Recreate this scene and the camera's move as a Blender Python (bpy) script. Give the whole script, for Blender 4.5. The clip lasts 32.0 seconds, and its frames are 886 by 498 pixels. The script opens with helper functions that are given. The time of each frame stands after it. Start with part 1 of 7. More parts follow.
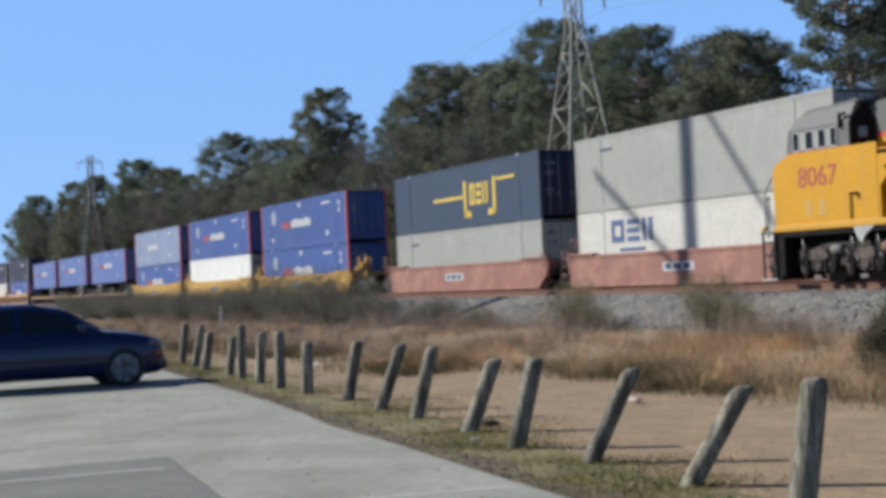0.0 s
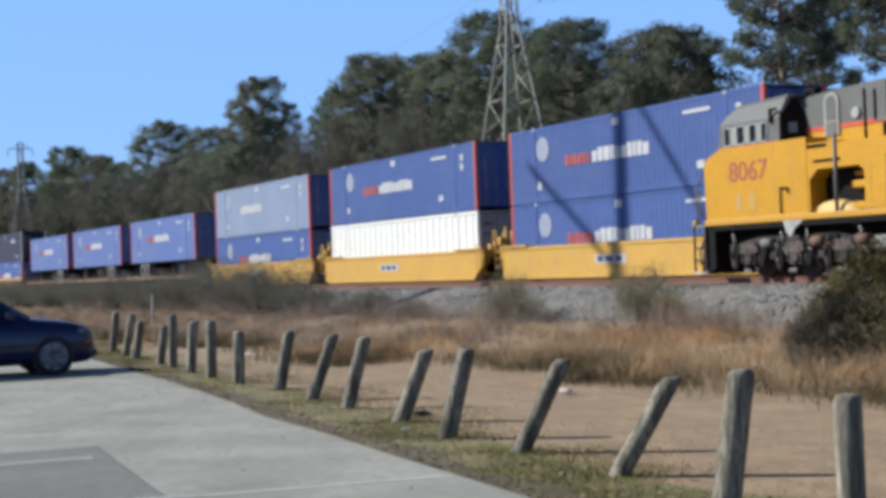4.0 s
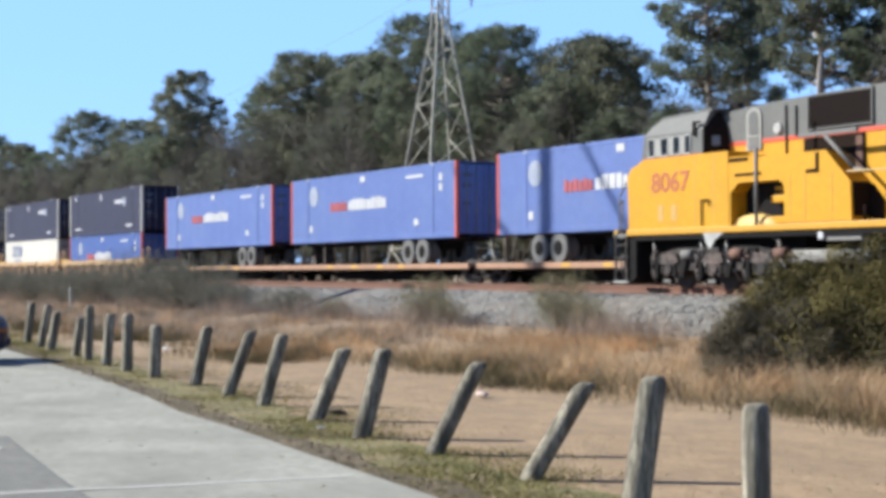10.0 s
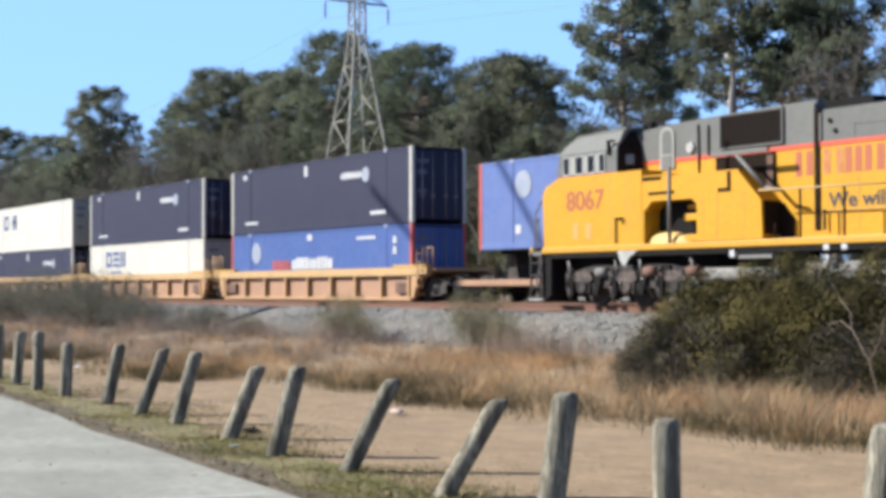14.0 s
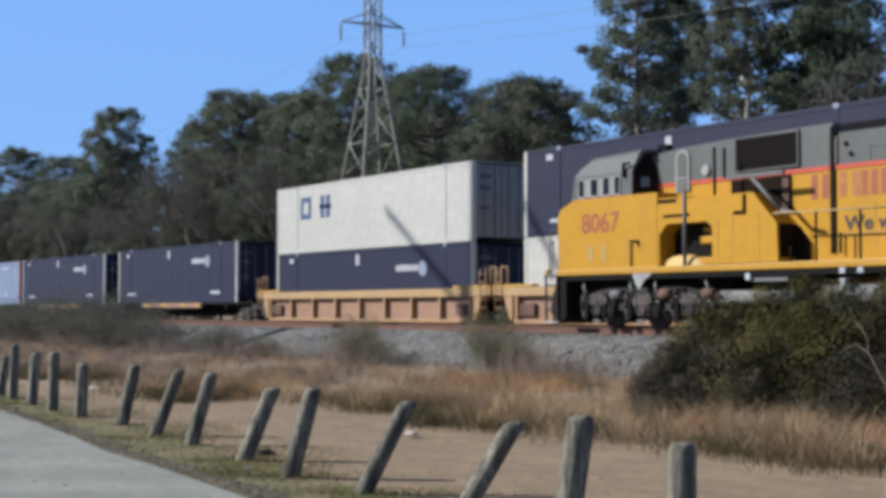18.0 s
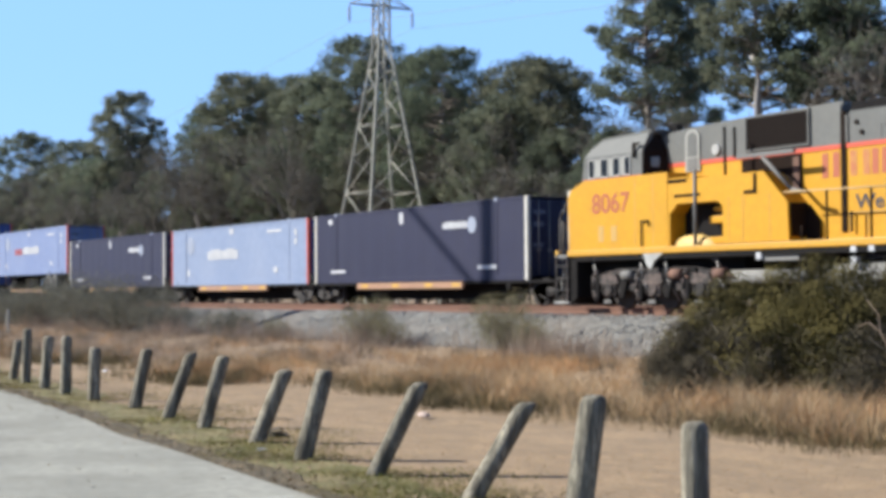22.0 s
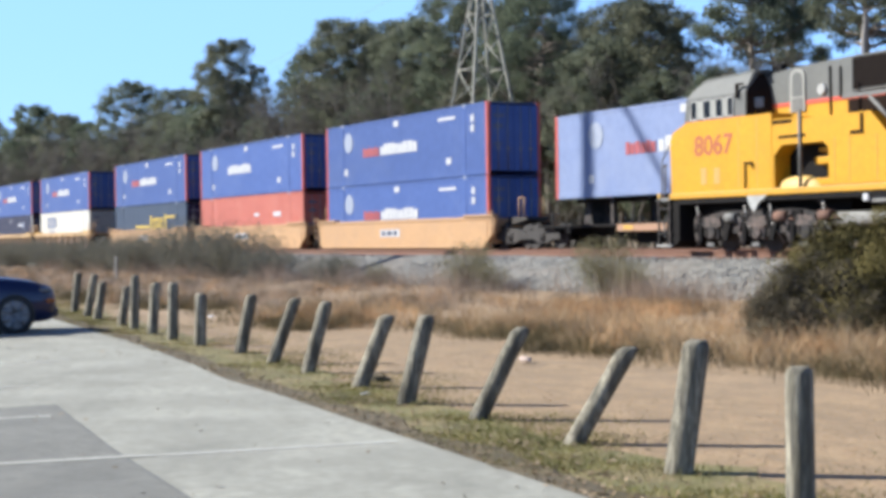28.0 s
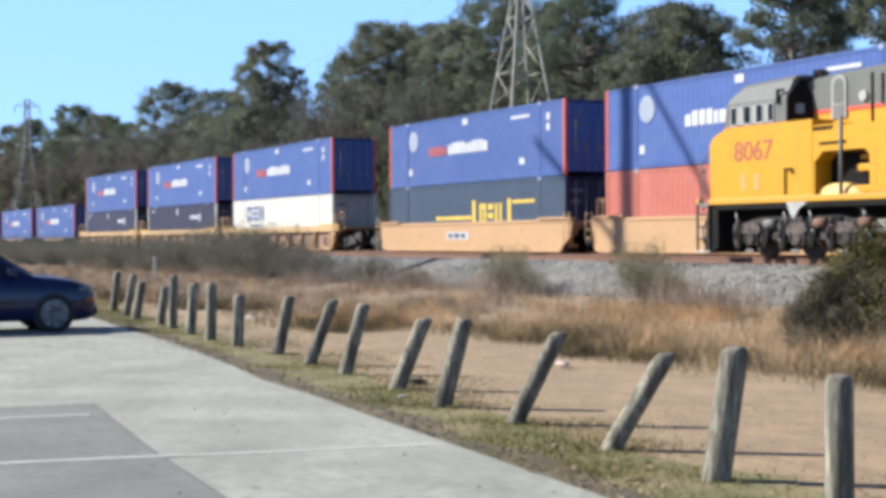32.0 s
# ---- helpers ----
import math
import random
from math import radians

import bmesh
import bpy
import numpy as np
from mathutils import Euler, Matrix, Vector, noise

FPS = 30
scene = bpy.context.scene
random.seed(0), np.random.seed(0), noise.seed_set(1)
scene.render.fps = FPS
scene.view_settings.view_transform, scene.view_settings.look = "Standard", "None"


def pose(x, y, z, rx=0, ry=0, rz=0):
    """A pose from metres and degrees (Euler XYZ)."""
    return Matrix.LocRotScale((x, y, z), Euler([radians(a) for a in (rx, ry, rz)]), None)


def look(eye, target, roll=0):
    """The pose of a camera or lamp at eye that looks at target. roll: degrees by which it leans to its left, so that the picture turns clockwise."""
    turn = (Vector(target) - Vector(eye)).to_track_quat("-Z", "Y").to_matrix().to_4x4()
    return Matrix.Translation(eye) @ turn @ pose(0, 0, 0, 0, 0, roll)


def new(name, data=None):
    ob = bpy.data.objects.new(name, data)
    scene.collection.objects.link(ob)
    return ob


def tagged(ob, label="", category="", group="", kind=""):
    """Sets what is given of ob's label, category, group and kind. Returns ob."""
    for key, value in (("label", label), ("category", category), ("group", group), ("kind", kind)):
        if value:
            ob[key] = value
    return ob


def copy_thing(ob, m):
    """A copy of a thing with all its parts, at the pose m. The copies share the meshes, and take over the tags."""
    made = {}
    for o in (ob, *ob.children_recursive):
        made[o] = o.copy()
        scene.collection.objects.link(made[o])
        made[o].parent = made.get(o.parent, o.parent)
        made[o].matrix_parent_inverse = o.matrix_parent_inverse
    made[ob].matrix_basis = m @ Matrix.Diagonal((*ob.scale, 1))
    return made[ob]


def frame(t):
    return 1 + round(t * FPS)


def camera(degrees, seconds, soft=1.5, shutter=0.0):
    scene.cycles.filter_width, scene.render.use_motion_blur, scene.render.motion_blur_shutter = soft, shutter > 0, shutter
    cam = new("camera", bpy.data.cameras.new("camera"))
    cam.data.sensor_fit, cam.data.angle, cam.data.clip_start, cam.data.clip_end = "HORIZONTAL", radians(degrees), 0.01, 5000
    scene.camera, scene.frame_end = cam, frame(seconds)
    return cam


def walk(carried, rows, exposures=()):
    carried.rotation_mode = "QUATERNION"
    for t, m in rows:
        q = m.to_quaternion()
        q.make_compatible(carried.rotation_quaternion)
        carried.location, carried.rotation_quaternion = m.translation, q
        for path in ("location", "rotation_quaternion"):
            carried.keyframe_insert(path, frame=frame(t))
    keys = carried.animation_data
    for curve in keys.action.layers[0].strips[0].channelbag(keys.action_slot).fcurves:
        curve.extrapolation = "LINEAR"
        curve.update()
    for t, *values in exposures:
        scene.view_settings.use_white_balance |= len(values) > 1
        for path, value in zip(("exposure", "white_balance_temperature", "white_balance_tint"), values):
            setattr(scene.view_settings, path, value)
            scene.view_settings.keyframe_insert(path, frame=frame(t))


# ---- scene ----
# the camera: held by hand at eye height, almost on one spot, turning after the train
cam = camera(32.8, 32.0, soft=4.15)
# seconds, place in metres, and the turn in degrees about x, y and z
SWAY = [
    (0, -0.073, -0.008, 1.571, 91.23, 2.55, 66.07), (0.5, -0.070, -0.006, 1.570, 91.26, 2.68, 66.00), (1, -0.059, 0.001, 1.567, 91.17, 2.79, 65.54),
    (1.5, -0.054, -0.002, 1.560, 90.71, 2.17, 64.94), (2, -0.045, 0.001, 1.567, 90.54, 2.48, 64.37), (2.5, -0.043, -0.001, 1.567, 90.61, 2.32, 63.95),
    (4.5, -0.043, -0.011, 1.564, 90.85, 2.16, 63.45), (5, -0.041, -0.010, 1.567, 90.92, 2.35, 63.26), (5.5, -0.031, -0.010, 1.570, 90.76, 2.20, 62.52),
    (6, -0.027, -0.013, 1.565, 90.69, 1.70, 61.94), (6.5, -0.019, -0.023, 1.561, 90.23, 1.40, 61.50), (7, -0.011, -0.028, 1.556, 89.96, 1.43, 60.59),
    (7.5, -0.011, -0.026, 1.554, 90.07, 1.43, 60.23), (8, -0.016, -0.023, 1.552, 89.80, 1.06, 62.38), (8.5, -0.019, -0.013, 1.550, 89.63, 0.94, 61.65),
    (9, -0.027, -0.007, 1.546, 90.08, 0.38, 60.22), (9.5, -0.023, 0.002, 1.554, 90.69, 0.43, 60.18), (10, -0.010, 0.006, 1.550, 90.82, 0.22, 60.62),
    (10.5, 0.008, 0.020, 1.548, 90.83, -0.41, 60.60), (11, 0.022, 0.028, 1.535, 90.19, 0.71, 56.85), (11.5, 0.020, 0.025, 1.538, 90.82, 0.80, 56.38),
    (12, 0.019, 0.023, 1.535, 90.72, 0.90, 57.04), (12.5, 0.018, 0.016, 1.536, 91.16, 0.44, 57.97), (13, 0.016, 0.020, 1.536, 91.16, 0.47, 57.54),
    (13.5, 0.016, 0.014, 1.536, 91.37, 0.26, 57.71), (14, 0.014, 0.014, 1.542, 91.49, 0.20, 57.45), (14.5, 0.013, 0.017, 1.538, 91.69, 0.26, 57.79),
    (16.5, 0.007, 0.005, 1.541, 92.02, 0.04, 58.45), (17, 0.014, 0.005, 1.544, 92.18, 0.23, 58.45), (17.5, 0.011, 0.006, 1.544, 92.31, 0.22, 58.21),
    (18, 0.012, 0.006, 1.546, 92.32, -0.00, 58.00), (18.5, 0.019, 0.000, 1.546, 92.33, 0.15, 58.16), (19, 0.021, 0.004, 1.547, 92.29, 0.23, 58.23),
    (19.5, 0.024, -0.005, 1.542, 92.12, 0.46, 58.36), (20, 0.022, -0.006, 1.546, 91.81, 0.45, 58.17), (20.5, 0.020, -0.001, 1.545, 91.59, 0.41, 58.12),
    (21, 0.018, -0.003, 1.541, 91.55, 0.38, 58.14), (21.5, 0.013, -0.005, 1.540, 91.53, 0.56, 58.15), (22, 0.017, -0.006, 1.544, 91.62, 0.40, 58.40),
    (22.5, 0.020, -0.005, 1.543, 91.74, 0.89, 58.20), (23, 0.025, -0.010, 1.551, 91.89, -0.17, 57.87), (23.5, 0.031, -0.004, 1.551, 90.77, -0.78, 57.38),
    (24, 0.032, 0.005, 1.543, 89.30, -0.25, 58.31), (24.5, 0.031, 0.007, 1.546, 89.63, 0.11, 58.95), (25, 0.021, 0.011, 1.546, 89.82, 1.31, 60.35),
    (25.5, 0.012, 0.007, 1.548, 89.97, 1.18, 60.69), (26, 0.007, 0.003, 1.547, 89.70, 1.78, 61.70), (26.5, 0.018, 0.000, 1.549, 89.55, 1.46, 61.54),
    (28.5, 0.017, -0.000, 1.552, 89.56, 0.59, 62.51), (29, 0.010, 0.003, 1.545, 89.60, 0.39, 62.68), (29.5, 0.010, 0.001, 1.548, 89.64, 0.30, 62.81),
    (30, 0.010, 0.002, 1.552, 89.77, 0.47, 62.80), (30.5, 0.011, -0.001, 1.554, 89.82, 0.12, 62.72), (31, 0.009, -0.004, 1.555, 89.91, -0.18, 62.69),
    (31.5, 0.005, -0.011, 1.554, 89.69, -0.12, 62.77), (32, 0.008, -0.005, 1.554, 89.67, 0.24, 63.67),
]
walk(cam, [(t, pose(x, y, z, rx, ry, rz)) for t, x, y, z, rx, ry, rz in SWAY],
     exposures=[(0.0, 0.45, 6350, 8), (1.0, 0.44, 6350, 8), (2.0, 1.05, 6700, 8), (4.5, 0.5, 6250, 8), (5.0, 0.5, 6250, 8), (6.0, 0.45, 6300, 8), (7.0, 0.85, 6700, 8),
                (8.0, 1.02, 6400, 8), (9.0, 1.08, 6400, 8), (10.0, 1.04, 6400, 8), (12.0, 1.16, 6600, 10), (13.0, 1.14, 6550, 9), (14.0, 1.06, 6520, 8), (17.0, 0.42, 6100, 8), (18.0, 0.36, 6100, 8), (19.0, 0.33, 6250, 8), (20.0, 0.75, 6350, 8),
                (21.0, 0.98, 6350, 8), (23.0, 0.96, 6650, 9), (24.0, 1.2, 6620, 10), (26.0, 1.14, 6420, 8), (29.0, 1.15, 6400, 8), (32.0, 1.12, 6400, 8)])

# ---- daylight: low winter sun from behind the camera's left ----
SUN_HIGH, SUN_WAY = 33.0, 50.0      # height, and the way the light goes, counted from +x to +y
world = bpy.data.worlds.new("sky")
scene.world = world
world.use_nodes = True
wn = world.node_tree.nodes
sky = wn.new("ShaderNodeTexSky")
sky.sky_type = 'NISHITA'
sky.sun_disc = False
sky.sun_elevation = radians(SUN_HIGH)
sky.sun_rotation = radians(270 - SUN_WAY)
sky.air_density, sky.dust_density, sky.ozone_density = 1.0, 0.3, 2.2
wn["Background"].inputs["Strength"].default_value = 0.066
deep = wn.new("ShaderNodeHueSaturation")
deep.inputs["Hue"].default_value, deep.inputs["Saturation"].default_value, deep.inputs["Value"].default_value = 0.520, 1.25, 0.8
world.node_tree.links.new(sky.outputs["Color"], deep.inputs["Color"])
# thin haze evens the sky near the horizon and thins out overhead
way, part_z, thin = wn.new("ShaderNodeTexCoord"), wn.new("ShaderNodeSeparateXYZ"), wn.new("ShaderNodeMapRange")
thin.inputs[1].default_value, thin.inputs[2].default_value = 0.22, 0.6
thin.inputs[3].default_value, thin.inputs[4].default_value = 0.75, 0.0
world.node_tree.links.new(way.outputs["Generated"], part_z.inputs[0])
world.node_tree.links.new(part_z.outputs["Z"], thin.inputs[0])
even = wn.new("ShaderNodeMix")
even.data_type = 'RGBA'
world.node_tree.links.new(thin.outputs[0], even.inputs[0])
even.inputs[7].default_value = (3.45, 6.5, 12.6, 1)
world.node_tree.links.new(deep.outputs["Color"], even.inputs[6])
world.node_tree.links.new(even.outputs[2], wn["Background"].inputs["Color"])
sun = new("sun", bpy.data.lights.new("sun", "SUN"))
sun.data.energy, sun.data.angle, sun.data.color = 4.8, radians(0.55), (1.0, 0.965, 0.90)
a, e = radians(SUN_WAY), radians(SUN_HIGH)
sun.matrix_world = look((-60, -60, 60), (-60 + math.cos(a) * math.cos(e), -60 + math.sin(a) * math.cos(e), 60 - math.sin(e)))

# ---- materials ----
def mat(name, col, col2=None, scale=2.0, rough=0.6, metal=0.0, bump=0.1, bscale=30.0, stretch=(1, 1, 1), dirt=None, dirt_scale=0.7,
        dirt_amount=0.35, rand=0.0, coat=0.0, spec=0.5, sharp=1.0, drift=False, crack=None):
    """Paint, wood, stone: two colours mixed by fine and broad noise, an optional dirt colour, fine relief."""
    m = bpy.data.materials.new(name)
    m.use_nodes = True
    n, l = m.node_tree.nodes, m.node_tree.links
    b = n["Principled BSDF"]
    b.inputs["Roughness"].default_value, b.inputs["Metallic"].default_value = rough, metal
    b.inputs["Specular IOR Level"].default_value = spec
    b.inputs["Coat Weight"].default_value = coat
    tc, mp = n.new("ShaderNodeTexCoord"), n.new("ShaderNodeMapping")
    mp.inputs["Scale"].default_value = stretch
    l.new(tc.outputs["Object"], mp.inputs["Vector"])
    if drift:
        who, off = n.new("ShaderNodeObjectInfo"), n.new("ShaderNodeVectorMath")
        off.operation = 'SCALE'
        off.inputs[0].default_value = (7.0, 11.0, 5.0)
        l.new(who.outputs["Random"], off.inputs["Scale"])
        l.new(off.outputs[0], mp.inputs["Location"])
    def tex(s, detail=4.0, w=0.55):
        t = n.new("ShaderNodeTexNoise")
        t.inputs["Scale"].default_value, t.inputs["Detail"].default_value, t.inputs["Roughness"].default_value = s, detail, w
        l.new(mp.outputs["Vector"], t.inputs["Vector"])
        return t
    def mix(fac, c1, c2):
        x = n.new("ShaderNodeMix")
        x.data_type = 'RGBA'
        for val, sock in ((fac, x.inputs[0]), (c1, x.inputs[6]), (c2, x.inputs[7])):
            if isinstance(val, (tuple, list)):
                sock.default_value = (*val, 1)
            elif isinstance(val, float):
                sock.default_value = val
            else:
                l.new(val, sock)
        return x.outputs[2]
    def ramp(sock, lo, hi):
        r = n.new("ShaderNodeMapRange")
        r.inputs[1].default_value, r.inputs[2].default_value = lo, hi
        l.new(sock, r.inputs[0])
        return r.outputs[0]
    col2 = col2 or tuple(c * 0.72 for c in col)
    c = mix(ramp(tex(scale).outputs[0], 0.5 - 0.2 / sharp, 0.5 + 0.2 / sharp), col, col2)
    c = mix(ramp(tex(scale * 9).outputs[0], 0.25 + 0.2 * (1 - 1 / sharp), 0.9 - 0.25 * (1 - 1 / sharp)), c, tuple(v * 0.82 for v in col2))
    if crack:
        c = mix(ramp(tex(scale * 4, 2.0, 0.4).outputs[0], 0.56, 0.64), c, crack)
    if dirt:
        d = n.new("ShaderNodeMath")
        d.operation = 'MULTIPLY'
        l.new(ramp(tex(dirt_scale, 6.0, 0.65).outputs[0], 0.48, 0.78), d.inputs[0])
        d.inputs[1].default_value = dirt_amount
        c = mix(d.outputs[0], c, dirt)
    if rand:
        oi, hs = n.new("ShaderNodeObjectInfo"), n.new("ShaderNodeHueSaturation")
        hs.inputs["Color"].default_value = (*col, 1)
        l.new(c, hs.inputs["Color"])
        r = n.new("ShaderNodeMapRange")
        r.inputs[3].default_value, r.inputs[4].default_value = 1 - rand, 1 + rand
        l.new(oi.outputs["Random"], r.inputs[0])
        l.new(r.outputs[0], hs.inputs["Value"])
        c = hs.outputs[0]
    l.new(c, b.inputs["Base Color"])
    if bump:
        bp = n.new("ShaderNodeBump")
        bp.inputs["Strength"].default_value, bp.inputs["Distance"].default_value = bump, 0.02
        l.new(tex(bscale, 3.0).outputs[0], bp.inputs["Height"])
        l.new(bp.outputs[0], b.inputs["Normal"])
    return m


def leafy(name, c1, c2, c3, rough=0.8, thin=0.25, low=0.75, high=1.2, size=0.35, own=False):
    """Leaves and blades: each piece takes its own tone, and some light comes through."""
    m = bpy.data.materials.new(name)
    m.use_nodes = True
    n, l = m.node_tree.nodes, m.node_tree.links
    b = n["Principled BSDF"]
    b.inputs["Roughness"].default_value = rough
    b.inputs["Specular IOR Level"].default_value = 0.2
    g, r = n.new("ShaderNodeNewGeometry"), n.new("ShaderNodeValToRGB")
    r.color_ramp.elements[0].color, r.color_ramp.elements[1].color = (*c1, 1), (*c3, 1)
    r.color_ramp.elements.new(0.5).color = (*c2, 1)
    l.new(g.outputs["Random Per Island"], r.inputs[0])
    tc, t, x = n.new("ShaderNodeTexCoord"), n.new("ShaderNodeTexNoise"), n.new("ShaderNodeMix")
    t.inputs["Scale"].default_value = size
    l.new(tc.outputs["Object"], t.inputs["Vector"])
    x.data_type, x.blend_type = 'RGBA', 'MULTIPLY'
    x.inputs[0].default_value = 1.0
    l.new(r.outputs[0], x.inputs[6])
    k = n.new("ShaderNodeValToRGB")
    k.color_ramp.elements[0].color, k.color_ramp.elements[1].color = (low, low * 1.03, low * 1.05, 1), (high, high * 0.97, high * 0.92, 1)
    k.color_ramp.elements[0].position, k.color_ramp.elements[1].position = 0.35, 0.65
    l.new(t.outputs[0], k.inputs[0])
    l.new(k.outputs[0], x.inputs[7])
    if own:
        # each tree leans to brown-olive or to fresher green
        oi, kr, y = n.new("ShaderNodeObjectInfo"), n.new("ShaderNodeValToRGB"), n.new("ShaderNodeMix")
        kr.color_ramp.elements[0].color, kr.color_ramp.elements[1].color = (1.06, 1.0, 0.90, 1), (0.86, 0.95, 0.84, 1)
        kr.color_ramp.elements.new(0.5).color = (0.95, 0.98, 0.90, 1)
        y.data_type, y.blend_type = 'RGBA', 'MULTIPLY'
        y.inputs[0].default_value = 1.0
        l.new(oi.outputs["Random"], kr.inputs[0])
        l.new(x.outputs[2], y.inputs[6])
        l.new(kr.outputs[0], y.inputs[7])
        x = y
    l.new(x.outputs[2], b.inputs["Base Color"])
    if thin:
        tr, ms = n.new("ShaderNodeBsdfTranslucent"), n.new("ShaderNodeMixShader")
        l.new(x.outputs[2], tr.inputs["Color"])
        ms.inputs[0].default_value = thin
        l.new(b.outputs[0], ms.inputs[1])
        l.new(tr.outputs[0], ms.inputs[2])
        l.new(ms.outputs[0], n["Material Output"].inputs["Surface"])
    return m


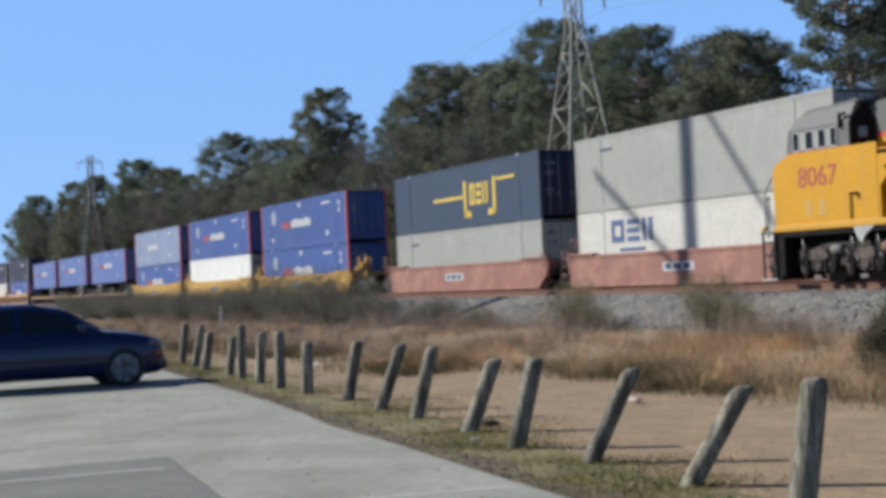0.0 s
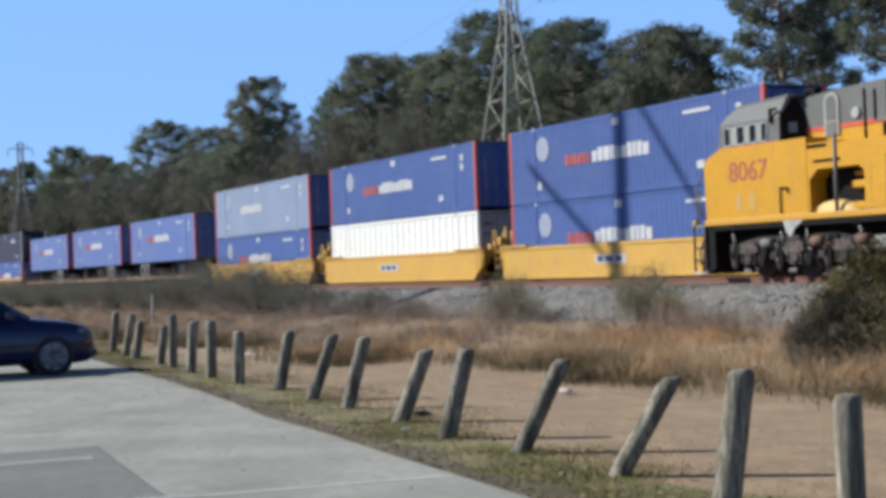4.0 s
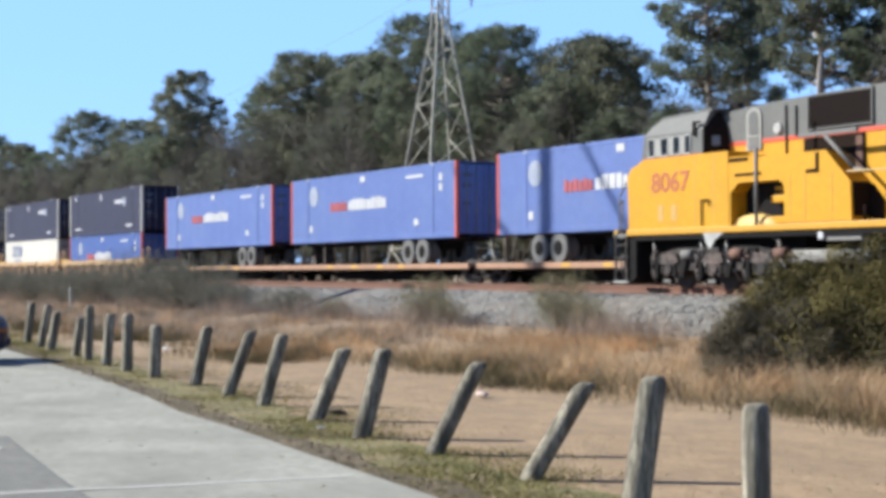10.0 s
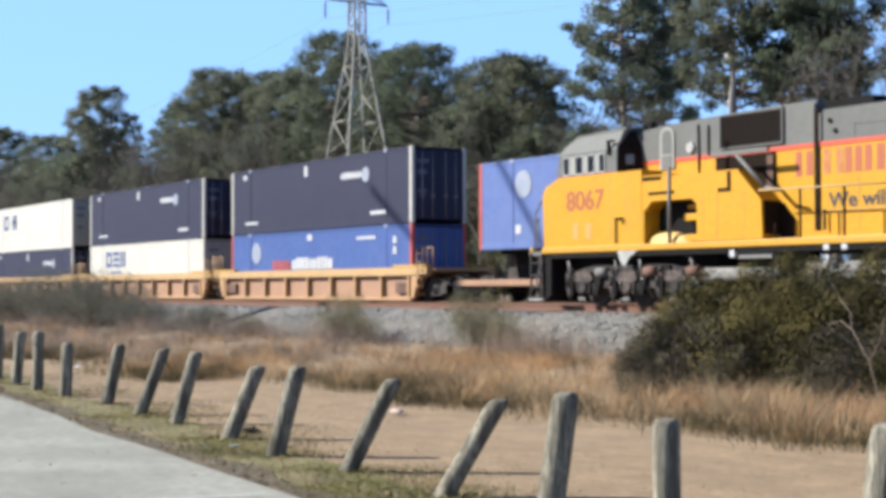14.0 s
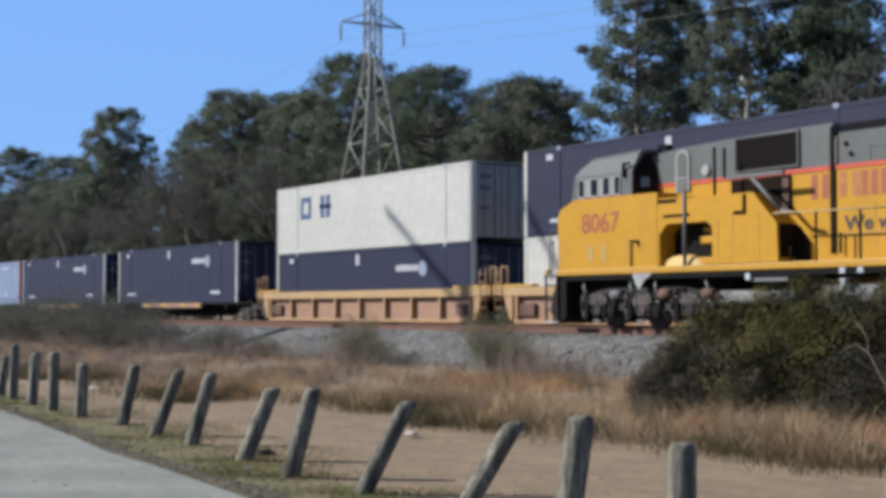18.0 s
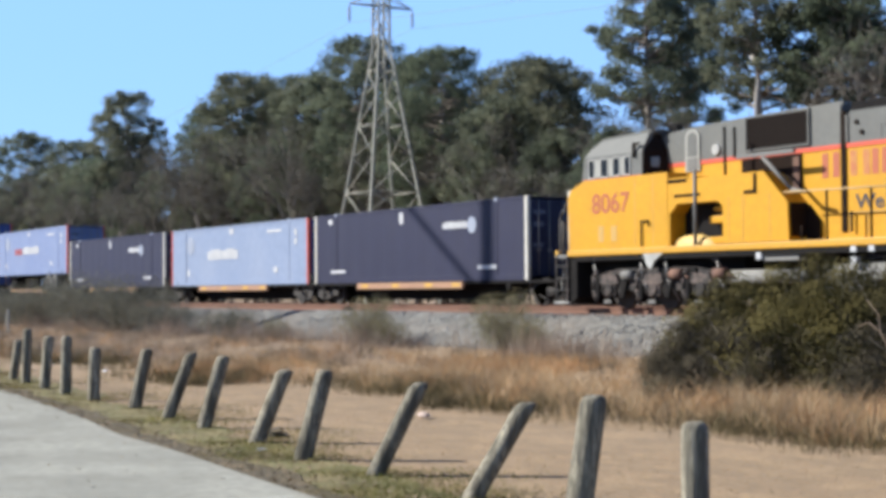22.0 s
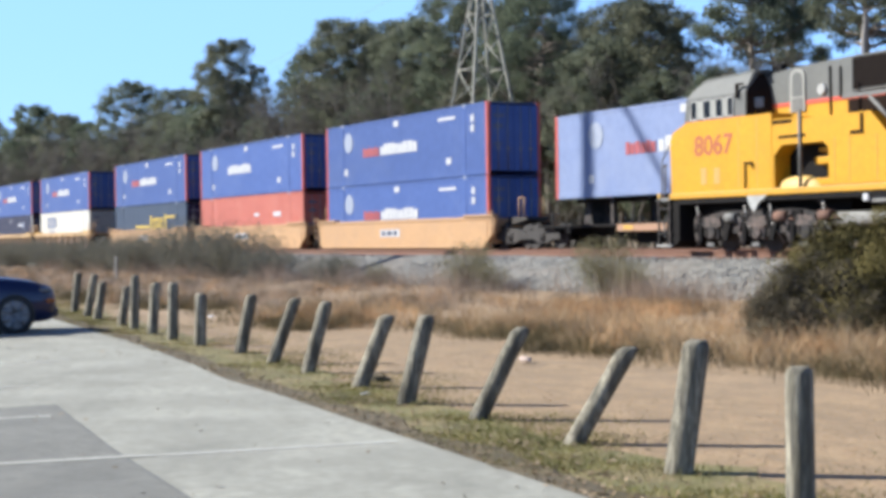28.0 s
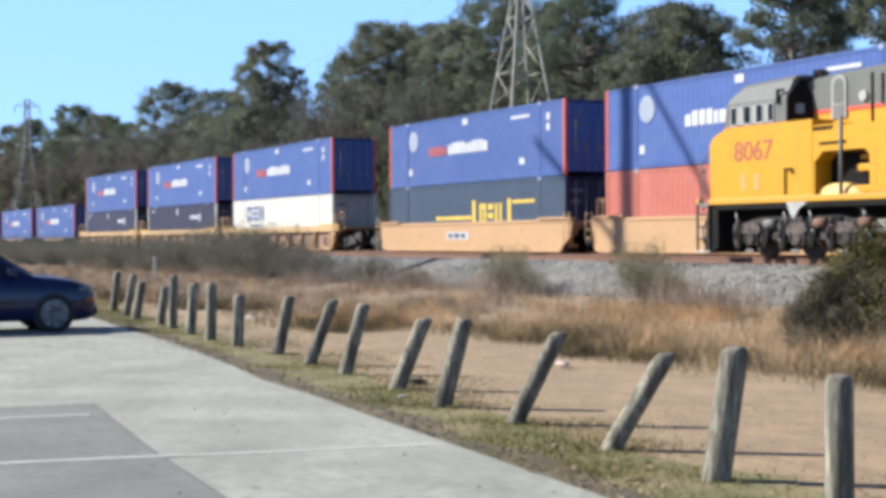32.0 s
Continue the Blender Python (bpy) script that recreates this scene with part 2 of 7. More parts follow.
M = dict(
    concrete=mat("weathered_pavement", (0.33, 0.322, 0.27), (0.248, 0.242, 0.202), 0.9, 0.92, 0, 0.45, 45, dirt=(0.14, 0.136, 0.112), dirt_scale=0.5, dirt_amount=0.9, sharp=2.0),
    asphalt=mat("grey_patch_asphalt", (0.172, 0.168, 0.146), (0.136, 0.133, 0.116), 0.9, 0.92, 0, 0.4, 80, dirt=(0.24, 0.235, 0.205), dirt_scale=0.5, dirt_amount=0.55, sharp=1.8),
    tar=mat("old_tar", (0.10, 0.098, 0.088), (0.15, 0.148, 0.13), 3.0, 0.8, 0, 0.2, 30),
    line=mat("worn_white_line", (0.44, 0.435, 0.39), (0.35, 0.345, 0.30), 3.0, 0.85, 0, 0.1, dirt=(0.27, 0.27, 0.245), dirt_scale=2.0, dirt_amount=0.9, sharp=2.0),
    soil=mat("dry_turf_soil", (0.338, 0.232, 0.130), (0.240, 0.168, 0.097), 1.7, 0.95, 0, 0.5, 9, stretch=(0.8, 1.3, 1), dirt=(0.188, 0.134, 0.080), dirt_scale=1.3, dirt_amount=0.8, sharp=2.4, crack=(0.27, 0.18, 0.102)),
    margin=mat("thin_green_turf", (0.240, 0.186, 0.084), (0.150, 0.138, 0.048), 1.9, 0.95, 0, 0.45, 14, dirt=(0.10, 0.075, 0.042), dirt_scale=1.5, dirt_amount=0.75, sharp=2.6),
    verge=mat("dark_leaf_litter", (0.14, 0.105, 0.052), (0.075, 0.058, 0.03), 3.0, 0.95, 0, 0.6, 14, sharp=2.0),
    ballast=mat("grey_ballast", (0.205, 0.20, 0.180), (0.09, 0.087, 0.078), 3.2, 0.9, 0, 0.6, 14, sharp=2.5, dirt=(0.22, 0.17, 0.13), dirt_scale=0.5, dirt_amount=0.5),
    ballast_rusty=mat("rusty_ballast", (0.20, 0.112, 0.072), (0.145, 0.08, 0.052), 2.2, 0.9, 0, 0.8, 22),
    stone=mat("ballast_stone", (0.25, 0.245, 0.235), (0.165, 0.162, 0.155), 8, 0.85, 0, 0.3, 40),
    rail=mat("rusty_rail", (0.20, 0.10, 0.065), (0.15, 0.075, 0.05), 4, 0.75, 0.3, 0.2, 40),
    tie=mat("creosoted_tie", (0.10, 0.08, 0.065), (0.07, 0.055, 0.045), 3, 0.9, 0, 0.4, 30, stretch=(3, 1, 1), rand=0.3),
    post=mat("weathered_grey_wood", (0.37, 0.335, 0.255), (0.080, 0.070, 0.05), 1.5, 0.95, 0, 0.5, 6, stretch=(8, 8, 1.0), dirt=(0.055, 0.05, 0.036), dirt_scale=0.35, dirt_amount=0.9, rand=0.18, sharp=1.7, drift=True, crack=(0.09, 0.08, 0.064)),
    bark=mat("pine_bark", (0.25, 0.21, 0.172), (0.14, 0.117, 0.097), 3, 0.95, 0, 0.8, 8, stretch=(1, 1, 0.3)),
    twig=mat("bare_grey_twig", (0.155, 0.132, 0.110), (0.105, 0.090, 0.076), 3, 0.9, 0, 0.2, 10),
    palebark=mat("pale_dead_bark", (0.42, 0.38, 0.33), (0.30, 0.27, 0.24), 3, 0.9, 0, 0.3, 10),
    galv=mat("galvanised_lattice_steel", (0.41, 0.395, 0.335), (0.30, 0.29, 0.245), 1.5, 0.8, 0.0, 0.1, 20),
    dullsteel=mat("dull_distant_lattice_steel", (0.29, 0.295, 0.29), (0.24, 0.245, 0.24), 1.5, 0.8, 0.1, 0.1, 20),
    darktruck=mat("oily_dark_truck", (0.045, 0.038, 0.034), (0.025, 0.022, 0.02), 2, 0.8, 0.1, 0.2, 20, dirt=(0.09, 0.07, 0.055)),
    tank=mat("grimy_grey_tank", (0.15, 0.147, 0.138), (0.11, 0.107, 0.10), 0.8, 0.7, 0, 0.1, 20, dirt=(0.10, 0.09, 0.08), dirt_amount=0.6),
    polewood=mat("transmission_pole_wood", (0.22, 0.17, 0.13), None, 3, 0.9, 0, 0.3, 15, stretch=(3, 3, 0.4)),
    needles=leafy("pine_needles", (0.118, 0.134, 0.106), (0.137, 0.152, 0.119), (0.162, 0.176, 0.137), 0.85, 0.62, low=0.72, high=1.25, own=True),
    needles_dark=leafy("dark_pine_needles", (0.108, 0.124, 0.100), (0.126, 0.141, 0.112), (0.148, 0.162, 0.128), 0.85, 0.62, low=0.72, high=1.25, own=True),
    farwood=leafy("far_wood_tops", (0.104, 0.112, 0.088), (0.120, 0.127, 0.099), (0.138, 0.143, 0.112), 0.9, 0.55),
    bareleaf=leafy("bare_twig_haze", (0.092, 0.086, 0.074), (0.114, 0.106, 0.091), (0.140, 0.130, 0.112), thin=0.2),
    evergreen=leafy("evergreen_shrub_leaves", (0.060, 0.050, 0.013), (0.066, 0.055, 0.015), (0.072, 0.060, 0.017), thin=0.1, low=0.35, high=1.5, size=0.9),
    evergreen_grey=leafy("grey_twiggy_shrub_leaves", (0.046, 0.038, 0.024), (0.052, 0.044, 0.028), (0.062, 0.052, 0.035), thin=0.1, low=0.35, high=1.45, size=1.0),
    olivebush=leafy("olive_shrub_leaves", (0.15, 0.138, 0.075), (0.20, 0.182, 0.105), (0.26, 0.235, 0.15), thin=0.4),
    oliveweed=leafy("olive_weed_leaves", (0.075, 0.062, 0.032), (0.11, 0.090, 0.046), (0.17, 0.130, 0.070), low=0.55, size=1.0),
    brownweed=leafy("brown_dead_weeds", (0.090, 0.074, 0.052), (0.125, 0.10, 0.07), (0.17, 0.135, 0.095), thin=0.2, low=0.6, size=0.9),
    stalk=leafy("dead_weed_stalks", (0.20, 0.15, 0.115), (0.27, 0.205, 0.16), (0.34, 0.27, 0.215), thin=0.2),
    straw=leafy("pale_straw_blades", (0.38, 0.262, 0.148), (0.45, 0.322, 0.190), (0.53, 0.405, 0.265), thin=0.3, low=0.62, high=1.25, size=0.8),
    paleweed=leafy("pale_pink_grey_blades", (0.32, 0.245, 0.185), (0.40, 0.315, 0.245), (0.49, 0.40, 0.32), thin=0.3, low=0.65, size=0.8),
    deadleaf=leafy("fallen_leaf", (0.065, 0.045, 0.028), (0.13, 0.092, 0.055), (0.33, 0.25, 0.17), thin=0.0),
    greybush=leafy("grey_green_shrub", (0.105, 0.104, 0.082), (0.142, 0.138, 0.110), (0.19, 0.182, 0.148), thin=0.35, low=0.65, size=0.9),
    sedge=leafy("orange_broom_sedge", (0.34, 0.185, 0.085), (0.45, 0.268, 0.138), (0.54, 0.365, 0.215), thin=0.35, low=0.5, high=1.25, size=0.5),
    turf=leafy("dry_mown_blades", (0.30, 0.205, 0.112), (0.36, 0.25, 0.14), (0.41, 0.305, 0.18), thin=0.2),
    greenturf=leafy("green_grass_blades", (0.120, 0.130, 0.036), (0.185, 0.172, 0.056), (0.285, 0.222, 0.105), thin=0.2, low=0.6, high=1.2, size=1.6),
    yellow=mat("loco_yellow_paint", (0.535, 0.268, 0.013), (0.48, 0.240, 0.011), 0.8, 0.5, 0, 0.05, 20, dirt=(0.32, 0.185, 0.03), dirt_scale=0.9, dirt_amount=0.35, spec=0.25),
    locogrey=mat("loco_grey_paint", (0.128, 0.129, 0.120), (0.102, 0.103, 0.097), 0.8, 0.6, 0, 0.05, 20, dirt=(0.155, 0.15, 0.13), dirt_amount=0.5, spec=0.3),
    locored=mat("loco_red_paint", (0.62, 0.07, 0.022), None, 2, 0.5, 0, 0.0),
    black=mat("sooty_black", (0.013, 0.012, 0.012), (0.010, 0.009, 0.009), 2, 0.85, 0, 0.1, 20, dirt=(0.03, 0.026, 0.022), spec=0.1),
    truckgrey=mat("brown_grey_truck_frame", (0.034, 0.027, 0.024), (0.006, 0.005, 0.005), 5.5, 0.85, 0.0, 0.3, 20, dirt=(0.13, 0.088, 0.070), dirt_scale=2.4, dirt_amount=0.6, sharp=3.0),
    steel=mat("dull_steel", (0.30, 0.29, 0.28), (0.22, 0.21, 0.2), 4, 0.55, 0.6, 0.1, 30),
    # near-black of the grilles, also the colour of shade behind cab and cabinet
    grille_and_shade=mat("dark_grille_and_shade", (0.022, 0.015, 0.012), None, 3, 0.95, 0.0, 0.2, 30, spec=0.05),
    glass=mat("dark_cab_glass", (0.012, 0.014, 0.016), None, 2, 0.12, 0, 0.0, spec=0.15),
    wellyellow=mat("yellow_well_paint", (0.53, 0.30, 0.035), (0.48, 0.27, 0.032), 0.6, 0.6, 0, 0.1, 20, dirt=(0.30, 0.19, 0.07), dirt_scale=0.8, dirt_amount=0.55),
    welltan=mat("tan_orange_well_paint", (0.43, 0.25, 0.115), (0.38, 0.22, 0.10), 0.6, 0.65, 0, 0.1, 20, dirt=(0.27, 0.17, 0.10), dirt_scale=0.8, dirt_amount=0.6),
    wellpanel=mat("tan_brown_well_panel", (0.36, 0.205, 0.12), (0.30, 0.165, 0.095), 0.8, 0.7, 0, 0.1, 20, dirt=(0.20, 0.12, 0.08), dirt_scale=1.0, dirt_amount=0.6),
    wellsill=mat("yellow_tan_sill", (0.48, 0.31, 0.12), (0.42, 0.26, 0.11), 0.8, 0.65, 0, 0.1, 20, dirt=(0.30, 0.19, 0.11), dirt_scale=1.0, dirt_amount=0.6),
    dustytruck=mat("dusty_brown_casting", (0.105, 0.077, 0.066), (0.010, 0.009, 0.008), 6.5, 0.85, 0.0, 0.3, 18, dirt=(0.21, 0.145, 0.118), dirt_scale=2.6, dirt_amount=0.5, sharp=3.0),
    rustplate=mat("rust_brown_plate", (0.17, 0.085, 0.055), (0.085, 0.045, 0.032), 2.4, 0.85, 0.0, 0.2, 18, sharp=1.8),
    paleplate=mat("pale_scuffed_plate", (0.44, 0.44, 0.42), (0.30, 0.30, 0.285), 3.0, 0.7, 0.0, 0.1, 20, dirt=(0.14, 0.13, 0.12), dirt_scale=2.0, dirt_amount=0.6),
    paletank=mat("dusty_pale_grey_tank", (0.245, 0.24, 0.225), (0.165, 0.16, 0.15), 1.2, 0.8, 0.0, 0.15, 20, dirt=(0.15, 0.14, 0.125), dirt_scale=0.9, dirt_amount=0.6),
    palesand=mat("cream_sand_cover", (0.60, 0.40, 0.12), (0.54, 0.35, 0.10), 2.0, 0.6, 0.0, 0.1, 20),
    locoglassy=mat("grey_rear_window", (0.16, 0.17, 0.18), (0.12, 0.13, 0.14), 3.0, 0.25, 0.0, 0.0),
    handrail=mat("worn_yellow_handrail", (0.46, 0.32, 0.15), (0.40, 0.27, 0.12), 3.0, 0.6, 0.0, 0.0),
    wornred=mat("worn_red_lettering", (0.33, 0.08, 0.026), (0.40, 0.17, 0.03), 5.0, 0.6, 0.0, 0.0, sharp=2.0),
    rustyellow=mat("rust_stained_yellow", (0.36, 0.20, 0.03), (0.15, 0.085, 0.03), 3.0, 0.75, 0.0, 0.2, 20, sharp=2.0),
    sillyellow=mat("fresh_yellow_sill_paint", (0.52, 0.262, 0.006), (0.46, 0.232, 0.006), 0.9, 0.5, 0, 0.05, 20, dirt=(0.30, 0.17, 0.02), dirt_scale=1.2, dirt_amount=0.4),
    ghost=mat("faded_marking_paint", (0.44, 0.26, 0.06), (0.40, 0.24, 0.055), 2.0, 0.6, 0, 0.0),
    wellred=mat("oxide_red_well_paint", (0.25, 0.11, 0.08), (0.21, 0.09, 0.065), 0.7, 0.7, 0, 0.1, 20, dirt=(0.50, 0.27, 0.17), dirt_scale=0.9, dirt_amount=0.5),
    blue=mat("blue_container_paint", (0.054, 0.096, 0.262), (0.046, 0.084, 0.236), 0.4, 0.6, 0, 0.04, 15, dirt=(0.10, 0.135, 0.25), dirt_scale=0.5, dirt_amount=0.35, rand=0.10, spec=0.2),
    trailerblue=mat("trailer_blue_paint", (0.080, 0.128, 0.32), (0.068, 0.112, 0.295), 0.4, 0.5, 0, 0.03, 15, dirt=(0.13, 0.17, 0.30), dirt_scale=0.5, dirt_amount=0.4, rand=0.12),
    paletrailer=mat("bleached_trailer_paint", (0.150, 0.195, 0.33), (0.128, 0.172, 0.31), 0.4, 0.6, 0, 0.03, 15, dirt=(0.20, 0.235, 0.33), dirt_scale=0.5, dirt_amount=0.5),
    fadedblue=mat("faded_blue_paint", (0.170, 0.215, 0.315), (0.145, 0.19, 0.29), 0.35, 0.65, 0, 0.04, 15, dirt=(0.20, 0.235, 0.31), dirt_scale=0.3, dirt_amount=0.6, rand=0.12),
    navy=mat("dark_navy_paint", (0.011, 0.012, 0.040), (0.009, 0.010, 0.034), 0.5, 0.6, 0, 0.04, 15, dirt=(0.025, 0.024, 0.038), dirt_amount=0.3, spec=0.3),
    slate=mat("slate_blue_paint", (0.028, 0.047, 0.082), (0.024, 0.040, 0.072), 0.5, 0.6, 0, 0.04, 15, dirt=(0.05, 0.065, 0.09), spec=0.3),
    lightgrey=mat("light_grey_paint", (0.275, 0.272, 0.243), (0.25, 0.248, 0.222), 0.4, 0.6, 0, 0.04, 15, dirt=(0.33, 0.33, 0.30), dirt_amount=0.4),
    white=mat("grubby_white_paint", (0.50, 0.478, 0.42), (0.445, 0.424, 0.372), 0.4, 0.6, 0, 0.04, 15, dirt=(0.42, 0.40, 0.35), dirt_scale=0.6, dirt_amount=0.4),
    cleanwhite=mat("white_ribbed_paint", (0.74, 0.73, 0.68), (0.68, 0.67, 0.62), 0.4, 0.55, 0, 0.04, 15, dirt=(0.55, 0.53, 0.48), dirt_scale=0.6, dirt_amount=0.3),
    red=mat("faded_red_paint", (0.38, 0.092, 0.06), (0.34, 0.08, 0.05), 0.5, 0.55, 0, 0.04, 15, dirt=(0.45, 0.18, 0.13), dirt_amount=0.4),
    postred=mat("red_corner_paint", (0.50, 0.075, 0.05), None, 1.5, 0.55, 0, 0.04, 15),
    mark=mat("white_marking", (0.47, 0.475, 0.48), (0.40, 0.405, 0.42), 2, 0.6, 0, 0.0),
    markpale=mat("faded_pale_marking", (0.27, 0.30, 0.36), (0.22, 0.25, 0.32), 2, 0.6, 0, 0.0, sharp=2.0),
    numberred=mat("dull_red_number", (0.36, 0.075, 0.026), (0.31, 0.070, 0.024), 3, 0.6, 0, 0.0),
    slogan=mat("navy_slogan_paint", (0.022, 0.024, 0.036), None, 3, 0.6, 0, 0.0),
    markfaint=mat("faint_worn_marking", (0.10, 0.11, 0.16), (0.07, 0.08, 0.12), 3, 0.6, 0, 0.0, sharp=2.0),
    markred=mat("red_marking", (0.36, 0.065, 0.075), None, 2, 0.6, 0, 0.0),
    markblue=mat("blue_marking", (0.07, 0.11, 0.24), None, 2, 0.6, 0, 0.0),
    markyellow=mat("yellow_marking", (0.68, 0.47, 0.05), None, 2, 0.6, 0, 0.0),
    markdark=mat("dark_marking", (0.04, 0.05, 0.09), None, 2, 0.6, 0, 0.0),
    dullhub=mat("dusty_grey_rubber", (0.13, 0.127, 0.12), (0.09, 0.087, 0.082), 5, 0.7, 0.0, 0.0),
    tyre=mat("black_rubber", (0.022, 0.022, 0.022), None, 6, 0.85, 0, 0.2, 40),
    hub=mat("dusty_alloy_rim", (0.27, 0.27, 0.28), (0.13, 0.13, 0.135), 9, 0.5, 0.2, 0.0, sharp=2.0),
    carpaint=mat("dark_blue_car_paint", (0.008, 0.014, 0.055), (0.007, 0.012, 0.048), 1, 0.4, 0.0, 0.0, coat=0.6, spec=0.25),
    carglass=mat("tinted_car_glass", (0.015, 0.018, 0.02), None, 1, 0.05, 0, 0.0),
    carblack=mat("car_trim", (0.015, 0.016, 0.02), None, 1, 0.5, 0, 0.0),
    amber=mat("amber_lens", (0.42, 0.11, 0.015), None, 3, 0.2, 0, 0.0),
    clear=mat("clear_lens", (0.13, 0.145, 0.17), None, 3, 0.12, 0.3, 0.0),
    litter=mat("crumpled_litter", (0.58, 0.47, 0.40), (0.40, 0.30, 0.25), 12, 0.8, 0, 0.2, 30),
    concrete_post=mat("pale_marker_post", (0.42, 0.40, 0.36), None, 3, 0.9, 0, 0.2, 20),
)


# ---- mesh helpers ----
def box(bm, x0, x1, y0, y1, z0, z1, bevel=0.0):
    r = bmesh.ops.create_cube(bm, size=1, matrix=Matrix.LocRotScale(((x0 + x1) / 2, (y0 + y1) / 2, (z0 + z1) / 2), None, (abs(x1 - x0), abs(y1 - y0), abs(z1 - z0))))
    if bevel:
        edges = list({e for v in r["verts"] for e in v.link_edges})
        bmesh.ops.bevel(bm, geom=edges, offset=bevel, segments=2, affect='EDGES', profile=0.6)
    return bm


def tube(bm, p0, p1, r0, r1=None, n=8, smooth=True):
    r1 = r0 if r1 is None else r1
    p0, p1 = Vector(p0), Vector(p1)
    d = p1 - p0
    q = d.to_track_quat('Z', 'Y')
    rings = []
    for p, r in ((p0, r0), (p1, r1)):
        rings.append([bm.verts.new(p + q @ Vector((math.cos(2 * math.pi * k / n) * r, math.sin(2 * math.pi * k / n) * r, 0))) for k in range(n)])
    for k in range(n):
        f = bm.faces.new((rings[0][k], rings[0][(k + 1) % n], rings[1][(k + 1) % n], rings[1][k]))
        f.smooth = smooth
    bm.faces.new(rings[0][::-1])
    bm.faces.new(rings[1])
    return bm


def prism(bm, pts, y0, y1):
    """A polygon of (x, z), drawn out from y0 to y1."""
    a = [bm.verts.new((x, y0, z)) for x, z in pts]
    b = [bm.verts.new((x, y1, z)) for x, z in pts]
    k = len(pts)
    fs = [bm.faces.new(a), bm.faces.new(b[::-1])]
    for i in range(k):
        fs.append(bm.faces.new((a[i], b[i], b[(i + 1) % k], a[(i + 1) % k])))
    bmesh.ops.recalc_face_normals(bm, faces=fs)
    return bm


def link(name, bm, material, parent=None, label=""):
    me = bpy.data.meshes.new(name)
    bm.to_mesh(me)
    bm.free()
    me.materials.append(material)
    ob = new(name, me)
    ob.parent = parent
    if label:
        tagged(ob, label)
    return ob


def part(name, bm, material, parent, label=""):
    return link(name, bm, material, parent, label)


def piece(name, me, parent, m):
    """One more object on a mesh that is there already."""
    ob = new(name, me)
    ob.parent = parent
    ob.matrix_basis = m
    return ob


def raw(name, verts, faces, material, parent=None):
    me = bpy.data.meshes.new(name)
    me.from_pydata([tuple(map(float, v)) for v in verts], [], faces)
    me.materials.append(material)
    ob = new(name, me)
    ob.parent = parent
    return ob


def thing(name, m, label, category, group=""):
    ob = new(name)
    ob.empty_display_size = 0.2
    ob.matrix_basis = m
    return tagged(ob, label, category, group)


def bars(bm, specs, y, out=0.006):
    """Flat raised blocks on a side that faces -y: x, z, width, height."""
    for x, z, w, h in specs:
        box(bm, x, x + w, y - out, y + 0.004, z, z + h)
    return bm


def lettering(text, size, material, parent, name, at, label=""):
    cu = bpy.data.curves.new(name, 'FONT')
    cu.body, cu.size, cu.extrude, cu.offset = text, size, 0.004, 0.010
    tmp = bpy.data.objects.new(name + "_tmp", cu)
    scene.collection.objects.link(tmp)
    me = bpy.data.meshes.new_from_object(tmp.evaluated_get(bpy.context.evaluated_depsgraph_get()))
    bpy.data.objects.remove(tmp)
    me.materials.clear()
    me.materials.append(material)
    ob = new(name, me)
    ob.parent = parent
    ob.matrix_basis = at
    if label:
        tagged(ob, label)
    return ob


def split_letters(ob, name):
    """Turns a lettered mesh into one mesh a letter, beside one another under the same parent."""
    me = ob.data
    root = list(range(len(me.vertices)))
    def find(i):
        while root[i] != i:
            root[i] = root[root[i]]
            i = root[i]
        return i
    for e in me.edges:
        root[find(e.vertices[0])] = find(e.vertices[1])
    spans = {}
    for v in me.vertices:
        k = find(v.index)
        lo, hi, ids = spans.get(k, (9e9, -9e9, []))
        ids.append(v.index)
        spans[k] = (min(lo, v.co.x), max(hi, v.co.x), ids)
    groups = []
    for lo, hi, ids in sorted(spans.values(), key=lambda s: s[0]):
        if groups and lo < groups[-1][1] - 0.02:
            groups[-1] = (groups[-1][0], max(groups[-1][1], hi), groups[-1][2] + ids)
        else:
            groups.append((lo, hi, ids))
    for lo, hi, ids in groups:
        at = {i: k for k, i in enumerate(ids)}
        letter = raw(name, [tuple(me.vertices[i].co) for i in ids], [tuple(at[i] for i in p.vertices) for p in me.polygons if p.vertices[0] in at], me.materials[0], ob.parent)
        letter.matrix_basis = ob.matrix_basis.copy()
    bpy.data.objects.remove(ob)

# ---- ground, parking ground, railway bed ----
def edge_y(x):
    """The parking ground's edge towards the grass."""
    return 4.15 - 0.1 * x + 0.12 * math.sin(x * 0.21) * min(1, abs(x) / 30) - 0.12 * math.exp(-((x + 16.2) / 1.4) ** 2)


def bed_z(y):
    """The level of the land across the railway."""
    pts = ((-1e4, -0.005), (19.5, -0.005), (22.2, 0.01), (24.25, 0.86), (33.4, 0.86), (35.6, 0.15), (44, 0.0), (1e4, 0.0))
    for (a, za), (b, zb) in zip(pts, pts[1:]):
        if y <= b:
            return za + (zb - za) * (y - a) / (b - a)
    return 0.0


def strip(name, xs, ys, height, material, label, kind="structure", parent=None):
    """A sheet over a grid of x and y, with its height from a function."""
    verts = [(x, y, height(x, y)) for x in xs for y in ys]
    n = len(ys)
    faces = [(i * n + j, (i + 1) * n + j, (i + 1) * n + j + 1, i * n + j + 1) for i in range(len(xs) - 1) for j in range(n - 1)]
    ob = raw(name, verts, faces, material, parent)
    return tagged(ob, label, kind=kind)


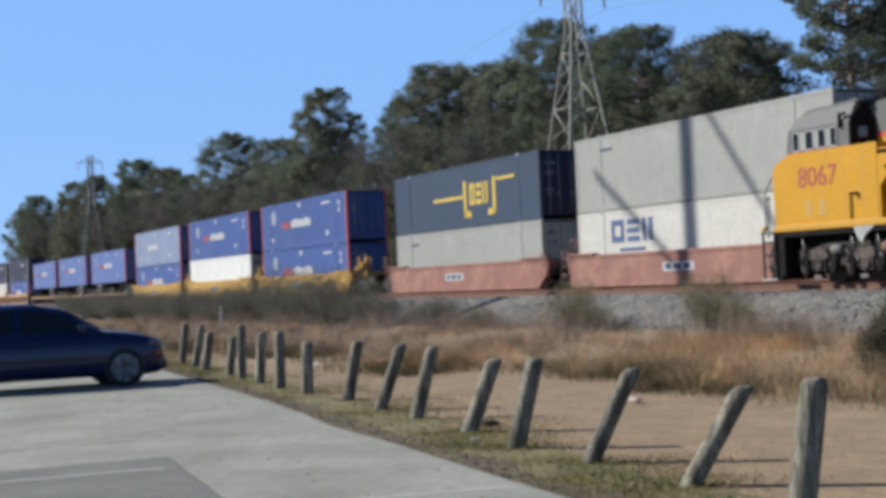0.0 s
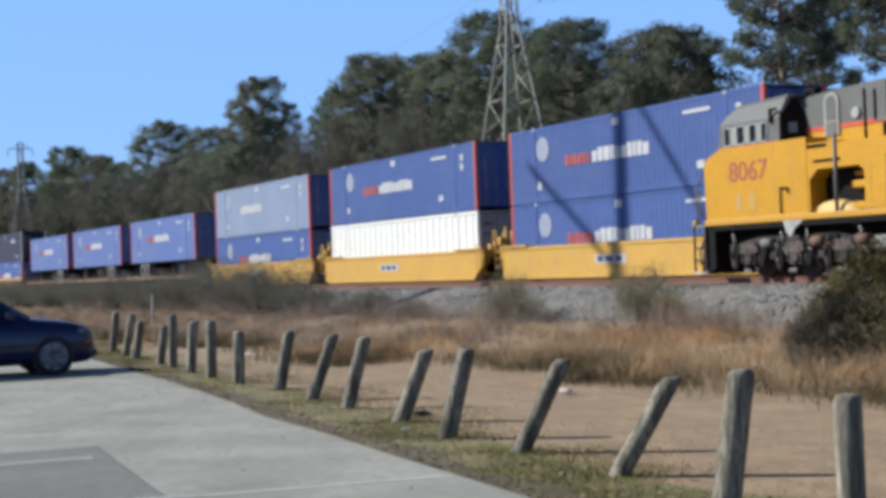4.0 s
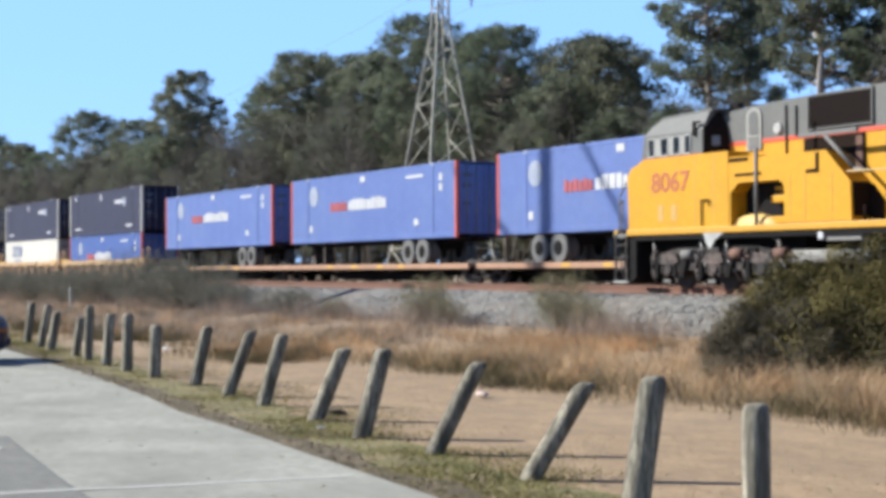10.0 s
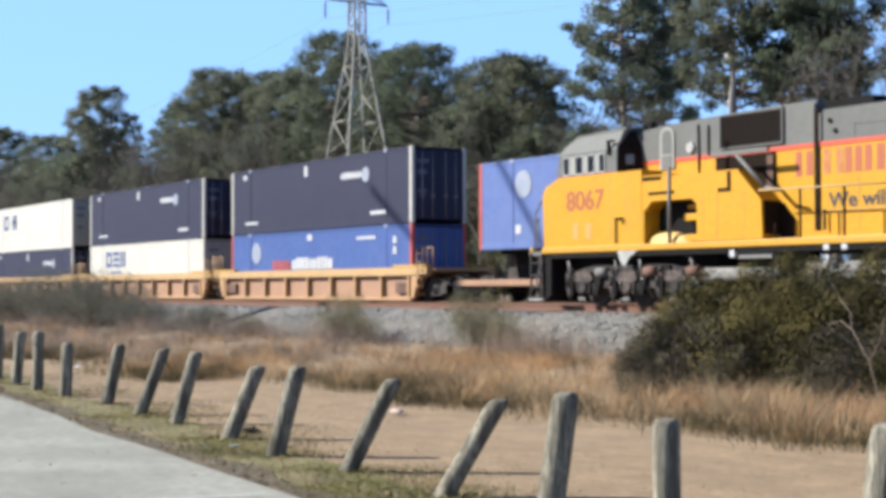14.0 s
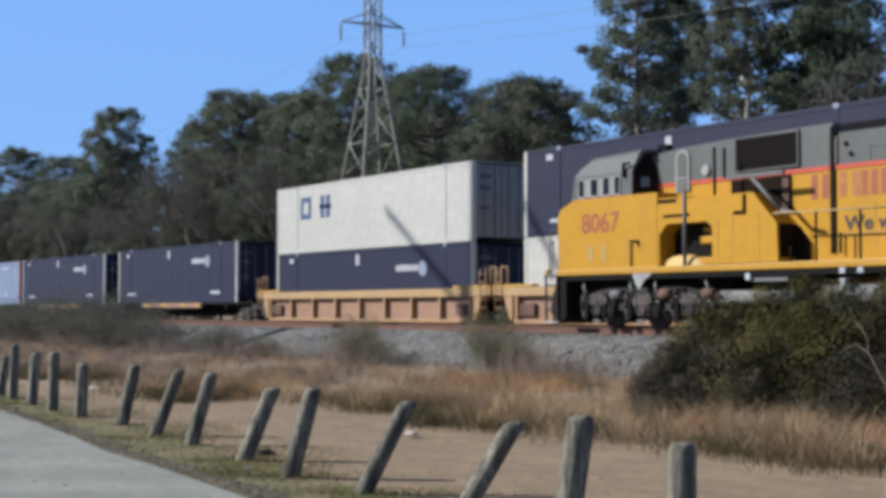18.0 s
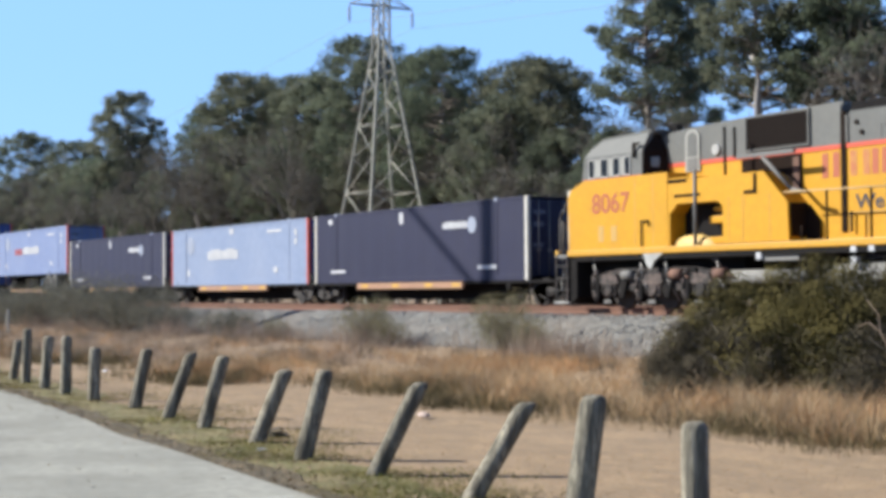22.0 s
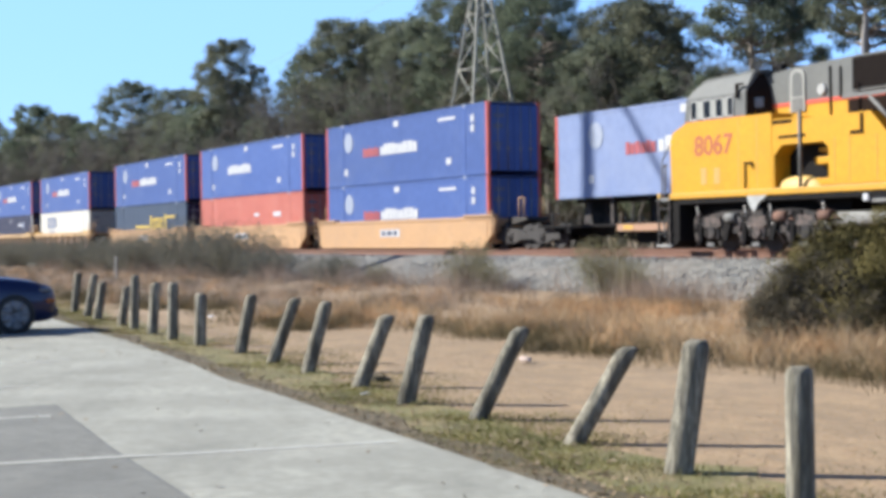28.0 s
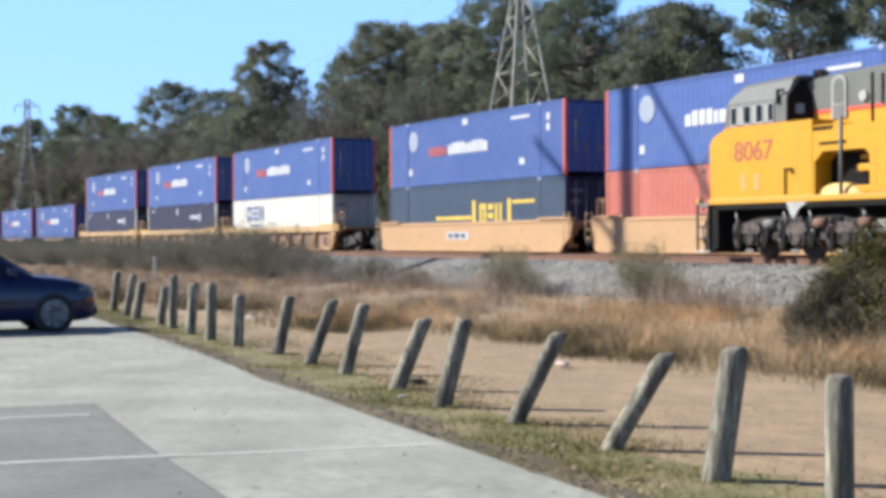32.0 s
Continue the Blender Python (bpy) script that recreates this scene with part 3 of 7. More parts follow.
xs = [-3000, -1500, -700, -400] + [-300 + 4 * k for k in range(76)] + [30, 80, 300, 900, 3000]
ys = [-3000, -900, -200, -40, -8, 0, 4, 6, 8, 10, 12, 14, 16, 18, 19.5, 20.8, 22.2, 23, 24.25, 28, 33.4, 35.6, 40, 44, 50, 60, 80, 140, 400, 1200, 3000]
strip("ground", xs, ys, lambda x, y: bed_z(y) - 0.02 + (0.03 * noise.noise((x * 0.3, y * 0.3, 0)) if 8 < y < 22 else 0), M["soil"], "flat ground of dry tan mown grass and soil")
strip("ballast", [-420 + 2 * k for k in range(226)], [22.0, 22.5, 23.0, 23.5, 24.0, 24.3, 25.0],
      lambda x, y: bed_z(y) + (0.03 if y > 22.2 else -0.12) + 0.06 * noise.noise((x * 1.3, y * 1.3, 3)), M["ballast"], "sloping shoulder of grey crushed stone ballast")
strip("track_bed", [-420 + 4 * k for k in range(113)], [24.35, 26.0, 28.6, 31.0, 33.6, 35.4],
      lambda x, y: bed_z(min(y, 33.0) if y < 33.5 else y) + 0.035 + 0.03 * noise.noise((x * 0.9, y * 0.9, 7)), M["ballast_rusty"], "rust-stained ballast between and under the tracks")

bm = bmesh.new()
lot_x = [-140, -90, -60] + [-50 + 2 * k for k in range(31)] + [40]
top = [bm.verts.new((x, edge_y(max(x, -60)) + 0.05 * noise.noise((x * 1.7, 0, 0)), 0.0)) for x in lot_x]
low = [bm.verts.new((x, -45, 0.0)) for x in lot_x]
fs = [bm.faces.new((low[i], low[i + 1], top[i + 1], top[i])) for i in range(len(lot_x) - 1)]
r = bmesh.ops.extrude_face_region(bm, geom=fs)
bmesh.ops.translate(bm, verts=[v for v in r["geom"] if isinstance(v, bmesh.types.BMVert)], vec=(0, 0, -0.12))
bmesh.ops.recalc_face_normals(bm, faces=bm.faces)
tagged(link("pavement", bm, M["concrete"]), "pale weathered grey parking ground, worn and stained", kind="structure")

bm = bmesh.new()
patch = [(-14.45, -30), (-14.45, 3.38), (-13.0, 3.22), (-10.9, 3.0), (-8.8, 2.84), (-5, 2.5), (6, 1.6), (6, -30)]
f = bm.faces.new([bm.verts.new((x, y, 0.005)) for x, y in patch])
r = bmesh.ops.extrude_face_region(bm, geom=[f])
bmesh.ops.translate(bm, verts=[v for v in r["geom"] if isinstance(v, bmesh.types.BMVert)], vec=(0, 0, -0.004))
bmesh.ops.recalc_face_normals(bm, faces=bm.faces)
slab = tagged(link("pavement_patch", bm, M["asphalt"]), "darker grey asphalt patch with a straight tarred seam", kind="structure")
bm = bmesh.new()
rim = []
for (xa, ya), (xb, yb) in zip(patch[1:6], patch[2:7]):
    for q in range(8):
        x, y = xa + (xb - xa) * q / 8, ya + (yb - ya) * q / 8
        w = 0.017 + 0.012 * noise.noise((x * 3, 2, 0))
        rim.append((bm.verts.new((x, y - w, 0.0072)), bm.verts.new((x, y + w, 0.0072))))
for a, b in zip(rim, rim[1:]):
    bm.faces.new((a[0], b[0], b[1], a[1]))
link("tar_seam", bm, M["tar"], slab, "dark tar seam")

for k, (x0, y0, x1, y1, w) in enumerate(((-13.75, -2.0, -13.52, 3.2, 0.10), (-11.30, -1.0, -10.28, 5.0, 0.10), (-16.9, -1.0, -16.5, 3.7, 0.10), (-20.6, -1.0, -19.75, 4.85, 0.10), (-23.3, -1.0, -22.9, 5.1, 0.10))):
    bm = bmesh.new()
    n = 24
    a, b = Vector((x0, y0, 0)), Vector((x1, y1, 0))
    side = (b - a).cross(Vector((0, 0, 1))).normalized() * w / 2
    rows_ = []
    for i in range(n + 1):
        p = a.lerp(b, i / n)
        j = 1 + 0.25 * noise.noise((i * 0.9, k, 0))
        lift = Vector((0, 0, 0.0085 if k < 2 and p.y < 3.05 else 0.0035))
        rows_.append((bm.verts.new(p + side * j + lift), bm.verts.new(p - side * j + lift)))
    for i in range(n):
        bm.faces.new((rows_[i][0], rows_[i + 1][0], rows_[i + 1][1], rows_[i][1]))
    tagged(link("parking_line", bm, M["line"]), "worn white painted parking stall line", kind="structure")

strip("verge", [-60 + 0.4 * k for k in range(190)], [0, 1, 2],
      lambda x, j: -0.004 + 0.010 * noise.noise((x * 2.1, j, 0)), M["verge"], "dark strip of leaf litter beside the pavement")
vg = bpy.data.objects["verge"]
for v in vg.data.vertices:
    v.co.y = edge_y(v.co.x) - 0.02 + v.co.y * max(0.05, 0.17 + 0.11 * noise.noise((v.co.x * 0.8, 5, 0)) + 0.07 * noise.noise((v.co.x * 3.1, 6, 0)))

strip("grass_margin", [-45 + 0.35 * k for k in range(172)], [0, 0.33, 0.66, 1.0],
      lambda x, j: -0.018 + 0.003 * noise.noise((x * 2.1, j * 3, 0)), M["margin"], "uneven band of short green grass by the posts")
for v in bpy.data.objects["grass_margin"].data.vertices:
    v.co.y = edge_y(v.co.x) + 0.22 + v.co.y * (0.95 + 0.8 * noise.noise((v.co.x * 0.45, 9, 0)) + 0.3 * noise.noise((v.co.x * 2.2, 4, 0)))

# ---- the two tracks ----
def rail_mesh(length):
    bm = bmesh.new()
    prof = [(-0.075, 0), (0.075, 0), (0.075, 0.015), (0.012, 0.04), (0.012, 0.13), (0.036, 0.14), (0.036, 0.172), (-0.036, 0.172), (-0.036, 0.14), (-0.012, 0.13), (-0.012, 0.04), (-0.075, 0.015)]
    a = [bm.verts.new((0, y, z)) for y, z in prof]
    b = [bm.verts.new((length, y, z)) for y, z in prof]
    for i in range(len(prof)):
        bm.faces.new((a[i], a[(i + 1) % len(prof)], b[(i + 1) % len(prof)], b[i]))
    bmesh.ops.recalc_face_normals(bm, faces=bm.faces)
    me = bpy.data.meshes.new("rail")
    bm.to_mesh(me)
    bm.free()
    me.materials.append(M["rail"])
    return me


RAIL_TOP, NEAR_Y, FAR_Y = 1.05, 26.45, 30.74
rail_me = rail_mesh(480)
tracks = []
for y, word in ((NEAR_Y, "near track with rusty steel rails on wooden ties"), (FAR_Y, "far track with rusty steel rails on wooden ties")):
    tr = tagged(new("track"), word, "railway track", "parallel tracks", "structure")
    tr.matrix_basis = pose(0, y, RAIL_TOP - 0.172)
    tracks.append(tr)
    for s in (-1, 1):
        piece("rail", rail_me, tr, pose(-440, s * 0.755, 0))

# ---- the train on the far track ----
LONG, WIDE = 16.15, 2.44


def corrugated(bm, x0, x1, y, z0, z1, depth=0.018, pitch=0.30, along="x"):
    """A sheet with upright trapezoid ribs; it faces -y for a positive depth."""
    n = max(1, int((x1 - x0) / pitch))
    w = (x1 - x0) / n
    cols = []
    for i in range(n):
        b = x0 + i * w
        cols += [(b, 0), (b + 0.32 * w, 0), (b + 0.5 * w, depth), (b + 0.82 * w, depth)]
    cols.append((x1, 0))
    vs = []
    for x, d in cols:
        p = [(x, y + d, z) if along == "x" else (y + d, x, z) for z in (z0, z1)]
        vs.append([bm.verts.new(q) for q in p])
    for a, b in zip(vs, vs[1:]):
        bm.faces.new((a[0], b[0], b[1], a[1]))


def disc(bm, x, z, r, y, n=20, out=0.007):
    a = [bm.verts.new((x + r * math.cos(2 * math.pi * k / n), y - out, z + r * math.sin(2 * math.pi * k / n))) for k in range(n)]
    b = [bm.verts.new((v.co.x, y + 0.004, v.co.z)) for v in a]
    f = bm.faces.new(a)
    for k in range(n):
        bm.faces.new((a[k], a[(k + 1) % n], b[(k + 1) % n], b[k]))
    bmesh.ops.recalc_face_normals(bm, faces=bm.faces)


def word_blocks(x, z, length, h, seed, gap=0.12):
    """Plain blocks of the size of a word's letters."""
    r = random.Random(seed)
    out, p = [], x - 0.001
    while p < x + length:
        w = h * r.uniform(0.45, 0.75)
        out.append((p, z, min(w, x + length - p), h * r.choice((1, 1, 0.8, 0.85))))
        p += w + gap * h
    return out


def container_box(name, label, paint, post, high=2.9, smooth=False, ribs=0.010, pitch=0.30, marks=(), door=None, group="containers on the train"):
    """A 16 m box. Its origin is at the left end, mid-width, on its floor; its near side faces -y."""
    t = thing(name, Matrix(), label, "trailer" if name == "semi_trailer" else "container", group)
    hw = WIDE / 2
    bm = bmesh.new()
    if smooth:
        corrugated(bm, 0.12, LONG - 0.12, -hw + 0.012, 0.2, high - 0.12, 0.006, 1.2)
    else:
        corrugated(bm, 0.12, LONG - 0.12, -hw + 0.012, 0.2, high - 0.12, ribs, pitch)
    corrugated(bm, 0.12, LONG - 0.12, hw - 0.012, 0.2, high - 0.12, -0.03)
    part("side_panel", bm, paint, t)
    bm = bmesh.new()
    box(bm, 0.02, LONG - 0.02, -hw + 0.05, hw - 0.05, high - 0.05, high - 0.015)
    for k in range(26):
        x = 0.4 + k * 0.6
        box(bm, x, x + 0.25, -hw + 0.12, hw - 0.12, high - 0.02, high - 0.004)
    part("roof", bm, paint, t)
    bm = bmesh.new()
    box(bm, 0.05, LONG - 0.05, -hw + 0.06, hw - 0.06, 0.12, 0.18)
    part("floor_pan", bm, M["black"], t)
    for y in (-hw, hw - 0.12):
        bm = bmesh.new()
        box(bm, 0.1, LONG - 0.1, y, y + 0.12, 0.0, 0.20, 0.01)
        part("bottom_rail", bm, paint, t)
        bm = bmesh.new()
        box(bm, 0.1, LONG - 0.1, y, y + 0.12, high - 0.12, high, 0.01)
        part("top_rail", bm, paint, t)
        for x in (0.0, LONG - 0.17):
            bm = bmesh.new()
            box(bm, x, x + 0.17, y - (0.006 if y < 0 else -0.006), y + 0.13, 0.0, high + 0.006, 0.01)
            part("corner_post", bm, post, t)
        for x in (1.88, LONG - 2.06):
            bm = bmesh.new()
            box(bm, x, x + 0.18, y - (0.003 if y < 0 else -0.003), y + 0.1, 0.0, high + 0.004, 0.01)
            part("stacking_post", bm, paint, t)
            bm = bmesh.new()
            box(bm, x - 0.01, x + 0.19, y - (0.007 if y < 0 else -0.007), y + 0.13, high - 0.10, high + 0.034, 0.01)
            part("corner_casting", bm, M["markpale"], t)
    bm = bmesh.new()
    corrugated(bm, -hw + 0.1, hw - 0.1, 0.03, 0.1, high - 0.1, 0.03, 0.3, "y")
    part("front_wall", bm, paint, t)
    for s in (-1, 1):
        bm = bmesh.new()
        x = LONG - 0.06
        box(bm, x, x + 0.045, min(0.01 * s, s * (hw - 0.12)), max(0.01 * s, s * (hw - 0.12)), 0.14, high - 0.12, 0.008)
        d = part("door", bm, door or paint, t)
        for o in (0.3, 0.75):
            bm = bmesh.new()
            tube(bm, (x + 0.06, s * o, 0.16), (x + 0.06, s * o, high - 0.14), 0.022, n=6)
            box(bm, x + 0.04, x + 0.09, s * o - 0.09, s * o + 0.09, 1.0, 1.06)
            part("lock_rod", bm, M["steel"], d)
        if name != "plain_container":
            for z, w, h in ((high - 0.62, 0.5, 0.14), (high - 1.05, 0.42, 0.16), (high - 1.75, 0.4, 0.12)) if s < 0 else ():
                bm = bmesh.new()
                box(bm, x + 0.045, x + 0.052, -0.95, -0.95 + w, z, z + h)
                part("door_marking", bm, M["markfaint"], d)
    for mark_name, kind, spec, material in marks:
        bm = bmesh.new()
        if kind == "disc":
            for x, z, rr in spec:
                disc(bm, x, z, rr, -hw)
        elif kind == "each":
            bm.free()
            for one in spec:
                bm = bmesh.new()
                bars(bm, [one], -hw)
                part(mark_name, bm, material, t)
            continue
        else:
            bars(bm, spec, -hw)
        part(mark_name, bm, material, t)
    return t


def blue_marks(red=True, text_x=6.2, high=2.9):
    m = [("disc_marking", "disc", [(2.65, high - 0.85, 0.47)], M["markpale"]),
         ("small_marking", "each", [(7.6, high - 0.42, 0.45, 0.26), (11.9, high - 0.5, 1.5, 0.12), (14.75, high - 0.72, 0.26, 0.28), (14.75, high - 1.12, 0.26, 0.28), (12.6, 0.55, 0.4, 0.26), (2.2, 0.5, 0.3, 0.3)], M["mark"])]
    if red:
        m.append(("red_wordmark", "each", word_blocks(text_x - 1.9, high - 1.62, 1.75, 0.42, 3), M["markred"]))
    m.append(("white_wordmark", "each", word_blocks(text_x, high - 1.62, 3.7, 0.5, 5), M["mark"]))
    return m


def navy_marks(high=2.9):
    return [("small_marking", "each", [(7.36, high - 0.62, 0.28, 0.44), (1.3, high - 0.4, 0.35, 0.2), (1.5, 0.42, 1.3, 0.12), (13.0, 0.42, 1.2, 0.14)], M["mark"]),
            ("wordmark", "each", word_blocks(10.6, high - 0.95, 1.7, 0.26, 8), M["mark"]),
            ("emblem", "disc", [(12.62, high - 0.86, 0.30)], M["markpale"]), ("emblem_core", "each", [(12.47, high - 0.93, 0.30, 0.14)], M["mark"])]


def ring_of(x, z, w, h, d):
    """Four bars round an oblong."""
    return [(x, z, w, d), (x, z + h - d, w, d), (x, z + d, d, h - 2 * d), (x + w - d, z + d, d, h - 2 * d)]


STYLE = {}
STYLE["blue"] = container_box("container", "blue corrugated container with red corner posts and white markings", M["blue"], M["postred"], marks=blue_marks())
STYLE["blue_white"] = container_box("container", "blue corrugated container, red corner posts, plain white wordmark", M["blue"], M["postred"], marks=blue_marks(False, 4.9))
STYLE["faded"] = container_box("container", "sun-faded pale blue container with red corner posts", M["fadedblue"], M["postred"], marks=blue_marks(False, 4.9), door=M["blue"])
STYLE["navy"] = container_box("container", "dark navy container with white corner posts and small emblem", M["navy"], M["white"], ribs=0.008, marks=navy_marks())
STYLE["navy_smooth"] = container_box("container", "smooth-sided dark navy container with white corner posts", M["navy"], M["white"], smooth=True, marks=navy_marks())
STYLE["slate"] = container_box("container", "slate blue container with bracketed yellow emblem", M["slate"], M["slate"], marks=[
    ("emblem", "each", [(8.5, 0.45, 0.28, 1.7), (8.5, 0.45, 0.75, 0.28), (11.6, 0.45, 0.28, 1.7), (11.1, 0.45, 0.75, 0.28)], M["markyellow"]),
    ("emblem_block", "each", ring_of(9.15, 1.0, 0.56, 1.0, 0.2) + [(9.88, 1.0 + 0.37 * k, 0.48, 0.24) for k in range(3)] + [(10.52, 1.0, 0.2, 1.0), (10.9, 1.0, 0.2, 1.0)], M["markyellow"]),
    ("stripe_marking", "each", [(5.0, 1.35, 3.4, 0.15), (12.0, 1.95, 1.8, 0.13)], M["markyellow"])], door=M["navy"])
STYLE["grey"] = container_box("container", "light grey smooth-sided container, plain sides", M["lightgrey"], M["lightgrey"], smooth=True, marks=[("small_marking", "each", [(2.0, 2.3, 0.9, 0.1)], M["markdark"])])
STYLE["white"] = container_box("container", "grubby white container with large dark blue letter shapes", M["white"], M["white"], smooth=True, marks=[
    ("emblem", "each", ring_of(2.6, 1.67, 0.9, 0.85, 0.22) + [(3.75, 1.67 + 0.32 * k, 0.88, 0.2) for k in range(3)] + [(4.85, 1.67, 0.26, 0.85), (5.3, 1.67, 0.26, 0.85)], M["markblue"]),
    ("small_marking", "each", [(3.2, 1.32, 1.8, 0.12)], M["markblue"])], door=M["lightgrey"])
STYLE["white_cx"] = container_box("container", "white container with two worn dark blue letter shapes", M["white"], M["white"], smooth=True, marks=[
    ("emblem", "each", ring_of(2.35, 1.45, 0.95, 0.95, 0.22) + [(4.2, 1.45, 0.32, 0.95), (4.72, 1.45, 0.32, 0.95), (4.1, 1.45 + 0.37, 1.05, 0.2)], M["markblue"])], door=M["lightgrey"])
STYLE["ribbed"] = container_box("container", "white container with deep upright ribs", M["cleanwhite"], M["cleanwhite"], ribs=0.05, pitch=0.62, marks=(), door=M["lightgrey"])
STYLE["red"] = container_box("container", "faded red corrugated container, plain sides", M["red"], M["red"], marks=[("small_marking", "each", [(9.0, 1.75, 0.8, 0.16), (11.9, 1.7, 1.1, 0.24)], M["mark"])])


def wheelset(x, parent, r=0.46):
    """One axle of a rail truck."""
    for s in (-1, 1):
        bm = bmesh.new()
        tube(bm, (x, s * 0.69, r), (x, s * 0.83, r), r, n=20)
        tube(bm, (x, s * 0.68, r), (x, s * 0.72, r), r + 0.03, n=20)
        tube(bm, (x, s * 0.83, r), (x, s * 1.0, r), 0.11, n=10)
        part("wheel", bm, M["darktruck"], parent)


def rail_truck(x, parent):
    """A two-axle truck under a car, centred on x."""
    bm = bmesh.new()
    for s in (-1, 1):
        prism(bm, [(x - 1.2, 0.36), (x - 1.2, 0.58), (x - 0.5, 0.78), (x + 0.5, 0.78), (x + 1.2, 0.58), (x + 1.2, 0.36), (x + 0.75, 0.36), (x + 0.3, 0.22), (x - 0.3, 0.22), (x - 0.75, 0.36)], s * 0.93, s * 1.05)
    box(bm, x - 0.25, x + 0.25, -0.93, 0.93, 0.3, 0.72)
    for s in (-1, 1):
        for k in (-0.12, 0.0, 0.12):
            tube(bm, (x + k, s * 1.06, 0.3), (x + k, s * 1.06, 0.62), 0.05, n=6)
    t = part("truck", bm, M["darktruck"], parent)
    for d in (-0.9, 0.9):
        wheelset(x + d, t)


def ladder(bm, x, y, z0, z1, w=0.4):
    for d in (0, w):
        tube(bm, (x + d, y, z0), (x + d, y, z1), 0.018, n=6)
    k = z0 + 0.12
    while k < z1:
        tube(bm, (x, y, k), (x + w, y, k), 0.014, n=6)
        k += 0.3


def well_car(name, label, paint, ribbed, group):
    """A well that holds a box between two sides; origin at the box's left end, on the rail top."""
    t = thing(name, Matrix(), label, "railcar", group)
    sill_paint = M["wellsill"] if ribbed else paint
    for s in (-1, 1):
        bm = bmesh.new()
        # side: deep along the well, cut away towards the ends
        if ribbed:
            pts = [(-1.50, 1.24), (LONG + 1.50, 1.24), (LONG + 1.45, 0.98), (LONG + 0.55, 0.72), (LONG + 0.30, 0.06), (-0.30, 0.06), (-0.55, 0.72), (-1.45, 0.98)]
            prism(bm, pts, min(s * 1.26, s * 1.30), max(s * 1.26, s * 1.30))
        else:
            pts = [(-0.62, 1.27), (LONG + 0.86, 1.27), (LONG + 0.72, 0.62), (LONG + 0.18, 0.30), (LONG - 0.05, 0.04), (-0.1, 0.04), (-0.42, 0.12)]
            prism(bm, pts, min(s * 1.30, s * 1.44), max(s * 1.30, s * 1.44))
        side = part("well_side", bm, M["wellpanel"] if ribbed else paint, t)
        bm = bmesh.new()
        if ribbed:
            prism(bm, [(-1.50, 1.24), (-1.44, 1.28), (LONG + 1.44, 1.28), (LONG + 1.50, 1.24), (LONG + 1.46, 1.02), (LONG + 0.3, 0.98), (-0.3, 0.98), (-1.46, 1.02)], min(s * 1.301, s * 1.52), max(s * 1.301, s * 1.52))
        else:
            box(bm, -0.6, LONG + 0.84, s * 1.29, s * 1.47, 1.16, 1.285, 0.02)
        part("top_sill", bm, sill_paint, side)
        bm = bmesh.new()
        box(bm, -0.28 if ribbed else 0.1, LONG + (0.28 if ribbed else -0.1), s * 1.302, s * (1.47 if ribbed else 1.455), 0.03, 0.15, 0.015)
        part("bottom_sill", bm, paint, side)
        # raised walkway plates at both ends
        for x0, x1 in ((-1.45, 0.9), (LONG - 0.9, LONG + 1.45)) if ribbed else ((-0.55, 1.6), (LONG - 1.6, LONG + 0.8)):
            bm = bmesh.new()
            box(bm, x0, x1, s * 1.27, s * 1.54, 1.285, 1.37, 0.015)
            part("walkway_plate", bm, M["wellyellow"] if ribbed else paint, side)
        if ribbed:
            for k in range(9):
                bm = bmesh.new()
                x = -0.18 + k * (LONG + 0.24) / 8
                prism(bm, [(x, 0.15), (x, 0.985), (x + 0.13, 0.985), (x + 0.13, 0.15)], min(s * 1.302, s * 1.49), max(s * 1.302, s * 1.49))
                part("rib", bm, M["welltan"], side)
            for x, d in ((-0.35, -1), (LONG + 0.35, 1)):
                bm = bmesh.new()
                prism(bm, [(x, 0.12), (x + d * 0.14, 0.12), (x + d * 0.55, 0.98), (x, 0.98)], min(s * 1.302, s * 1.48), max(s * 1.302, s * 1.48))
                part("gusset", bm, M["welltan"], side)
                bm = bmesh.new()
                box(bm, x - 0.42 - d * 0.8, x + 0.42 - d * 0.8, min(s * 1.302, s * 1.44), max(s * 1.302, s * 1.44), 0.30, 0.72, 0.02)
                part("rib_bracket", bm, M["rustplate"], side)
        elif s < 0:
            bm = bmesh.new()
            bars(bm, [(6.5, 0.54, 2.0, 0.32)], -1.44)
            plate = part("reporting_plate", bm, M["mark"], side)
            for one in ((6.66, 0.60, 0.38, 0.20), (7.2, 0.60, 0.5, 0.20), (7.86, 0.60, 0.4, 0.20)):
                bm = bmesh.new()
                bars(bm, [one], -1.446, 0.003)
                part("reporting_mark", bm, M["markdark"], plate)
    bm = bmesh.new()
    box(bm, 0.1, LONG - 0.1, -1.25 if ribbed else -1.3, 1.25 if ribbed else 1.3, 0.0, 0.038)
    part("well_floor", bm, paint, t)
    for x, d in ((-0.2, -1), (LONG + 0.2, 1)):
        w = 1.25 if ribbed else 0.5
        bm = bmesh.new()
        prism(bm, [(x, 0.9), (x + d * 1.5, 1.12), (x + d * 1.5, 1.24), (x, 1.24)], -w, w)
        part("end_platform", bm, paint if ribbed or paint is M["wellyellow"] else M["darktruck"], t)
        bm = bmesh.new()
        box(bm, min(x, x + d * 0.12), max(x, x + d * 0.12), -1.25, 1.25, 0.2, 1.22)
        part("end_bulkhead", bm, paint, t)
        bm = bmesh.new()
        box(bm, min(x + d * 1.4, x + d * 2.1), max(x + d * 1.4, x + d * 2.1), -0.2, 0.2, 0.75, 1.02)
        part("coupler", bm, M["black"], t)
        bm = bmesh.new()
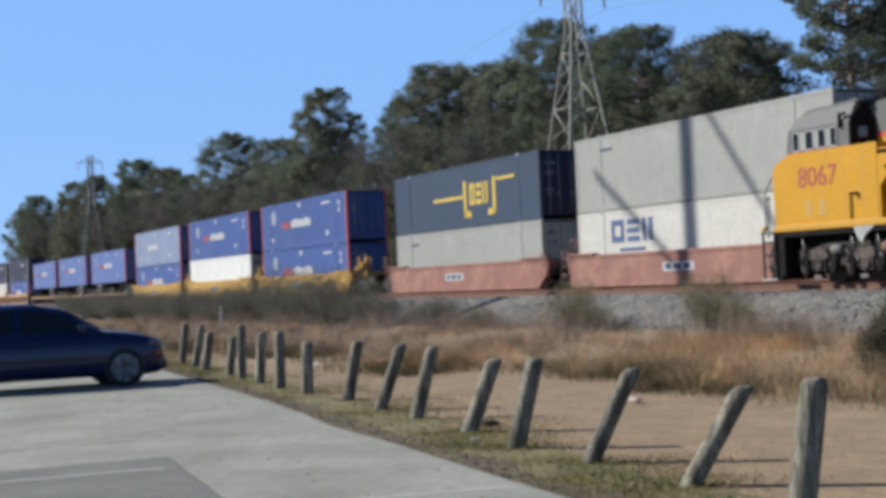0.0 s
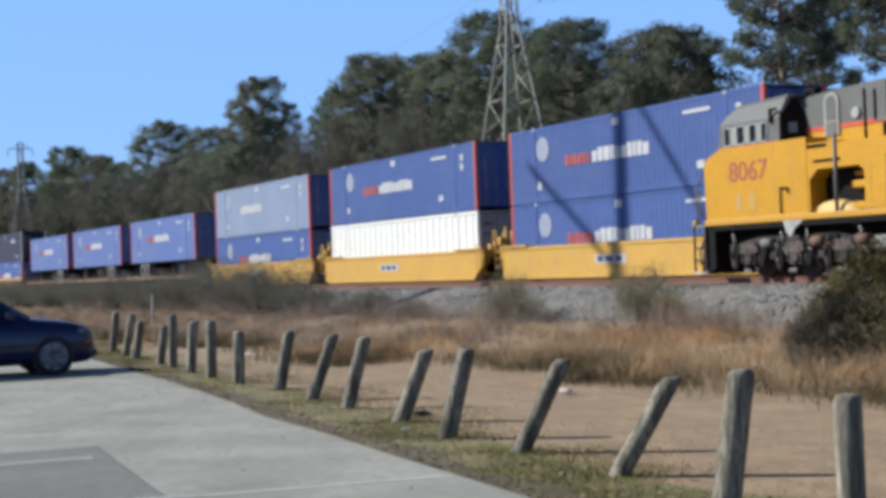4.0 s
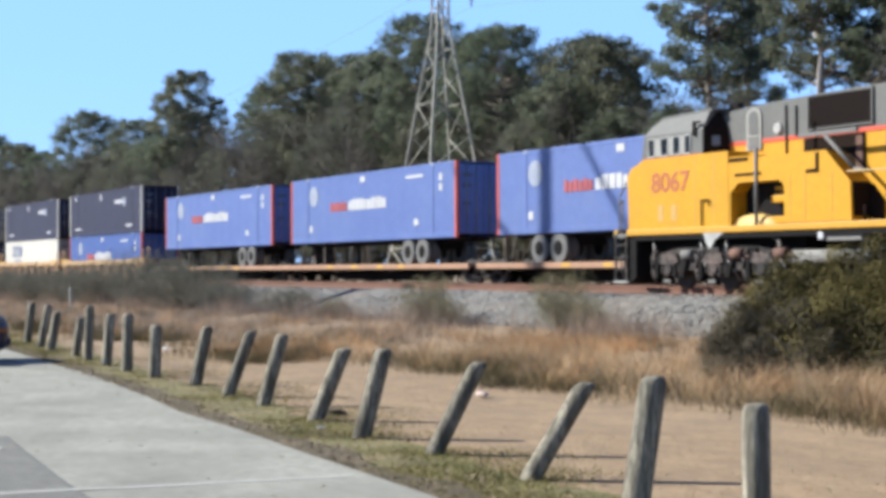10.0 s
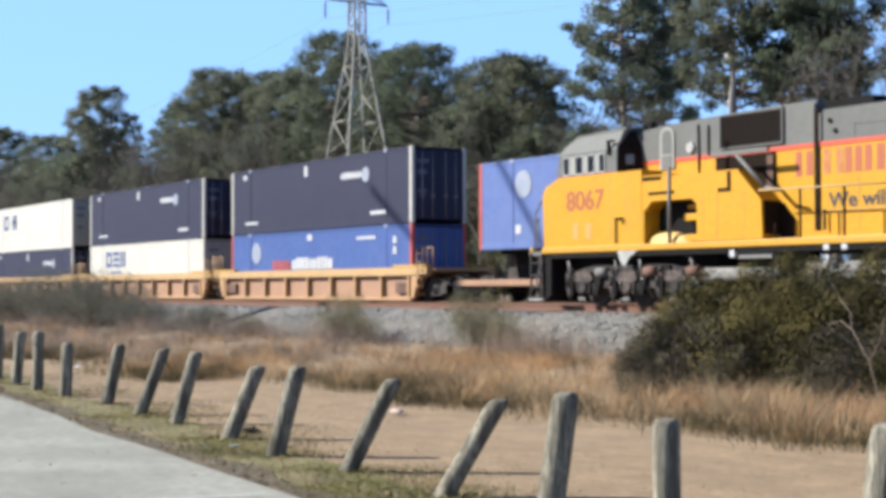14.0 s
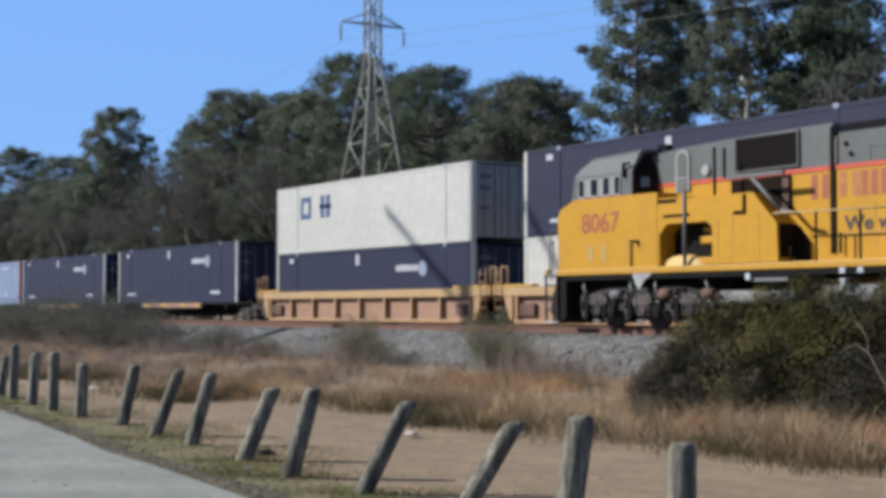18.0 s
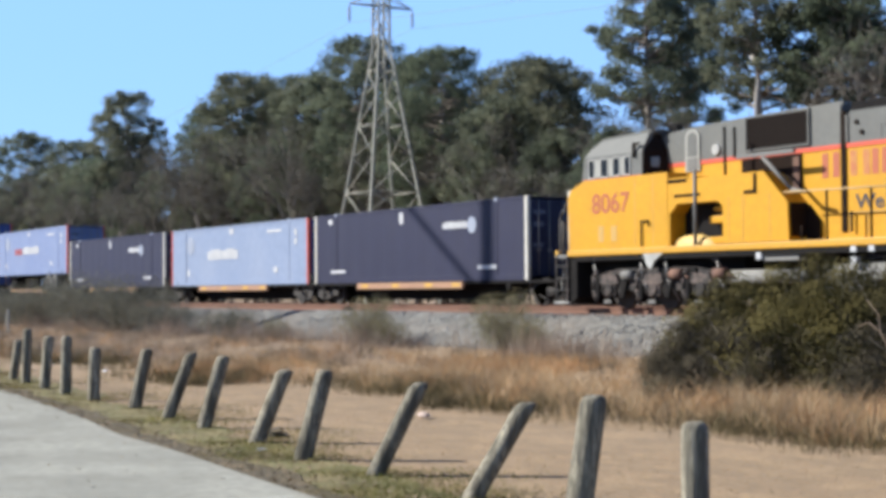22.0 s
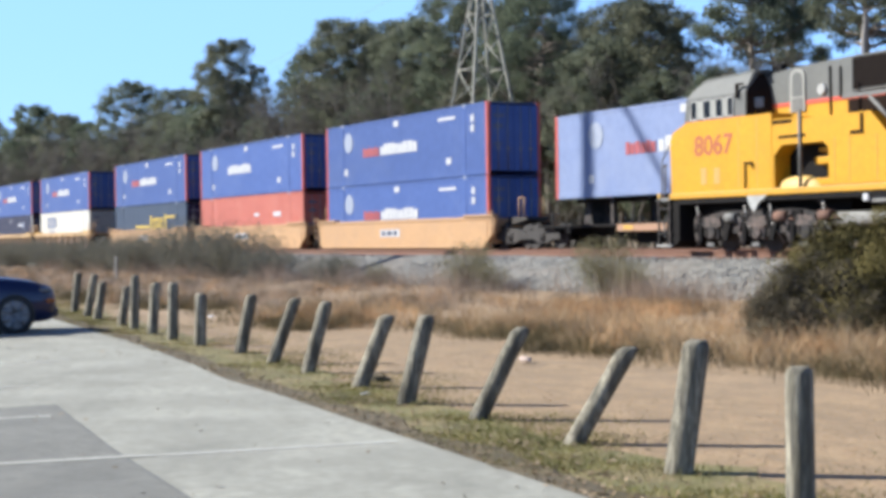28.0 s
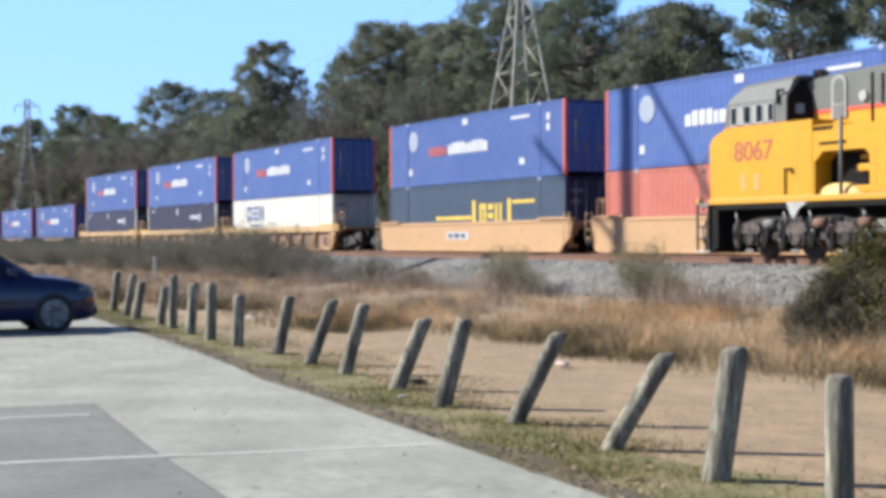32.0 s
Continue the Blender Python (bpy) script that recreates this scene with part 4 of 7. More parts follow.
        ladder(bm, x + d * (0.9 if ribbed else 0.45) - 0.2, -1.56, 0.45, 1.55 if not ribbed else 1.95)
        part("ladder", bm, paint, t)
        for y in (-1, 1):
            bm = bmesh.new()
            tube(bm, (x + d * 1.25, y * (w - 0.05), 1.2), (x + d * 1.25, y * (w - 0.05), 2.0), 0.025, n=6)
            tube(bm, (x + d * 0.85, y * (w - 0.05), 1.2), (x + d * 0.85, y * (w - 0.05), 2.0), 0.025, n=6)
            tube(bm, (x + d * 0.85, y * (w - 0.05), 2.0), (x + d * 1.25, y * (w - 0.05), 2.0), 0.025, n=6)
            part("grab_rail", bm, paint, t)
        bm = bmesh.new()
        tube(bm, (x + d * 0.75, -0.95, 0.98), (x + d * 1.0, -1.0, 0.70), 0.10, n=8)
        part("brake_cylinder", bm, M["darktruck"], t)
    if paint is M["wellyellow"]:
        # brake gear on one end: a ribbed fin, a valve box and the hand wheel
        x = LONG + 0.55
        bm = bmesh.new()
        prism(bm, [(x, 1.24), (x + 0.1, 1.62), (x + 0.75, 1.70), (x + 1.12, 2.20), (x + 1.26, 2.20), (x + 1.34, 1.24)], -0.86, -0.76)
        gear = part("brake_stand", bm, M["rustyellow"], t)
        for k in range(3):
            bm = bmesh.new()
            box(bm, x + 0.08 + 0.42 * k, x + 0.34 + 0.42 * k, -1.12, -0.87, 1.28 + 0.1 * k, 1.52 + 0.12 * k, 0.03)
            part("valve_box", bm, paint if k != 1 else M["rustyellow"], gear)
        bm = bmesh.new()
        for k in range(12):
            a0, a1 = 2 * math.pi * k / 12, 2 * math.pi * (k + 1) / 12
            tube(bm, (x + 0.42 + 0.2 * math.cos(a0), -0.95, 1.86 + 0.2 * math.sin(a0)), (x + 0.42 + 0.2 * math.cos(a1), -0.95, 1.86 + 0.2 * math.sin(a1)), 0.022, n=5)
        tube(bm, (x + 0.22, -0.95, 1.86), (x + 0.62, -0.95, 1.86), 0.018, n=5)
        tube(bm, (x + 0.42, -0.95, 1.66), (x + 0.42, -0.95, 2.06), 0.018, n=5)
        part("hand_wheel", bm, paint, gear)
    rail_truck(LONG + 1.42, t)
    rail_truck(-1.42, t)
    return t


def spine_car(name, label, low, group):
    """A flat car with a raised deck edge; origin at the load's left end, on the rail top."""
    t = thing(name, Matrix(), label, "railcar", group)
    top = 0.87 if low else 0.76
    bm = bmesh.new()
    box(bm, -1.2, LONG + 1.2, -1.28, 1.28, top - 0.10, top, 0.01)
    part("deck", bm, M["wellpanel"] if not low else M["black"], t)
    bm = bmesh.new()
    prism(bm, [(-1.3, top - 0.42), (-1.3, top - 0.1), (LONG + 1.3, top - 0.1), (LONG + 1.3, top - 0.42), (LONG - 2.6, top - 0.45), (LONG - 4, top - 0.68), (4, top - 0.68), (2.6, top - 0.45)], -0.32, 0.32)
    part("centre_sill", bm, M["black"], t)
    for s in (-1, 1):
        bm = bmesh.new()
        if low:
            box(bm, 4.2, LONG - 3.9, s * 1.29, s * 1.42, top - 0.26, top - 0.02, 0.01)
        else:
            box(bm, -1.2, LONG + 1.2, s * 1.28, s * 1.42, top - 0.19, top + 0.02, 0.01)
        sill = part("side_sill", bm, M["wellpanel"], t)
        for x in (4.6, 7.1, 9.6, LONG - 4.6):
            bm = bmesh.new()
            y = s * (1.423 if s > 0 else 1.427)
            box(bm, x, x + 0.55, min(y, s * 1.40), max(y, s * 1.40), top - 0.20 if low else top - 0.15, top - 0.06 if low else top - 0.02)
            part("yellow_strip", bm, M["wellyellow"], sill)
        for x in (1.0, 5.5, LONG - 5.5, LONG - 1.0):
            bm = bmesh.new()
            box(bm, x - 0.12, x + 0.12, s * 0.3, s * 1.35, top - 0.30, top - 0.11)
            part("cross_arm", bm, M["black"], t)
        if low:
            for x in (-0.3, LONG + 0.12):
                bm = bmesh.new()
                tube(bm, (x + 0.1, s * 1.25, 0.6), (x + 0.1, s * 1.25, 1.35), 0.04, n=6)
                part("stanchion", bm, M["truckgrey"], t)
    rail_truck(LONG + 1.25, t)
    rail_truck(-1.25, t)
    return t


def semi_trailer(left_axle, paint, label):
    t = container_box("semi_trailer", label, paint, M["postred"], high=3.02, smooth=True, marks=blue_marks(True, 6.4, 3.02), group="trailers on the train")
    c = 3.4 if left_axle else LONG - 3.6
    bm = bmesh.new()
    for s in (-0.45, 0.45):
        box(bm, 0.3, LONG - 0.3, s - 0.06, s + 0.06, -0.16, 0.0)
    part("chassis", bm, M["black"], t)
    for d in (-0.62, 0.62):
        for s in (-1, 1):
            for o in (0.72, 1.02):
                bm = bmesh.new()
                y = s * o
                tube(bm, (c + d, y - 0.13, -0.54), (c + d, y + 0.13, -0.54), 0.52, n=20)
                tube(bm, (c + d, y - 0.135, -0.54), (c + d, y + 0.135, -0.54), 0.46, n=20)
                w = part("wheel", bm, M["dullhub"], t)
                bm = bmesh.new()
                tube(bm, (c + d, y - 0.142, -0.54), (c + d, y + 0.142, -0.54), 0.27, n=14)
                tube(bm, (c + d, y - 0.16, -0.54), (c + d, y + 0.16, -0.54), 0.09, n=10)
                part("rim", bm, M["black"], w)
    bm = bmesh.new()
    box(bm, c - 1.2, c + 1.2, -0.5, 0.5, -0.45, -0.16)
    part("axle_frame", bm, M["black"], t)
    g = LONG - 3.4 if left_axle else 3.2
    for s in (-1, 1):
        bm = bmesh.new()
        box(bm, g - 0.09, g + 0.09, s * 0.85 - 0.08, s * 0.85 + 0.08, -1.0, 0.0)
        box(bm, g - 0.18, g + 0.18, s * 0.85 - 0.16, s * 0.85 + 0.16, -1.06, -1.0)
        part("landing_leg", bm, M["truckgrey"], t)
    h = LONG - 1.0 if left_axle else 1.0
    bm = bmesh.new()
    prism(bm, [(h - 0.35, -1.06), (h + 0.35, -1.06), (h + 0.12, -0.1), (h - 0.12, -0.1)], -0.5, 0.5)
    part("hitch", bm, M["truckgrey"], t)
    return t


CARS = dict(
    yellow=well_car("well_car", "bright yellow well car with scuffed smooth sides", M["wellyellow"], False, "well cars"),
    tan=well_car("well_car", "tan-orange well car with smooth sides", M["welltan"], False, "well cars"),
    ribbed=well_car("well_car", "tan-orange well car with upright side ribs", M["welltan"], True, "well cars"),
    oxide=well_car("well_car", "rusty oxide-red well car with scraped sides", M["wellred"], False, "well cars"),
    flat=spine_car("flat_car", "long low flat car with a tan deck edge", False, "flat cars"),
    spine=spine_car("spine_car", "black spine car with tan deck edge", True, "flat cars"))
BOX_TRAILER = "blue box trailer with red corner posts on tandem wheels"
TRAILER = dict(trailer_l=semi_trailer(True, M["trailerblue"], BOX_TRAILER), trailer_r=semi_trailer(False, M["trailerblue"], BOX_TRAILER),
               trailer_pale=semi_trailer(False, M["paletrailer"], "sun-bleached pale blue box trailer on tandem wheels"))

# the train's order: the load's left end at 0 s, the car, the lower and the upper load
CONSIST = [
    (-14.2, "oxide", "grey", "navy"), (-33.8, "oxide", "grey", "navy"), (-53.0, "oxide", "white", "grey"), (-72.3, "oxide", "grey", "slate"),
    (-95.7, "yellow", "blue", "blue"), (-114.8, "yellow", "ribbed", "blue"), (-133.95, "yellow", "blue", "faded"),
    (-154.6, "flat", "trailer_l", None), (-173.8, "flat", "trailer_r", None), (-192.3, "flat", "trailer_r", None),
    (-213.0, "ribbed", "blue", "navy"), (-232.4, "ribbed", "white", "navy"), (-251.7, "ribbed", "navy", "white_cx"),
    (-272.2, "spine", "navy_smooth", None), (-290.7, "spine", "navy_smooth", None), (-307.5, "spine", "faded", None), (-324.7, "spine", "navy_smooth", None),
    (-341.4, "spine", "trailer_pale", None), (-362.6, "tan", "blue", "blue"), (-381.8, "tan", "red", "blue_white"), (-400.8, "tan", "slate", "blue"),
    (-424.2, "ribbed", "white", "blue"), (-443.8, "ribbed", "navy", "blue"), (-463.3, "ribbed", "navy", "blue"),
    (-484.1, "spine", "blue", None), (-502.9, "spine", "blue", None), (-521.8, "spine", "blue", None)]


def train_at(t):
    """How far the train has gone after t seconds: it slows a little."""
    return 10.7 * t - 0.00675 * t * t


moving = []                     # thing, its x at 0 s, its level
used = set()


def take(proto, x, z):
    """The first of a kind is the built one itself, the next ones are copies."""
    ob = proto if proto.name not in used else copy_thing(proto, Matrix())
    used.add(proto.name)
    ob.matrix_basis = pose(x, FAR_Y, z)
    moving.append((ob, x, z))


for x, car, low, high in CONSIST:
    take(CARS[car], x, RAIL_TOP)
    if low.startswith("trailer"):
        take(TRAILER[low], x, 2.87)
    elif car == "spine":
        take(STYLE[low], x, 1.925)
    else:
        z = RAIL_TOP + 0.04
        take(STYLE[low], x, z)
        take(STYLE[high], x, z + 2.937)

# ---- the locomotive that stands on the near track; local x runs from its front to its rear, z from the rail top ----
loco = thing("locomotive", pose(-33.85, NEAR_Y, RAIL_TOP), "yellow and grey diesel locomotive standing on the near track", "locomotive")
bm = bmesh.new()
box(bm, 0.35, 24.2, -1.52, 1.52, 1.30, 1.44)
part("underframe", bm, M["black"], loco)
bm = bmesh.new()
box(bm, 0.0, 24.4, -1.555, 1.555, 1.44, 1.60, 0.02)
part("walkway_sill", bm, M["sillyellow"], loco)
# nose and cab
bm = bmesh.new()
prism(bm, [(-0.04, 1.58), (-0.08, 3.08), (0.04, 3.28), (0.56, 3.48), (0.60, 3.50), (4.24, 3.50), (4.24, 1.58)], -1.5, 1.5)
for v in bm.verts:
    if v.co.x > 4.0:
        v.co.y = max(-1.5, min(v.co.y, 0.8))
bmesh.ops.bevel(bm, geom=[e for e in bm.edges if e.calc_length() < 3.1 and abs(e.verts[0].co.y - e.verts[1].co.y) < 0.01 and max(v.co.x for v in e.verts) < 1.0], offset=0.07, segments=3, affect='EDGES')
nose = part("nose_and_cab_base", bm, M["yellow"], loco)
bm = bmesh.new()
prism(bm, [(0.62, 3.50), (0.74, 4.12), (3.22, 4.12), (3.22, 3.50)], -1.48, 1.48)
cab = part("cab_top", bm, M["locogrey"], loco)
bm = bmesh.new()
prism(bm, [(0.74, 4.122), (0.90, 4.36), (1.32, 4.55), (3.22, 4.62), (3.22, 4.122)], -1.48, 1.48)
for v in bm.verts:
    v.co.y *= 1 - 0.17 * (v.co.z - 4.122) / 0.5
part("cab_shoulder", bm, M["locogrey"], cab)
bm = bmesh.new()
prism(bm, [(0.70, 4.18), (0.70, 4.24), (0.84, 4.42), (1.24, 4.62), (3.30, 4.70), (3.30, 4.63), (1.30, 4.555)], -1.22, 1.22)
part("cab_roof", bm, M["locogrey"], cab)
bm = bmesh.new()
box(bm, 0.70, 3.18, -1.494, -1.47, 3.485, 3.515)
part("cab_stripe", bm, M["locored"], cab)
for x, w in ((0.97, 0.23), (1.50, 0.30), (2.03, 0.27), (2.52, 0.21)):
    bm = bmesh.new()
    box(bm, x, x + w, -1.495, -1.46, 3.57, 4.02, 0.01)
    pane = part("window", bm, M["glass"], cab)
    bm = bmesh.new()
    for a, b, c, d in ((x - 0.03, x, 3.53, 4.05), (x + w, x + w + 0.03, 3.53, 4.05), (x, x + w, 4.02, 4.05), (x, x + w, 3.53, 3.57)):
        box(bm, a, b, -1.512, -1.48, c, d)
    part("window_frame", bm, M["paleplate"], pane)
for x, w in ((1.235, 0.23), (1.835, 0.16), (2.335, 0.15)):
    bm = bmesh.new()
    box(bm, x, x + w, -1.503, -1.47, 3.55, 4.03, 0.01)
    part("window_panel", bm, M["lightgrey"], cab)
bm = bmesh.new()
box(bm, 2.90, 2.97, -1.56, -1.48, 3.98, 4.34, 0.01)
box(bm, 2.90, 3.16, -1.56, -1.48, 4.30, 4.36, 0.01)
part("mirror_bracket", bm, M["grille_and_shade"], cab)
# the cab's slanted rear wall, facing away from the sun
# dark wedge that puts in its shade and the cab's shadow on the hood
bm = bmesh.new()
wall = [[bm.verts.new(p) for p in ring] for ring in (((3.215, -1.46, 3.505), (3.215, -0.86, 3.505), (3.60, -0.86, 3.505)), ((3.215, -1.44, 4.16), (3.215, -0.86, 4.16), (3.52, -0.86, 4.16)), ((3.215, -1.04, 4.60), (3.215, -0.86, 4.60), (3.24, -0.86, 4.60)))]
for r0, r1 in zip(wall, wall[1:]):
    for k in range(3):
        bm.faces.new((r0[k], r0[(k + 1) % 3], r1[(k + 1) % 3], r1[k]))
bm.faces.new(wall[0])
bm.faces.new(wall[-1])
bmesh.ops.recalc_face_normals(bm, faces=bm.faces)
rear = part("cab_rear_wall", bm, M["grille_and_shade"], cab)
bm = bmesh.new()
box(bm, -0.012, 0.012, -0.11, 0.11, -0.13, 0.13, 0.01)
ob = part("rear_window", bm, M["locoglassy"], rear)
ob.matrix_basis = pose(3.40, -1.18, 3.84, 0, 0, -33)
bm = bmesh.new()
prism(bm, [(3.0, 4.60), (3.0, 4.69), (3.34, 4.71), (3.36, 4.64)], -1.12, 1.12)
part("roof_overhang", bm, M["locogrey"], cab)
for x, y in ((2.2, -0.3), (2.7, 0.4)):
    bm = bmesh.new()
    tube(bm, (x, y, 4.62), (x, y, 4.76), 0.10, 0.07, n=10)
    part("roof_vent", bm, M["locogrey"], cab)
split_letters(lettering("8067", 0.74, M["numberred"], nose, "number", pose(1.08, -1.506, 2.585, 90) @ Matrix.Diagonal((1.10, 1, 1, 1))), "number_digit")
for one in ((1.36, 1.80, 0.24, 0.44), (1.92, 1.80, 0.24, 0.42)):
    bm = bmesh.new()
    bars(bm, [one], -1.5)
    part("faded_marking", bm, M["ghost"], nose)
bm = bmesh.new()
for a, b, c, d in ((3.23, 3.23, 1.64, 2.30), (3.20, 3.52, 2.29, 2.29), (3.52, 3.52, 2.14, 2.30)):
    tube(bm, (a, -1.54, c), (b, -1.54, d), 0.022, n=6)
part("grab_rail", bm, M["black"], nose)
bm = bmesh.new()
box(bm, 2.92, 2.945, -1.504, -1.47, 1.66, 3.40)
box(bm, 3.66, 3.685, -1.504, -1.47, 1.66, 3.44)
part("door_seam", bm, M["ghost"], nose)
# hood: yellow below, grey above, red line between
bm = bmesh.new()
box(bm, 3.25, 23.2, -0.85, 0.85, 1.6, 3.68)
hood = part("hood", bm, M["yellow"], loco)
for x0, x1 in ((3.25, 9.56), (9.73, 23.2)):
    bm = bmesh.new()
    box(bm, x0, x1, -0.87, 0.87, 3.68, 3.78)
    part("hood_stripe", bm, M["locored"], hood)
bm = bmesh.new()
prism(bm, [(3.3, 3.78), (3.3, 4.58), (4.3, 4.66), (6.1, 4.72), (9.56, 4.77), (9.56, 4.42), (9.75, 4.42), (9.75, 4.52), (23.2, 4.52), (23.2, 3.78)], -0.86, 0.86)
bmesh.ops.bevel(bm, geom=[e for e in bm.edges if abs(e.verts[0].co.y - e.verts[1].co.y) < 0.01 and min(v.co.z for v in e.verts) > 4.4 and abs(e.verts[0].co.x - e.verts[1].co.x) > 0.5], offset=0.08, segments=2, affect='EDGES')
top = part("hood_top", bm, M["locogrey"], loco)
bm = bmesh.new()
for a, b, c, d in ((6.47, 6.52, 3.85, 4.70), (8.58, 8.62, 3.85, 4.71), (6.52, 8.58, 4.66, 4.70), (6.52, 8.58, 3.85, 3.89)):
    box(bm, a, b, -0.92, -0.84, c, d)
part("grille_frame", bm, M["locogrey"], top)
bm = bmesh.new()
box(bm, 6.52, 8.58, -0.895, -0.80, 3.89, 4.66, 0.01)
g = part("intake_grille", bm, M["grille_and_shade"], top)
for k in range(8):
    bm = bmesh.new()
    box(bm, 6.53, 8.57, -0.915, -0.89, 3.93 + k * 0.09, 3.96 + k * 0.09)
    part("slat", bm, M["black"], g)
for x in (6.04, 12.6, 14.5, 17.0, 19.5):
    bm = bmesh.new()
    box(bm, x, x + 0.05, -0.895, -0.84, 1.7 if x > 9 else 3.75, 4.5)
    part("hood_seam", bm, M["black"], hood)
bm = bmesh.new()
box(bm, 9.57, 9.72, -0.885, -0.80, 1.78, 4.52)
part("hood_gap", bm, M["grille_and_shade"], hood)
bm = bmesh.new()
box(bm, 9.735, 9.80, -0.90, -0.84, 3.80, 4.42, 0.01)
part("hood_lip", bm, M["locogrey"], top)
for x, z in ((10.05, 4.24), (10.2, 4.0)):
    bm = bmesh.new()
    tube(bm, (x, -0.90, z), (x, -0.84, z), 0.055, n=10)
    part("lifting_eye", bm, M["grille_and_shade"], top)
# rounded door on the hood, in grey
bm = bmesh.new()
prism(bm, [(4.26, 3.52)] + [(4.53 - 0.27 * math.cos(math.pi * k / 8), 4.38 + 0.22 * math.sin(math.pi * k / 8)) for k in range(9)] + [(4.80, 3.52)], -0.90, -0.85)
part("hood_door", bm, M["lightgrey"], hood)
bm = bmesh.new()
prism(bm, [(4.35, 3.90)] + [(4.53 - 0.18 * math.cos(math.pi * k / 8), 4.36 + 0.16 * math.sin(math.pi * k / 8)) for k in range(9)] + [(4.71, 3.90)], -0.912, -0.89)
part("door_panel", bm, M["locogrey"], hood)
bm = bmesh.new()
box(bm, 4.34, 4.72, -0.914, -0.89, 3.55, 3.86, 0.01)
part("door_louvre", bm, M["tank"], hood)
bm = bmesh.new()
tube(bm, (5.42, -0.93, 4.0), (5.42, -0.84, 4.0), 0.13, 0.16, n=14)
part("round_lamp", bm, M["paleplate"], top)
# side cabinet behind the cab: a recess with cut corners, sloping towards the rear
bm = bmesh.new()
prism(bm, [(6.29, 1.62), (6.29, 2.52), (6.10, 2.67), (4.62, 2.67), (4.32, 2.42), (4.32, 1.62), (4.245, 1.62), (4.245, 3.28), (7.70, 3.28), (8.48, 2.52), (8.52, 1.62)], -1.49, -0.86)
cabinet = part("side_cabinet", bm, M["yellow"], loco)
bm = bmesh.new()
box(bm, 4.33, 6.28, -0.98, -0.865, 1.63, 2.66)
part("recess_back", bm, M["black"], cabinet)
bm = bmesh.new()
box(bm, 5.62, 6.28, -1.30, -1.0, 1.63, 1.80, 0.02)
box(bm, 5.50, 6.28, -1.22, -1.0, 2.14, 2.32, 0.03)
box(bm, 5.60, 6.28, -1.16, -1.0, 2.44, 2.55, 0.02)
part("recess_pipe_cover", bm, M["yellow"], cabinet)
bm = bmesh.new()
bmesh.ops.create_uvsphere(bm, u_segments=20, v_segments=10, radius=1, matrix=Matrix.LocRotScale((5.0, -1.22, 1.60), None, (0.84, 0.22, 0.29)))
bmesh.ops.delete(bm, geom=[v for v in bm.verts if v.co.z < 1.60], context='VERTS')
for f in bm.faces:
    f.smooth = True
part("sand_box", bm, M["palesand"], cabinet, "pale cream rounded cover")
for x, z, w, h in ((4.26, 3.335, 0.72, 0.09), (4.50, 2.83, 0.98, 0.07)):
    bm = bmesh.new()
    box(bm, x, x + w, -1.502, -1.44, z if z < 3.2 else 3.20, z + h if z < 3.2 else 3.29)
    part("step_slot", bm, M["grille_and_shade"], cabinet)
bm = bmesh.new()
box(bm, 4.30, 5.30, -1.50, -0.86, 3.29, 3.33)
part("step_plate", bm, M["yellow"], cabinet)
bm = bmesh.new()
box(bm, 7.06, 7.47, -1.515, -1.47, 2.78, 2.86)
box(bm, 7.38, 7.47, -1.515, -1.47, 2.86, 3.24)
part("angle_bracket", bm, M["grille_and_shade"], cabinet)
for x in (6.50, 7.0, 7.9):
    bm = bmesh.new()
    box(bm, x, x + 0.018, -1.497, -1.47, 1.66, 2.75)
    part("panel_seam", bm, M["ghost"], cabinet)
# dark sheet over the cabinet's rear face, its shade put in as colour
bm = bmesh.new()
box(bm, 8.50, 8.545, -1.42, -0.90, 1.72, 2.50, 0.01)
part("rear_vent", bm, M["grille_and_shade"], cabinet)
# dark well between cabinet and intake, with its brace
bm = bmesh.new()
prism(bm, [(6.34, 3.285), (6.34, 3.67), (8.32, 3.67), (8.36, 2.80), (7.6, 2.80)], -0.90, -0.852)
part("inverter_screen", bm, M["grille_and_shade"], hood)
bm = bmesh.new()
box(bm, 8.10, 8.30, -0.925, -0.88, 2.86, 3.60, 0.01)
part("screen_panel", bm, M["rustplate"], hood)
# the cabinet's cast shadow on the hood, drawn as a dark sloping plate
bm = bmesh.new()
prism(bm, [(8.525, 1.64), (8.525, 2.45), (8.60, 2.45), (8.92, 2.05), (8.92, 1.64)], -0.93, -0.855)
part("duct_opening", bm, M["grille_and_shade"], hood)
bm = bmesh.new()
tube(bm, (7.58, -1.38, 3.62), (8.52, -1.38, 2.80), 0.05, n=8)
box(bm, 6.70, 8.62, -1.42, -1.34, 3.64, 3.74, 0.01)
tube(bm, (8.52, -1.38, 2.80), (8.95, -1.40, 2.72), 0.05, n=8)
part("grey_brace", bm, M["tank"], hood)
# painted lettering on the hood, as plain upright bars, worn beside the gap
for x, w in ((9.0, 0.12), (9.33, 0.13), (9.86, 0.13), (10.24, 0.13), (10.50, 0.12), (10.78, 0.13), (11.06, 0.13), (11.40, 0.14), (11.93, 0.14), (12.2, 0.26)):
    bm = bmesh.new()
    bars(bm, [(x - 0.03, 3.04, w + 0.07, 0.57)], -0.85)
    part("red_letter_bar", bm, M["numberred"] if not 9.8 < x < 10.4 else M["wornred"], hood)
split_letters(lettering("We will", 0.46, M["slogan"], hood, "slogan", pose(9.98, -0.856, 2.29, 90) @ Matrix.Diagonal((1.18, 1, 1, 1))), "slogan_letter")
